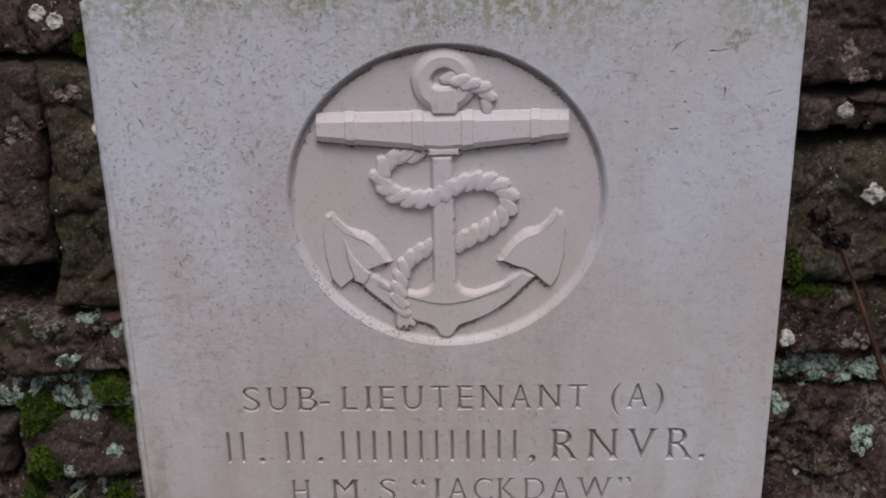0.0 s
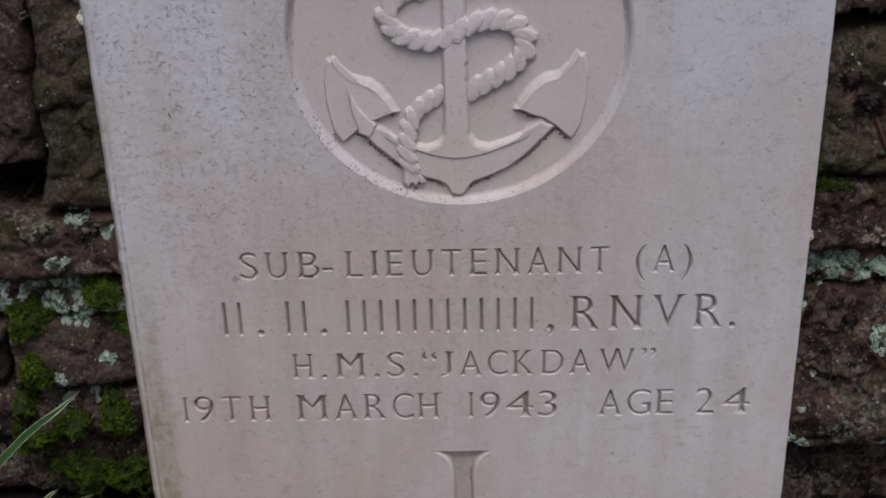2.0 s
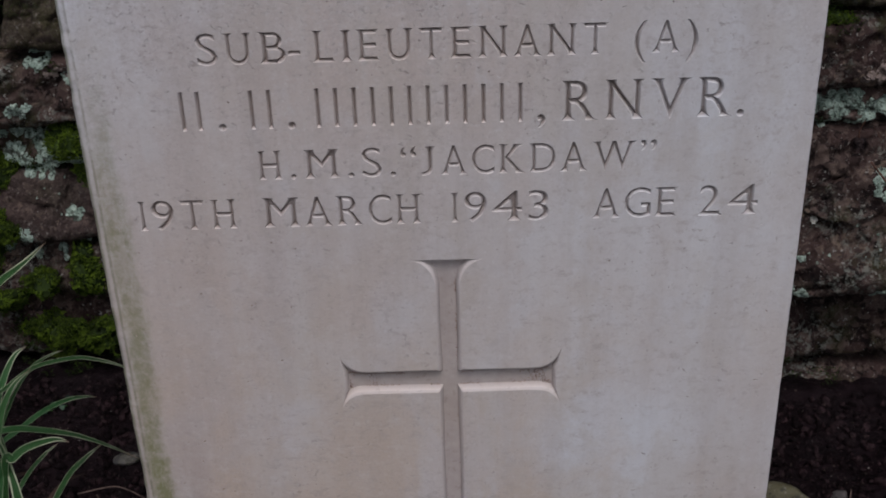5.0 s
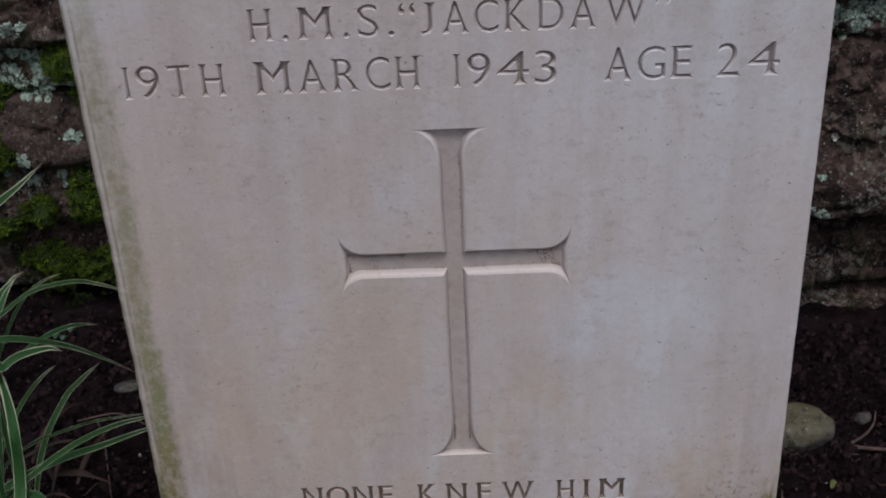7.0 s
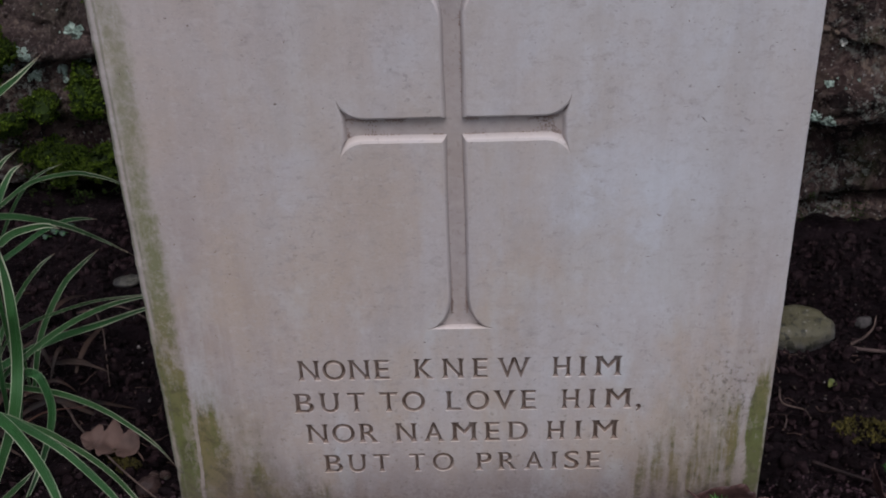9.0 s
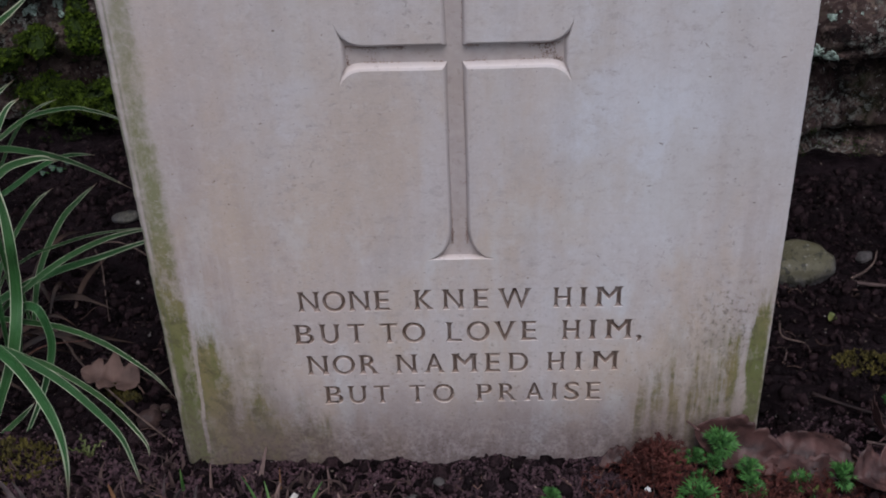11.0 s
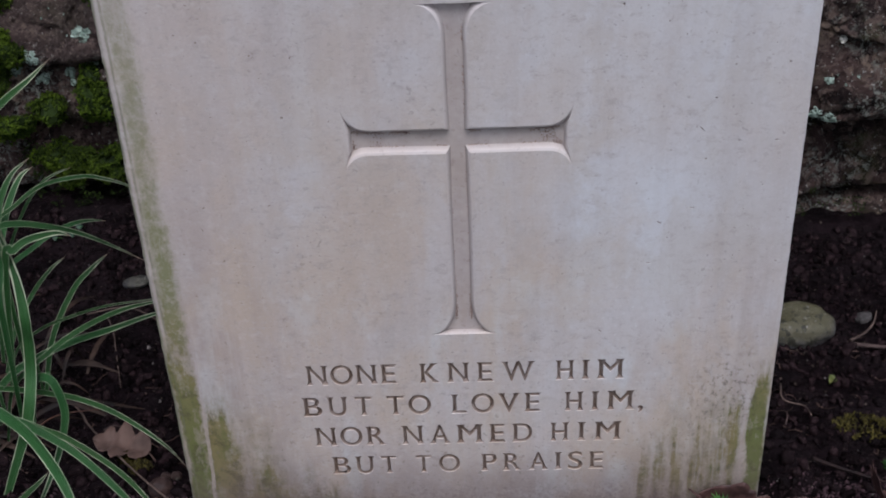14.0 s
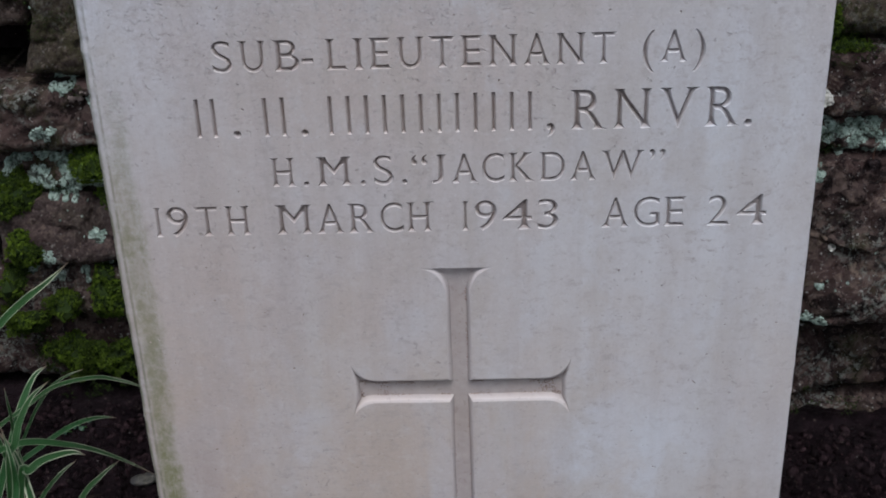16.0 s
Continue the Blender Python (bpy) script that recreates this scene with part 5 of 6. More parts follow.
lichen_group(((-0.406, 0.071, 0.006, 0.006, 7, 0.004), (-0.463, 0.079, 0.006, 0.004, 5, 0.004), (-0.438, 0.068, 0.007, 0.004, 6, 0.004),
              (-0.386, 0.084, 0.008, 0.005, 8, 0.004), (0.372, 0.06, 0.02, 0.01, 9, 0.0022), (0.42, 0.075, 0.03, 0.02, 10, 0.002),
              (-0.44, 0.4, 0.05, 0.06, 16, 0.0022), (0.4, 0.4, 0.05, 0.05, 16, 0.002)))
lichen_group(((-0.4, 0.135, 0.03, 0.02, 12, 0.002),))
for x, z, size in ((-0.426, 0.600, 0.0095), (-0.407, 0.592, 0.0095), (-0.366, 0.486, 0.0100), (0.402, 0.490, 0.0100), (0.434, 0.406, 0.0125), (0.353, 0.249, 0.0090), (0.372, 0.094, 0.004)):
    lichen_spot(x, z, size)
for x, z, wide, high, thick in ((-0.388, 0.192, 0.022, 0.017, 0.016), (-0.368, 0.160, 0.018, 0.012, 0.010), (-0.470, 0.165, 0.022, 0.022, 0.014), (-0.463, 0.109, 0.018, 0.021, 0.014),
                                (-0.384, 0.052, 0.016, 0.027, 0.018), (-0.434, 0.038, 0.018, 0.017, 0.016), (-0.482, 0.070, 0.013, 0.017, 0.014), (-0.480, 0.02, 0.024, 0.02, 0.014), (-0.383, 0.565, 0.011, 0.012, 0.010),
                                (0.374, 0.300, 0.020, 0.007, 0.006), (0.357, 0.325, 0.006, 0.022, 0.005), (-0.428, -0.024, 0.030, 0.024, 0.014), (-0.376, -0.028, 0.028, 0.020, 0.014)):
    moss_cushion(x, z, wide, high, thick)
for x, z, wide, high, count in ((0.410, 0.527, 0.030, 0.006, 40), (0.400, 0.553, 0.014, 0.009, 22), (0.425, 0.470, 0.020, 0.005, 20), (0.425, 0.243, 0.022, 0.009, 22), (-0.452, 0.475, 0.018, 0.020, 34), (-0.400, 0.520, 0.016, 0.008, 16), (-0.375, 0.268, 0.022, 0.005, 16)):
    lichen_patch(x, z, wide, high, count, 0.0050, BUFF, "thin pale buff crust on dark sandstone")
DARK = "thin dark moss clinging to the stone wall"
for x, z, wide, high, size in ((-0.405, -0.035, 0.075, 0.034, 0.0034), (-0.385, 0.600, 0.008, 0.028, 0.0024), (0.375, 0.298, 0.030, 0.014, 0.0028), (0.362, 0.335, 0.014, 0.034, 0.0024),
                               (0.345, -0.090, 0.022, 0.014, 0.0026), (0.40, -0.095, 0.03, 0.010, 0.0026), (0.455, 0.60, 0.03, 0.03, 0.0024), (-0.39, 0.275, 0.012, 0.006, 0.0024),
                               (0.366, 0.195, 0.012, 0.012, 0.0024), (-0.41, 0.36, 0.03, 0.04, 0.0018), (-0.40, 0.025, 0.03, 0.012, 0.0024), (-0.415, 0.170, 0.03, 0.012, 0.0024)):
    moss_cushion(x, z, wide, high, 0.004, DARK, size, False)


# ---- the variegated sedge beside the stone ----
def blade(points, width, material=None):
    """A creased, tapering leaf blade along a Bezier curve."""
    path = bezier(points, 18) if len(points) == 4 else smooth_path(points, 6)
    bm = bmesh.new()
    uv = bm.loops.layers.uv.new("UVMap")
    rows = []
    for i, p in enumerate(path):
        u = i / (len(path) - 1)
        way = (path[min(i + 1, len(path) - 1)] - path[max(i - 1, 0)]).normalized()
        side = way.cross(Vector((0, -0.75, 0.65))).normalized()
        up = side.cross(way).normalized()
        half = 0.5 * width * min(1.0, 0.55 + u * 2) * max(0.03, 1 - u ** 4.5)
        rows.append([(bm.verts.new(p + side * half * s + up * half * (0.35 * abs(s))), (s * 0.5 + 0.5, u)) for s in (-1, -0.5, 0, 0.5, 1)])
    for a, b in zip(rows, rows[1:]):
        for k in range(4):
            quad = (a[k], a[k + 1], b[k + 1], b[k])
            f = bm.faces.new([v for v, _ in quad])
            for l, (_, c) in zip(f.loops, quad):
                l[uv].uv = c
    return part("dry_blade" if material else "blade", bm, material or BLADE, sedge, smooth=True)


sedge = tagged(new("sedge"), "variegated sedge with arching green leaves edged in cream", "ornamental grass")
sedge.location = (-0.37, 0.14, -0.045)
blade([(-0.125, 0.2, -0.03), (-0.118, 0.23, 0.015), (-0.089, 0.245, 0.047), (-0.059, 0.25, 0.068), (-0.029, 0.255, 0.088), (0.008, 0.26, 0.094), (0.028, 0.265, 0.088), (0.047, 0.27, 0.077), (0.066, 0.272, 0.062)], 0.0042)
blade([(-0.098, 0.21, -0.04), (-0.071, 0.25, 0.024), (-0.054, 0.26, 0.057), (-0.034, 0.26, 0.084), (-0.016, 0.26, 0.097), (0.001, 0.26, 0.104)], 0.0034)
blade([(-0.097, 0.2, -0.045), (-0.092, 0.22, -0.015), (-0.075, 0.24, 0.035), (-0.067, 0.26, 0.063), (-0.057, 0.28, 0.083), (-0.046, 0.29, 0.089)], 0.0080)
blade([(-0.1, 0.2, -0.04), (-0.083, 0.24, -0.003), (-0.053, 0.26, 0.016), (-0.032, 0.27, 0.027), (-0.014, 0.28, 0.03), (-0.001, 0.29, 0.026), (0.012, 0.293, 0.023)], 0.0051)
blade([(-0.03, -0.03, 0.0), (-0.018, -0.01, 0.13), (0.008, 0.0, 0.192), (0.028, 0.01, 0.201), (0.043, 0.015, 0.201), (0.061, 0.02, 0.195), (0.08, 0.03, 0.182), (0.1, 0.04, 0.163), (0.122, 0.045, 0.144)], 0.0050)
blade([(0.002, 0.06, -0.03), (0.012, 0.09, 0.03), (0.033, 0.11, 0.07), (0.052, 0.115, 0.09), (0.07, 0.115, 0.106)], 0.0051)
blade([(-0.045, 0.1, -0.03), (-0.036, 0.13, 0.01), (-0.019, 0.15, 0.039), (0.003, 0.15, 0.066), (0.017, 0.155, 0.076)], 0.0042)
blade([(0.004, 0.05, 0.02), (0.002, 0.06, 0.12), (-0.001, 0.06, 0.151), (-0.004, 0.06, 0.17), (-0.008, 0.06, 0.19)], 0.0051)
blade([(0.012, 0.05, 0.01), (0.011, 0.06, 0.118), (0.01, 0.06, 0.134), (0.01, 0.06, 0.147), (0.009, 0.06, 0.17)], 0.0046)
blade([(-0.075, 0.2, -0.03), (-0.065, 0.22, 0.05), (-0.062, 0.22, 0.076), (-0.062, 0.22, 0.094), (-0.062, 0.22, 0.112)], 0.0032)
blade([(-0.165, 0.26, -0.02), (-0.128, 0.31, 0.08), (-0.095, 0.32, 0.12), (-0.068, 0.32, 0.145), (-0.042, 0.32, 0.165), (-0.018, 0.325, 0.185)], 0.0084)
blade([(-0.02, -0.05, 0.02), (0.0, -0.065, 0.08), (0.03, -0.08, 0.104), (0.046, -0.09, 0.105), (0.067, -0.11, 0.105), (0.091, -0.14, 0.103), (0.105, -0.16, 0.093), (0.113, -0.18, 0.082), (0.113, -0.195, 0.058)], 0.0082)
blade([(-0.02, -0.04, 0.02), (0.005, -0.055, 0.075), (0.028, -0.07, 0.09), (0.049, -0.08, 0.093), (0.073, -0.09, 0.086), (0.093, -0.1, 0.078), (0.116, -0.115, 0.066), (0.133, -0.13, 0.058), (0.145, -0.15, 0.051), (0.153, -0.165, 0.037)], 0.0060)
blade([(-0.01, -0.05, 0.02), (0.03, -0.068, 0.085), (0.065, -0.08, 0.085), (0.081, -0.085, 0.081), (0.106, -0.095, 0.07), (0.124, -0.105, 0.061), (0.141, -0.12, 0.054), (0.15, -0.13, 0.048), (0.15, -0.135, 0.038)], 0.0042)
blade([(-0.03, -0.03, 0.02), (-0.008, -0.036, 0.08), (0.017, -0.04, 0.092), (0.064, -0.045, 0.089), (0.087, -0.05, 0.086), (0.111, -0.06, 0.082), (0.134, -0.07, 0.072), (0.149, -0.075, 0.06), (0.161, -0.08, 0.045)], 0.0042)
blade([(0.0, -0.03, 0.02), (0.012, -0.036, 0.075), (0.031, -0.04, 0.103), (0.051, -0.035, 0.115), (0.079, -0.03, 0.126), (0.108, -0.025, 0.133), (0.14, -0.02, 0.142), (0.165, -0.015, 0.144)], 0.0056)
blade([(0.01, -0.03, 0.03), (0.03, -0.037, 0.09), (0.065, -0.04, 0.125), (0.082, -0.035, 0.136), (0.101, -0.03, 0.145), (0.121, -0.025, 0.151), (0.141, -0.02, 0.153), (0.16, -0.015, 0.152)], 0.0042)
blade([(0.0, 0.0, 0.02), (0.02, 0.0, 0.09), (0.045, 0.0, 0.115), (0.072, 0.0, 0.127), (0.096, 0.0, 0.135), (0.12, 0.0, 0.139), (0.145, 0.0, 0.142)], 0.0024)
blade([(0.02, -0.09, 0.015), (0.035, -0.08, 0.051), (0.046, -0.07, 0.078), (0.05, -0.06, 0.096), (0.05, -0.045, 0.112), (0.052, -0.04, 0.134), (0.054, -0.04, 0.155), (0.051, -0.03, 0.172), (0.046, -0.02, 0.187), (0.038, -0.01, 0.209), (0.02, 0.0, 0.23)], 0.0090)
blade([(0.03, -0.03, 0.03), (0.048, -0.04, 0.095), (0.064, -0.05, 0.108), (0.071, -0.055, 0.094), (0.072, -0.06, 0.078), (0.065, -0.07, 0.054), (0.055, -0.09, 0.033), (0.047, -0.1, 0.022)], 0.0064)
blade([(0.024, -0.1, 0.012), (0.03, -0.1, 0.025), (0.045, -0.095, 0.038), (0.055, -0.093, 0.047), (0.063, -0.09, 0.055)], 0.0040)
blade([(0.035, -0.05, 0.06), (0.042, -0.05, 0.15), (0.045, -0.05, 0.183), (0.047, -0.04, 0.203), (0.048, -0.04, 0.227), (0.036, -0.02, 0.242)], 0.0056)
blade([(0.03, -0.03, 0.1), (0.043, -0.02, 0.194), (0.05, -0.02, 0.201), (0.058, -0.01, 0.203), (0.075, 0.0, 0.202), (0.086, 0.0, 0.199)], 0.0062)
blade([(0.02, -0.02, 0.1), (0.036, -0.02, 0.205), (0.044, -0.02, 0.225), (0.047, -0.01, 0.238), (0.055, 0.0, 0.252), (0.066, 0.01, 0.259)], 0.0056)
blade([(-0.02, 0.0, 0), (-0.05, 0.0, 0.18), (-0.09, -0.01, 0.22), (-0.17, -0.03, 0.13)], 0.0064)
blade([(-0.03, -0.04, 0), (-0.07, -0.08, 0.16), (-0.11, -0.12, 0.15), (-0.15, -0.15, 0.05)], 0.0068)
blade([(-0.02, 0.04, 0), (-0.05, 0.1, 0.22), (-0.08, 0.14, 0.25), (-0.12, 0.18, 0.18)], 0.0056)
rnd = random.Random(6)
for _ in range(34):
    bx, by, a, run = rnd.uniform(-0.10, 0.03), rnd.uniform(-0.06, 0.16), rnd.uniform(-2.0, 1.6), rnd.uniform(0.03, 0.10)
    ends = [(bx + run * u * math.cos(a), by + run * u * math.sin(a)) for u in (0, 0.33, 0.66, 1)]
    lifts = (0.004, rnd.uniform(0.008, 0.05), rnd.uniform(0.006, 0.035), 0.002)
    blade([(px, py, ground_height(px - 0.37, py + 0.14) + 0.045 + lift) for (px, py), lift in zip(ends, lifts)], rnd.uniform(0.0025, 0.0055), DRY_BLADE)
rnd = random.Random(5)
for _ in range(14):
    bx, by, a = rnd.uniform(-0.085, -0.015), rnd.uniform(-0.09, 0.06), rnd.uniform(0.6, 2.6)
    h, out = rnd.uniform(0.07, 0.20), rnd.uniform(-0.10, 0.03)
    blade(((bx, by, -0.01), (bx + out * 0.2, by, h * 0.7), (bx + out * 0.6, by - 0.02, h * 1.05), (bx + out, by - 0.04 * a, h * rnd.uniform(0.6, 1.0))), rnd.uniform(0.0045, 0.0070))


# ---- soil crumbs, grit and pebbles ----
def crumb_field(name, count, lo, hi, material, label, category, seed, box, power=2.6, fade=None):
    """Many small broken lumps lying on the soil."""
    rnd = random.Random(seed)
    ico = bmesh.new()
    bmesh.ops.create_icosphere(ico, subdivisions=1, radius=1.0)
    shape = np.array([v.co[:] for v in ico.verts])
    tris = np.array([[v.index for v in f.verts] for f in ico.faces])
    ico.free()
    verts, faces = [], []
    for _ in range(count):
        x, y = rnd.uniform(box[0], box[1]), rnd.uniform(box[2], box[3])
        if abs(x) < HALF + 0.002 and -0.001 < y < THICK + 0.002:
            continue
        if fade and rnd.random() < (y - fade[0]) / (fade[1] - fade[0]):
            continue
        r = lo + (hi - lo) * rnd.random() ** power
        rough = np.array([[rnd.uniform(0.42, 1.40)] for _ in shape])
        turn = np.array(Euler((rnd.uniform(0, 6), rnd.uniform(0, 6), rnd.uniform(0, 6))).to_matrix())
        lump = (shape * rough * np.array([1.0, rnd.uniform(0.5, 1.0), rnd.uniform(0.35, 0.8)])) @ turn.T * r
        faces += [tuple(t) for t in (tris + len(verts)).tolist()]
        verts += [tuple(p) for p in (lump + np.array([x, y, ground_height(x, y) + 0.25 * r])).tolist()]
    tagged(mesh_part(name, verts, faces, material, None, "", True), label, category, kind="stuff")


crumb_field("soil_crumbs", 38000, 0.0006, 0.0078, CLOD, "loose dark crumbs of damp garden soil", "soil", 11, (-0.52, 0.52, -0.14, 0.53), 5.5)
crumb_field("fine_crumbs", 95000, 0.0005, 0.0026, FRONT_CLOD, "fine purple-brown soil crumbs before the stone, coloured lighter for the light there", "soil", 14, (-0.36, 0.36, -0.115, 0.090), 3.0, (-0.035, 0.075))
crumb_field("grit", 420, 0.0008, 0.0032, GRIT, "small pale bits of grit scattered over the soil", "grit", 12, (-0.55, 0.55, -0.14, 0.48), 3.0)


def pebble(x, y, sx, sy, sz, turn, seed, label, material=None, lift=0.4):
    bm = bmesh.new()
    bmesh.ops.create_icosphere(bm, subdivisions=4, radius=1.0)
    for v in bm.verts:
        p = v.co.copy()
        k = 1 + 0.16 * wobble(p, 1.3, seed) + 0.05 * wobble(p, 3, seed + 1) + 0.02 * wobble(p, 8, seed)
        v.co = Vector((p.x * sx, p.y * sy, math.copysign(abs(p.z) ** 0.85, p.z) * sz)) * k
    ob = part("pebble", bm, material or PEBBLE, smooth=True)
    ob.matrix_world = pose(x, y, ground_height(x, y) + lift * sz, 6, -8, turn)
    tagged(ob, label, "pebble", "pebbles on the soil")


pebble(0.284, 0.302, 0.041, 0.026, 0.022, -14, 3, "rounded grey pebble tinged with olive algae on the soil")
pebble(0.360, 0.325, 0.0085, 0.006, 0.005, 20, 5, "small pale grey pebble on dark soil", STONELET)
pebble(-0.324, 0.382, 0.014, 0.008, 0.005, 0, 6, "small grey pebble on dark soil")
pebble(-0.020, -0.026, 0.0048, 0.004, 0.0036, 10, 9, "small pale grey stone on dark soil", STONELET)
pebble(-0.036, -0.047, 0.0062, 0.005, 0.0035, -10, 10, "small flat brown stone on the soil", STONELET)
pebble(-0.224, 0.076, 0.0045, 0.004, 0.0035, 0, 11, "tiny grey-brown pebble on dark soil", ROCK)
pebble(-0.232, 0.075, 0.0045, 0.004, 0.004, 0, 7, "tiny grey-blue pebble on dark soil", ROCK)
pebble(-0.232, 0.060, 0.0090, 0.009, 0.008, 0, 8, "round dark brown pebble on the soil", NUT)


# ---- dead leaves ----
def dead_leaf(length, width, lobes, curl, bend, material, seed, deep=0.42):
    """A dry leaf with a lobed edge, a midrib, a stalk and some curl; it has a thickness."""
    rnd = random.Random(seed)
    bm = bmesh.new()
    nu, nv = 40, 5
    layers = []
    for lift in (0.0, -0.0004):
        rows = []
        for i in range(nu + 1):
            u = i / nu
            half = 0.5 * width * math.sin(math.pi * min(1, u ** 0.8)) ** 0.7 * (1 - deep + deep * math.sqrt(abs(math.sin(math.pi * lobes * u)))) + 0.0008
            half *= 1 + 0.22 * wobble((u * 3.1, seed, 0), 3.0, seed) + 0.08 * wobble((u * 9, seed, 2), 3.0, seed)
            row = []
            for k in range(-nv, nv + 1):
                s = k / nv
                x, y = (u - 0.5) * length, s * half
                z = curl * (s * half) ** 2 / width * 4 + bend * (u - 0.5) ** 2 * length + 0.005 * wobble((x, y, 0), 55, seed) + 0.0030 * wobble((x, y, 0), 130, seed) + 0.0012 * wobble((x, y, 3), 330, seed) + 0.0034 * abs(s) - 0.0012 * abs(math.sin(u * 26 - abs(s) * 2.2)) * abs(s) + lift
                row.append(bm.verts.new((x, y, z)))
            rows.append(row)
        layers.append(rows)
    for rows, flip in ((layers[0], False), (layers[1], True)):
        for a, b in zip(rows, rows[1:]):
            for k in range(2 * nv):
                quad = (a[k], b[k], b[k + 1], a[k + 1])
                bm.faces.new(quad[::-1] if flip else quad)
    top, low = layers
    for i in range(nu):
        for k in (0, 2 * nv):
            bm.faces.new((top[i][k], top[i + 1][k], low[i + 1][k], low[i][k]))
    return bm


def lay_leaf(x, y, lift, turn, tilt, roll, length, width, lobes, curl, bend, material, seed, label, deep=0.42):
    leaf = part("dead_leaf", dead_leaf(length, width, lobes, curl, bend, material, seed, deep), material, smooth=True)
    leaf.matrix_world = pose(x, y, ground_height(x, y) + lift, tilt, roll, turn)
    bm = bmesh.new()
    tube(bm, bezier([(-0.5 * length + 0.003, 0, 0.0008), (-0.55 * length, 0.002, -0.002), (-0.60 * length, 0.004, -0.006)], 6), 0.0009, 5, 0.7, up=(0, 0, 1))
    part("leaf_stalk", bm, material, leaf)
    tagged(leaf, label, "dead leaf", "dead leaves on the soil")


lay_leaf(-0.272, 0.108, 0.014, 172, -10, -8, 0.046, 0.036, 3, 0.3, 0.2, OAK_LEAF, 2, "dry tan oak leaf with rounded lobes lying on soil", 0.62)
BROWN = "curled brown dead leaf beside the foot of the headstone"
lay_leaf(0.182, -0.013, 0.024, -12, 42, 20, 0.070, 0.034, 2, 0.4, -0.25, DEAD_LEAF, 3, BROWN, 0.25)
lay_leaf(0.231, -0.006, 0.015, 172, -30, -4, 0.056, 0.038, 2, -0.5, -0.5, DEAD_LEAF, 4, BROWN, 0.25)
lay_leaf(0.222, -0.024, 0.008, 4, 14, 8, 0.070, 0.022, 2, 0.3, -0.3, DEAD_LEAF, 5, BROWN)
lay_leaf(0.279, 0.004, 0.016, 76, 16, 38, 0.046, 0.034, 2, 0.5, 0.2, DEAD_LEAF, 6, BROWN)
lay_leaf(0.268, -0.034, 0.010, 20, 22, 8, 0.050, 0.032, 2, 0.4, 0.2, DEAD_LEAF, 7, BROWN)
lay_leaf(0.108, -0.014, 0.004, 12, -2, 4, 0.044, 0.014, 2, 0.3, 0.1, DEAD_LEAF, 8, BROWN)
lay_leaf(-0.152, -0.064, 0.008, 4, 25, 2, 0.048, 0.020, 2, -0.4, -0.2, DEAD_LEAF, 9, "grey-brown dead leaf lying flat on the soil")


# ---- twigs and stalks ----
def twig(points, radius, label, material=None, category="twig", tip=0.5):
    bm = bmesh.new()
    tube(bm, smooth_path(points, 6), radius, 6, tip, up=(0.1, 0.2, 1))
    return tagged(part("twig", bm, material or TWIG, smooth=True), label, category, "twigs on the soil")


def grounded(points):
    return [(x, y, ground_height(x, y) + h) for x, y, h in points]


twig(grounded([(0.327, 0.262, 0.006), (0.37, 0.260, 0.007), (0.43, 0.258, 0.006), (0.50, 0.25, 0.006)]), 0.0021, "pale dry stick lying across the soil", STRAW)
twig(grounded([(0.330, 0.262, 0.010), (0.345, 0.275, 0.013), (0.360, 0.298, 0.014), (0.372, 0.328, 0.010)]), 0.0015, "thin bent dry twig on the soil")
twig(grounded([(-0.341, 0.195, 0.010), (-0.322, 0.170, 0.012), (-0.306, 0.142, 0.012), (-0.253, 0.072, 0.010), (-0.205, 0.018, 0.006)]), 0.0013, "thin brown twig leaning over the soil")
twig(grounded([(-0.342, 0.330, 0.008), (-0.330, 0.305, 0.008), (-0.321, 0.275, 0.006), (-0.303, 0.218, 0.004)]), 0.0008, "thin pale dry stem on the soil")
twig(grounded([(-0.36, 0.330, 0.01), (-0.325, 0.335, 0.010), (-0.300, 0.325, 0.008), (-0.285, 0.318, 0.006)]), 0.0009, "thin pale dry stem on the soil")
twig(grounded([(-0.34, 0.10, 0.03), (-0.315, 0.105, 0.045), (-0.285, 0.115, 0.05)]), 0.0009, "thin reddish dry stem among the sedge", STALK)
twig(grounded([(0.250, 0.074, 0.006), (0.270, 0.060, 0.007), (0.310, 0.030, 0.006)]), 0.0018, "thin dark twig lying on damp soil", SEED)
twig(grounded([(0.258, 0.209, 0.004), (0.252, 0.175, 0.006), (0.268, 0.167, 0.005), (0.267, 0.144, 0.004)]), 0.0010, "fine root lying on the soil")
twig(grounded([(0.262, -0.012, 0.022), (0.29, -0.018, 0.02), (0.33, -0.024, 0.012)]), 0.0011, "thin pale stem over dead leaves", STRAW)
for x, y, a in ((0.245, 0.135, 1.2), (-0.30, 0.15, 0.3), (0.226, 0.20, -0.6), (-0.225, 0.03, 0.8)):
    twig(grounded([(x, y, 0.004), (x + 0.008 * math.cos(a), y + 0.008 * math.sin(a), 0.006), (x + 0.015 * math.cos(a), y + 0.02 * math.sin(a), 0.004)]), 0.0009, "short pale bit of straw on the soil", STRAW)


rnd = random.Random(77)
bm = bmesh.new()
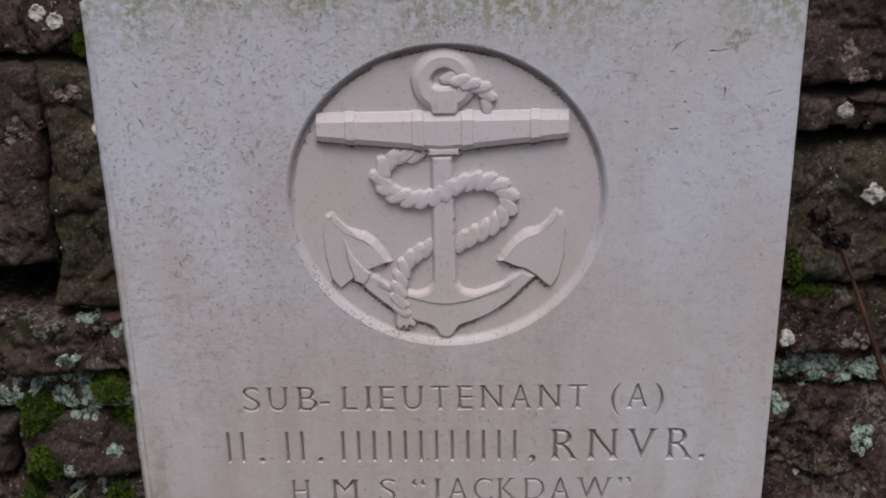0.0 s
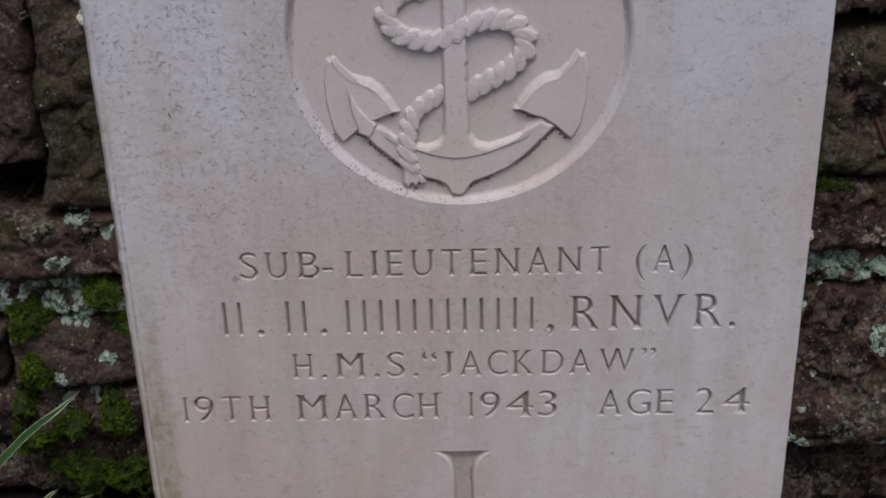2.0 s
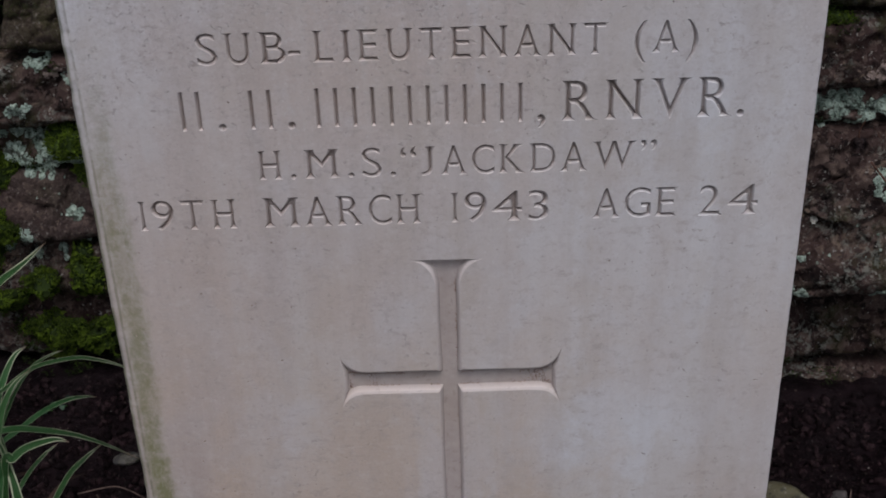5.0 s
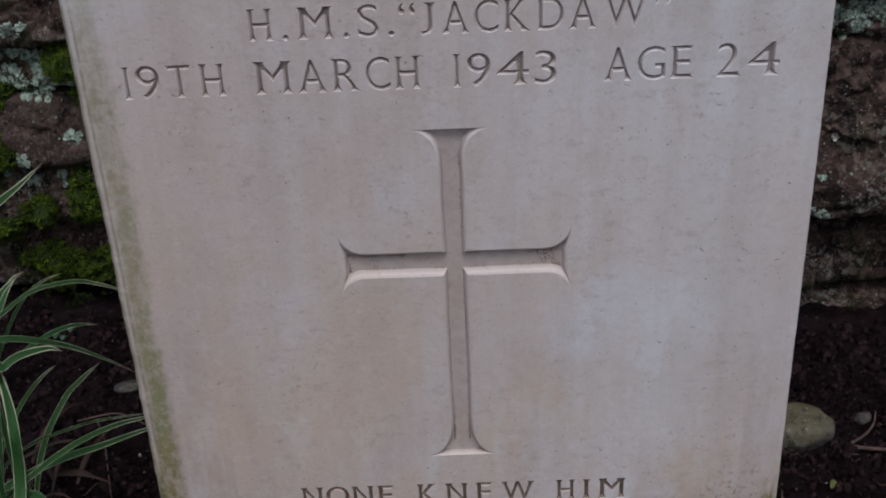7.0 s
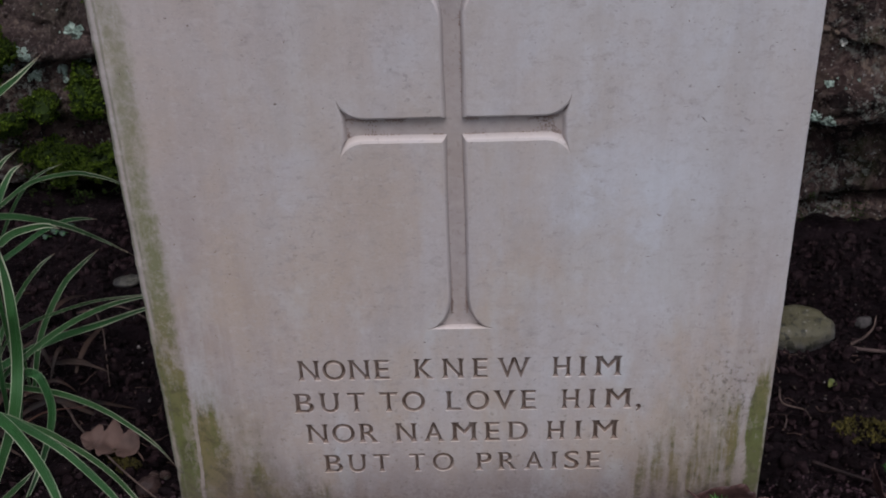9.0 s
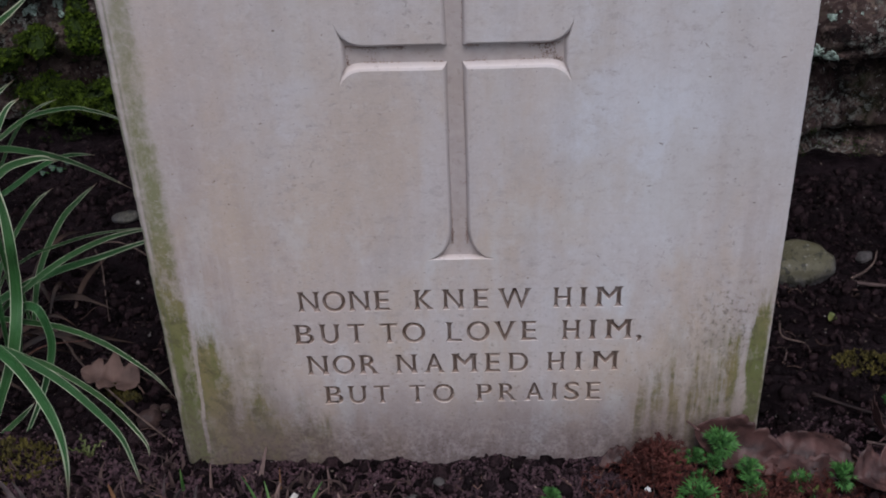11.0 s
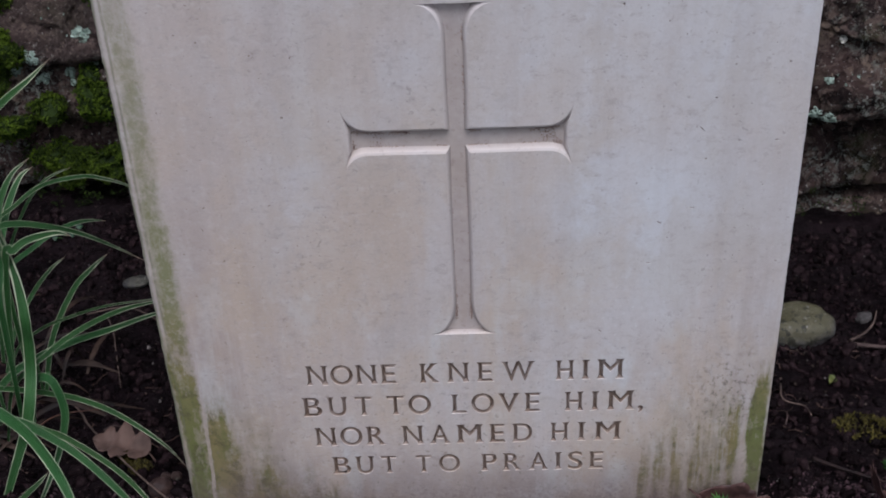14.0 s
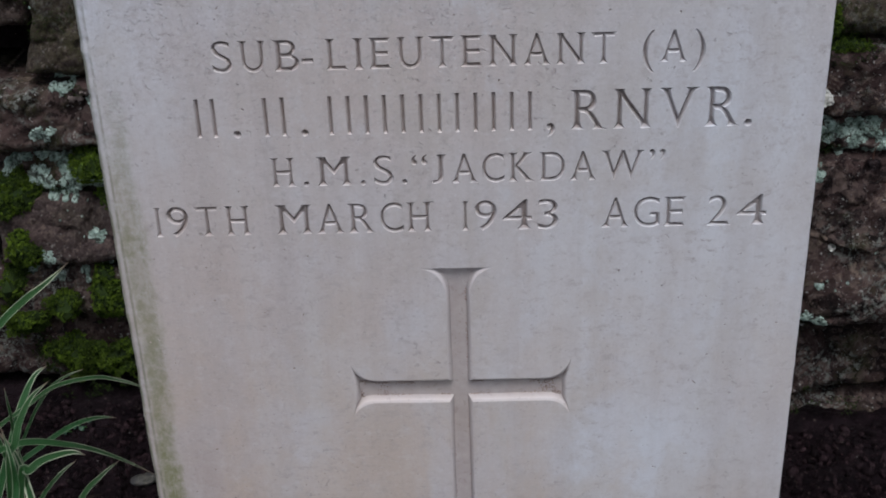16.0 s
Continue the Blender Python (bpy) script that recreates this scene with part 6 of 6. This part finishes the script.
for _ in range(760):
    x, y = rnd.uniform(-0.50, 0.50), rnd.choice((rnd.uniform(-0.12, 0.30), rnd.uniform(-0.12, 0.0)))
    if abs(x) < HALF + 0.03 and -0.02 < y < THICK + 0.03:
        continue
    a, run, pts = rnd.uniform(0, 6.3), rnd.uniform(0.006, 0.035), []
    for k in range(5):
        a += rnd.gauss(0, 0.5)
        x, y = x + math.cos(a) * run / 5, y + math.sin(a) * run / 5
        pts.append(Vector((x, y, ground_height(x, y) + rnd.uniform(0.001, 0.005))))
    tube(bm, pts, rnd.uniform(0.0002, 0.0006), 4, 0.4, up=(0.1, 0.2, 1))
tagged(part("root_fibres", bm, FIBRE), "fine brown roots and plant fibres in the soil", "root fibres", kind="stuff")


def dead_flower(head, points, radius, size, label, extra=()):
    """A dry stem that carries a dark shaggy seed head."""
    thing = tagged(new("dead_flower"), label, "dead flower", "dead flower stems")
    thing.location = points[0]
    base = Vector(points[0])
    bm = bmesh.new()
    tube(bm, [p - base for p in smooth_path(points, 8)], radius, 7, 0.6)
    part("stem", bm, STALK, thing, smooth=True)
    rnd = random.Random(round(size * 1e5))
    bm = bmesh.new()
    bmesh.ops.create_icosphere(bm, subdivisions=2, radius=size * 0.55)
    for v in bm.verts:
        v.co = v.co * (1 + 0.3 * wobble(v.co, 260)) + Vector(head) - base
    for _ in range(150):
        way = Vector((rnd.gauss(0, 1), rnd.gauss(0, 1), rnd.gauss(0, 0.7))).normalized()
        start = Vector(head) - base + way * size * 0.4
        end = Vector(head) - base + way * size * rnd.uniform(0.55, 0.90) + Vector((0, 0, -0.2 * size))
        side = way.cross(Vector((0.3, 1, 0.2))).normalized() * size * 0.16
        bm.faces.new([bm.verts.new(p) for p in (start - side, start + side, end + side * 0.5, end - side * 0.5)])
    part("seed_head", bm, SEED, thing)
    for q in extra:
        bm = bmesh.new()
        tube(bm, [p - base for p in smooth_path(q, 6)], radius * 0.55, 6, 0.5)
        part("side_stem", bm, STALK, thing, smooth=True)
    return thing


def foot_of(x, y):
    return (x, y, ground_height(x, y) - 0.01)


dead_flower((0.281, 0.20, 0.527), [foot_of(0.53, 0.26), (0.415, 0.22, 0.20), (0.332, 0.20, 0.403), (0.300, 0.20, 0.484), (0.286, 0.20, 0.517)], 0.0021, 0.0125,
            "dry reddish stem with a dark withered seed head")
dead_flower((0.269, 0.205, 0.543), [foot_of(0.525, 0.27), (0.41, 0.225, 0.22), (0.325, 0.21, 0.43), (0.275, 0.205, 0.537)], 0.0010, 0.0105, "thin dry stem with a small withered flower head")
dead_flower((0.311, 0.270, 0.316), [foot_of(0.58, 0.30), (0.43, 0.28, 0.16), (0.352, 0.27, 0.262), (0.322, 0.27, 0.300)], 0.0013, 0.0088, "thin dry stem with a small withered flower head",
            [[(0.430, 0.27, 0.18), (0.380, 0.27, 0.240), (0.345, 0.27, 0.290), (0.320, 0.27, 0.330)], [(0.311, 0.27, 0.318), (0.310, 0.27, 0.326), (0.313, 0.27, 0.335)]])


# ---- low plants at the foot ----
def frond(bm, at, way, up, size, rnd, wide=0.10):
    """A narrow leaf that divides into pointed lobes."""
    side = way.cross(up).normalized()
    mid = at + way * size * 0.50 + up * size * 0.12
    w = size * wide
    bm.faces.new([bm.verts.new(p) for p in (at - side * w * 0.6, at + side * w * 0.6, mid + side * w, mid - side * w)])
    for turn in (-0.75, -0.28, 0.28, 0.75):
        d = (way * math.cos(turn) + side * math.sin(turn)).normalized()
        s = d.cross(up).normalized() * w * 0.70
        tip = mid + d * size * (0.38 if abs(turn) > 0.5 else 0.48) - up * size * 0.06
        half = mid + d * size * 0.24 + up * size * 0.05
        bm.faces.new([bm.verts.new(p) for p in (mid - s, mid + s, half + s, tip, half - s)])


def rosette(x, y, lift, size, count, seed):
    rnd = random.Random(seed)
    bm = bmesh.new()
    for i in range(count):
        a, rise = rnd.uniform(0, 2 * math.pi), rnd.uniform(0.0, 1.35)
        way = Vector((math.cos(a) * math.cos(rise), math.sin(a) * math.cos(rise), math.sin(rise)))
        up = Vector((-math.cos(a) * math.sin(rise), -math.sin(a) * math.sin(rise), math.cos(rise)))
        frond(bm, way * size * 0.1, way, up, size * rnd.uniform(0.75, 1.1), rnd, 0.062)
    ob = tagged(part("saxifrage_rosette", bm, FRESH), "fresh green rosette of finely divided leaves in a low mat", "rosette", "green rosettes at the foot")
    ob.matrix_world = pose(x, y, ground_height(x, y) + lift, 14, 0, rnd.uniform(0, 90))


for i, (x, y, top, size) in enumerate(((0.0534, -0.0416, 0.012, 0.0105), (0.1316, -0.0231, 0.024, 0.0135), (0.1486, -0.0205, 0.024, 0.0105), (0.1645, -0.0180, 0.033, 0.0160), (0.1586, -0.0306, 0.028, 0.0110),
                                       (0.1480, -0.0386, 0.023, 0.0100), (0.1449, -0.0580, 0.025, 0.0185), (0.1300, -0.0650, 0.018, 0.0085), (0.1805, -0.0370, 0.030, 0.0115), (0.1800, -0.0490, 0.027, 0.0125),
                                       (0.1730, -0.0610, 0.018, 0.0085), (0.2137, -0.0396, 0.019, 0.0120), (0.2390, -0.0394, 0.023, 0.0150), (0.2256, -0.0705, 0.018, 0.0110), (0.040, -0.075, 0.010, 0.0080),
                                       (0.248, -0.085, 0.018, 0.0120), (0.118, -0.090, 0.016, 0.0140), (0.19, -0.090, 0.018, 0.016), (0.302, 0.060, -0.008, 0.0110), (0.09, -0.105, 0.02, 0.013))):
    rosette(x, y, top - 0.010 - ground_height(x, y), size * 0.84, 46, i)

rnd = random.Random(21)
bm = bmesh.new()
for _ in range(7500):
    x, y = rnd.gauss(0.19, 0.075), rnd.uniform(-0.15, -0.018)
    if y > -0.04 + 0.4 * (0.13 - x) * (x < 0.13) - 0.02 * (x < 0.12) and rnd.random() < 0.7:
        continue
    if x < 0.07 + 0.3 * rnd.random() * abs(y):
        continue
    heap = 0.016 * max(0.0, 1 - ((x - 0.15) / 0.11) ** 2)
    if rnd.random() < 0.14:
        x, y = rnd.gauss(0.121, 0.009), rnd.uniform(-0.040, -0.014)
        heap = 0.026 * max(0.1, 1 - ((x - 0.124) / 0.03) ** 2)
    a, rise = rnd.uniform(0, 2 * math.pi), rnd.uniform(-0.1, 1.3)
    way = Vector((math.cos(a) * math.cos(rise), math.sin(a) * math.cos(rise), math.sin(rise)))
    up = Vector((-math.cos(a) * math.sin(rise), -math.sin(a) * math.sin(rise), math.cos(rise)))
    frond(bm, Vector((x, y, ground_height(x, y) + heap * rnd.uniform(0.2, 1.0))), way, up, rnd.uniform(0.0045, 0.0095), rnd, 0.05)
tagged(part("withered_mat", bm, RUST), "rusty red withered foliage matted over the soil", "dead foliage", kind="stuff")

rnd = random.Random(8)
bm = bmesh.new()
for i in range(70):
    x, y = rnd.choice((rnd.gauss(-0.225, 0.030), rnd.gauss(-0.11, 0.028), rnd.gauss(-0.18, 0.05), rnd.uniform(-0.33, -0.03))), rnd.uniform(-0.090, -0.012)
    h, a = rnd.uniform(0.006, 0.026) * (1.2 if y < -0.04 else 0.8), rnd.uniform(0, 6.3)
    z, pts = ground_height(x, y), []
    lean, bend = rnd.uniform(0.05, 0.9), rnd.gauss(0, 0.5)
    for k in range(7):
        u = k / 6
        pts.append(Vector((x + math.cos(a + bend * u) * h * lean * u ** 1.4, y + math.sin(a + bend * u) * h * lean * u ** 1.4, z - 0.002 + h * u * (1 - 0.35 * lean * u))))
    tube(bm, pts, rnd.choice((0.0005, 0.0008, 0.0011, 0.0020)) * rnd.uniform(0.8, 1.2), 5, 0.12, flat=0.35)
for cx, cy, count, spread_out in ((-0.308, -0.012, 9, 0.014), (-0.202, -0.008, 9, 0.008), (-0.120, -0.030, 12, 0.014), (-0.085, -0.038, 5, 0.010)):
    for _ in range(count):
        x, y, a = rnd.gauss(cx, spread_out), rnd.gauss(cy, 0.007), rnd.uniform(0, 6.3)
        h, lean, bend, z = rnd.uniform(0.012, 0.030), rnd.uniform(0.1, 1.1), rnd.gauss(0, 0.9), ground_height(x, y)
        pts = [Vector((x + math.cos(a + bend * u) * h * lean * u ** 1.5, min(y + math.sin(a + bend * u) * h * lean * u ** 1.5, -0.003), z - 0.002 + h * u * (1 - 0.45 * lean * u))) for u in np.linspace(0, 1, 8)]
        tube(bm, pts, rnd.uniform(0.0010, 0.0024), 6, 0.1, flat=0.22)
tagged(part("dry_stubble", bm, STRAW), "pale dry stubble of cut stems in front of the stone", "dry stubble", kind="stuff")

bm = bmesh.new()
z = ground_height(-0.11, -0.064)
tube(bm, bezier([(-0.123, -0.073, z - 0.003), (-0.117, -0.070, z + 0.012), (-0.1085, -0.058, z + 0.022)], 8), 0.0066, 10, 0.30, flat=0.6)
tagged(part("bulb_shoot", bm, SHOOT, smooth=True), "pale whitish bulb shoot coming through the soil", "shoot")


def sheath(x, y, high, wide, lean, material, label, flat=0.45, bow=0.3):
    """A withered or sprouting stem: broad at the foot, folded, tapering to a bent tip."""
    z, (dx, dy) = ground_height(x, y), lean
    bm = bmesh.new()
    path = bezier([(x, y, z - 0.004), (x + dx * bow, y + dy * bow, z + 0.45 * high), (x + dx * 0.7, y + dy * 0.7, z + 0.85 * high), (x + dx, y + dy, z + high)], 10)
    tube(bm, path, wide, 8, 0.12, lobes=3, twist=25.0, flat=flat)
    tagged(part("withered_stem" if material is not SHOOT_GREEN else "green_blade", bm, material, smooth=True), label, "plant stem", "stems in front of the stone")


OLD = "pale withered stem standing in the soil before the stone"
for x, y, high, wide, lean, material in ((-0.1697, -0.033, 0.030, 0.0014, (0.004, -0.002), SHEATH), (-0.1255, -0.049, 0.023, 0.0026, (0.006, 0.0), SHEATH), (-0.0800, -0.060, 0.024, 0.0026, (-0.002, 0.001), SHEATH),
                                         (-0.1040, -0.045, 0.014, 0.0012, (0.016, 0.004), SHEATH), (-0.2860, -0.058, 0.034, 0.0042, (-0.012, 0.004), GREYED), (-0.2760, -0.062, 0.032, 0.0036, (-0.012, 0.006), GREYED),
                                         (-0.2950, -0.050, 0.016, 0.0030, (-0.020, 0.004), GREYED), (-0.2275, -0.050, 0.022, 0.0026, (-0.003, 0.002), RUSTY), (-0.2010, -0.036, 0.018, 0.0012, (0.004, 0.002), GREYED),
                                         (-0.1935, -0.040, 0.016, 0.0018, (0.010, -0.004), GREYED), (-0.1780, -0.052, 0.020, 0.0022, (0.004, 0.006), GREYED), (-0.1480, -0.060, 0.018, 0.0016, (-0.010, 0.006), SHEATH),
                                         (-0.0920, -0.036, 0.020, 0.0008, (0.002, 0.0), SHEATH), (-0.1230, -0.036, 0.024, 0.0010, (0.001, 0.003), RUSTY)):
    sheath(x, y, high, wide, lean, material, OLD)
for x, y, high, wide, lean in ((-0.1290, -0.062, 0.030, 0.0018, (-0.014, 0.010)), (-0.1230, -0.066, 0.024, 0.0022, (-0.006, 0.014)), (-0.1060, -0.066, 0.026, 0.0024, (0.014, 0.014)), (-0.1010, -0.062, 0.018, 0.0020, (0.016, 0.006)), (-0.1880, -0.033, 0.022, 0.0016, (0.001, 0.0))):
    sheath(x, y, high, wide, lean, SHOOT_GREEN, "narrow green blade coming up beside withered stems", 0.3)


def leaflet(x, y, lift, size, label, material=None):
    bm = bmesh.new()
    rim = [bm.verts.new((size * math.cos(a) * (1 - 0.2 * math.cos(a)), size * 0.8 * math.sin(a), 0.0015 * math.cos(2 * a))) for a in np.linspace(0, 2 * math.pi, 15)[:-1]]
    mid = bm.verts.new((0, 0, -0.0015))
    for k in range(14):
        bm.faces.new((rim[k], rim[(k + 1) % 14], mid))
    thing = part("seedling", bm, material or SEEDLING, smooth=True)
    thing.matrix_world = pose(x, y, ground_height(x, y) + lift, 28, 6, x * 900)
    bm = bmesh.new()
    tube(bm, bezier([(0, 0, -0.001), (0.002, 0.003, -lift * 0.5), (0.002, 0.004, -lift - 0.002)], 5), 0.0006, 5, 0.8, up=(0, 1, 0.1))
    part("seedling_stem", bm, FRESH, thing)
    tagged(thing, label, "seedling", "seedlings in the soil")


for x, y, lift, size in ((0.300, 0.205, 0.005, 0.0056), (-0.418, 0.475, 0.006, 0.0052), (-0.408, 0.468, 0.005, 0.0046), (-0.424, 0.462, 0.005, 0.0042), (-0.405, 0.485, 0.008, 0.0048)):
    leaflet(x, y, lift, size * 0.8, "small round green seedling leaf above the soil", YELLOWED if x > 0 else None)


bm = bmesh.new()
bmesh.ops.create_icosphere(bm, subdivisions=2, radius=1.0)
for v in bm.verts:
    v.co = Vector((v.co.x * 0.0024, v.co.y * 0.0018, v.co.z * 0.0011)) * (1 + 0.5 * wobble(v.co, 1.6))
bit = tagged(part("shell_fragment", bm, SHOOT_WHITE), "small white shell fragment on withered foliage", "fragment")
bit.matrix_world = pose(0.1150, -0.0475, ground_height(0.115, -0.0475) + 0.012, 25, 20, 30)
twig([(0.1205, -0.044, ground_height(0.1205, -0.044)), (0.1195, -0.040, 0.014), (0.1185, -0.036, 0.026)], 0.0007, "thin pale dry stalk standing in withered foliage", STRAW)
for x, y, top, size in ((0.1800, -0.0600, 0.018, 0.0055), (0.1835, -0.0570, 0.017, 0.0045), (0.2200, -0.0480, 0.014, 0.0050), (0.2275, -0.0500, 0.013, 0.0045), (0.2150, -0.0550, 0.012, 0.0040)):
    leaflet(x, y, top - ground_height(x, y), size * 0.7, "small yellowed leaf among withered foliage", YELLOWED)
bm, rnd = bmesh.new(), random.Random(9)
base = Vector((-0.262, 0.010, ground_height(-0.262, 0.010)))
for a in (0.4, 2.2, 3.4, 5.2):
    way = Vector((math.cos(a) * 0.85, math.sin(a) * 0.85, 0.5)).normalized()
    for k in range(5):
        frond(bm, Vector((0, 0, 0.004)) + way * 0.0030 * k, (way + Vector((-way.y, way.x, 0)) * (0.5 if k % 2 else -0.5)).normalized(), Vector((0, 0, 1)), 0.0060 - 0.0006 * k, rnd, 0.12)
fern = tagged(part("fern_sprig", bm, YELLOWED), "small yellow-green fern sprig growing from the soil", "fern")
fern.location = base


def ground_moss(x, y, size, seed):
    rnd = random.Random(seed)
    bm = bmesh.new()
    for _ in range(int(13000 * size)):
        a, r = rnd.uniform(0, 6.3), math.sqrt(rnd.random())
        px, py = x + size * r * math.cos(a), y + size * 0.75 * r * math.sin(a)
        at = Vector((px, py, ground_height(px, py) + 0.012 * (1 - r * r) * rnd.random()))
        tuft(bm, at, Vector((0, 0, 1)), rnd.uniform(0.002, 0.0048), rnd, 3)
    tagged(part("moss_clump", bm, MOSS_DRY), "yellowish dry moss clump on the soil", "moss", "moss on the soil", "stuff")


ground_moss(0.304, 0.128, 0.025, 1)
ground_moss(-0.315, 0.006, 0.034, 2)
ground_moss(-0.254, 0.088, 0.010, 3)
ground_moss(-0.268, 0.100, 0.007, 4)
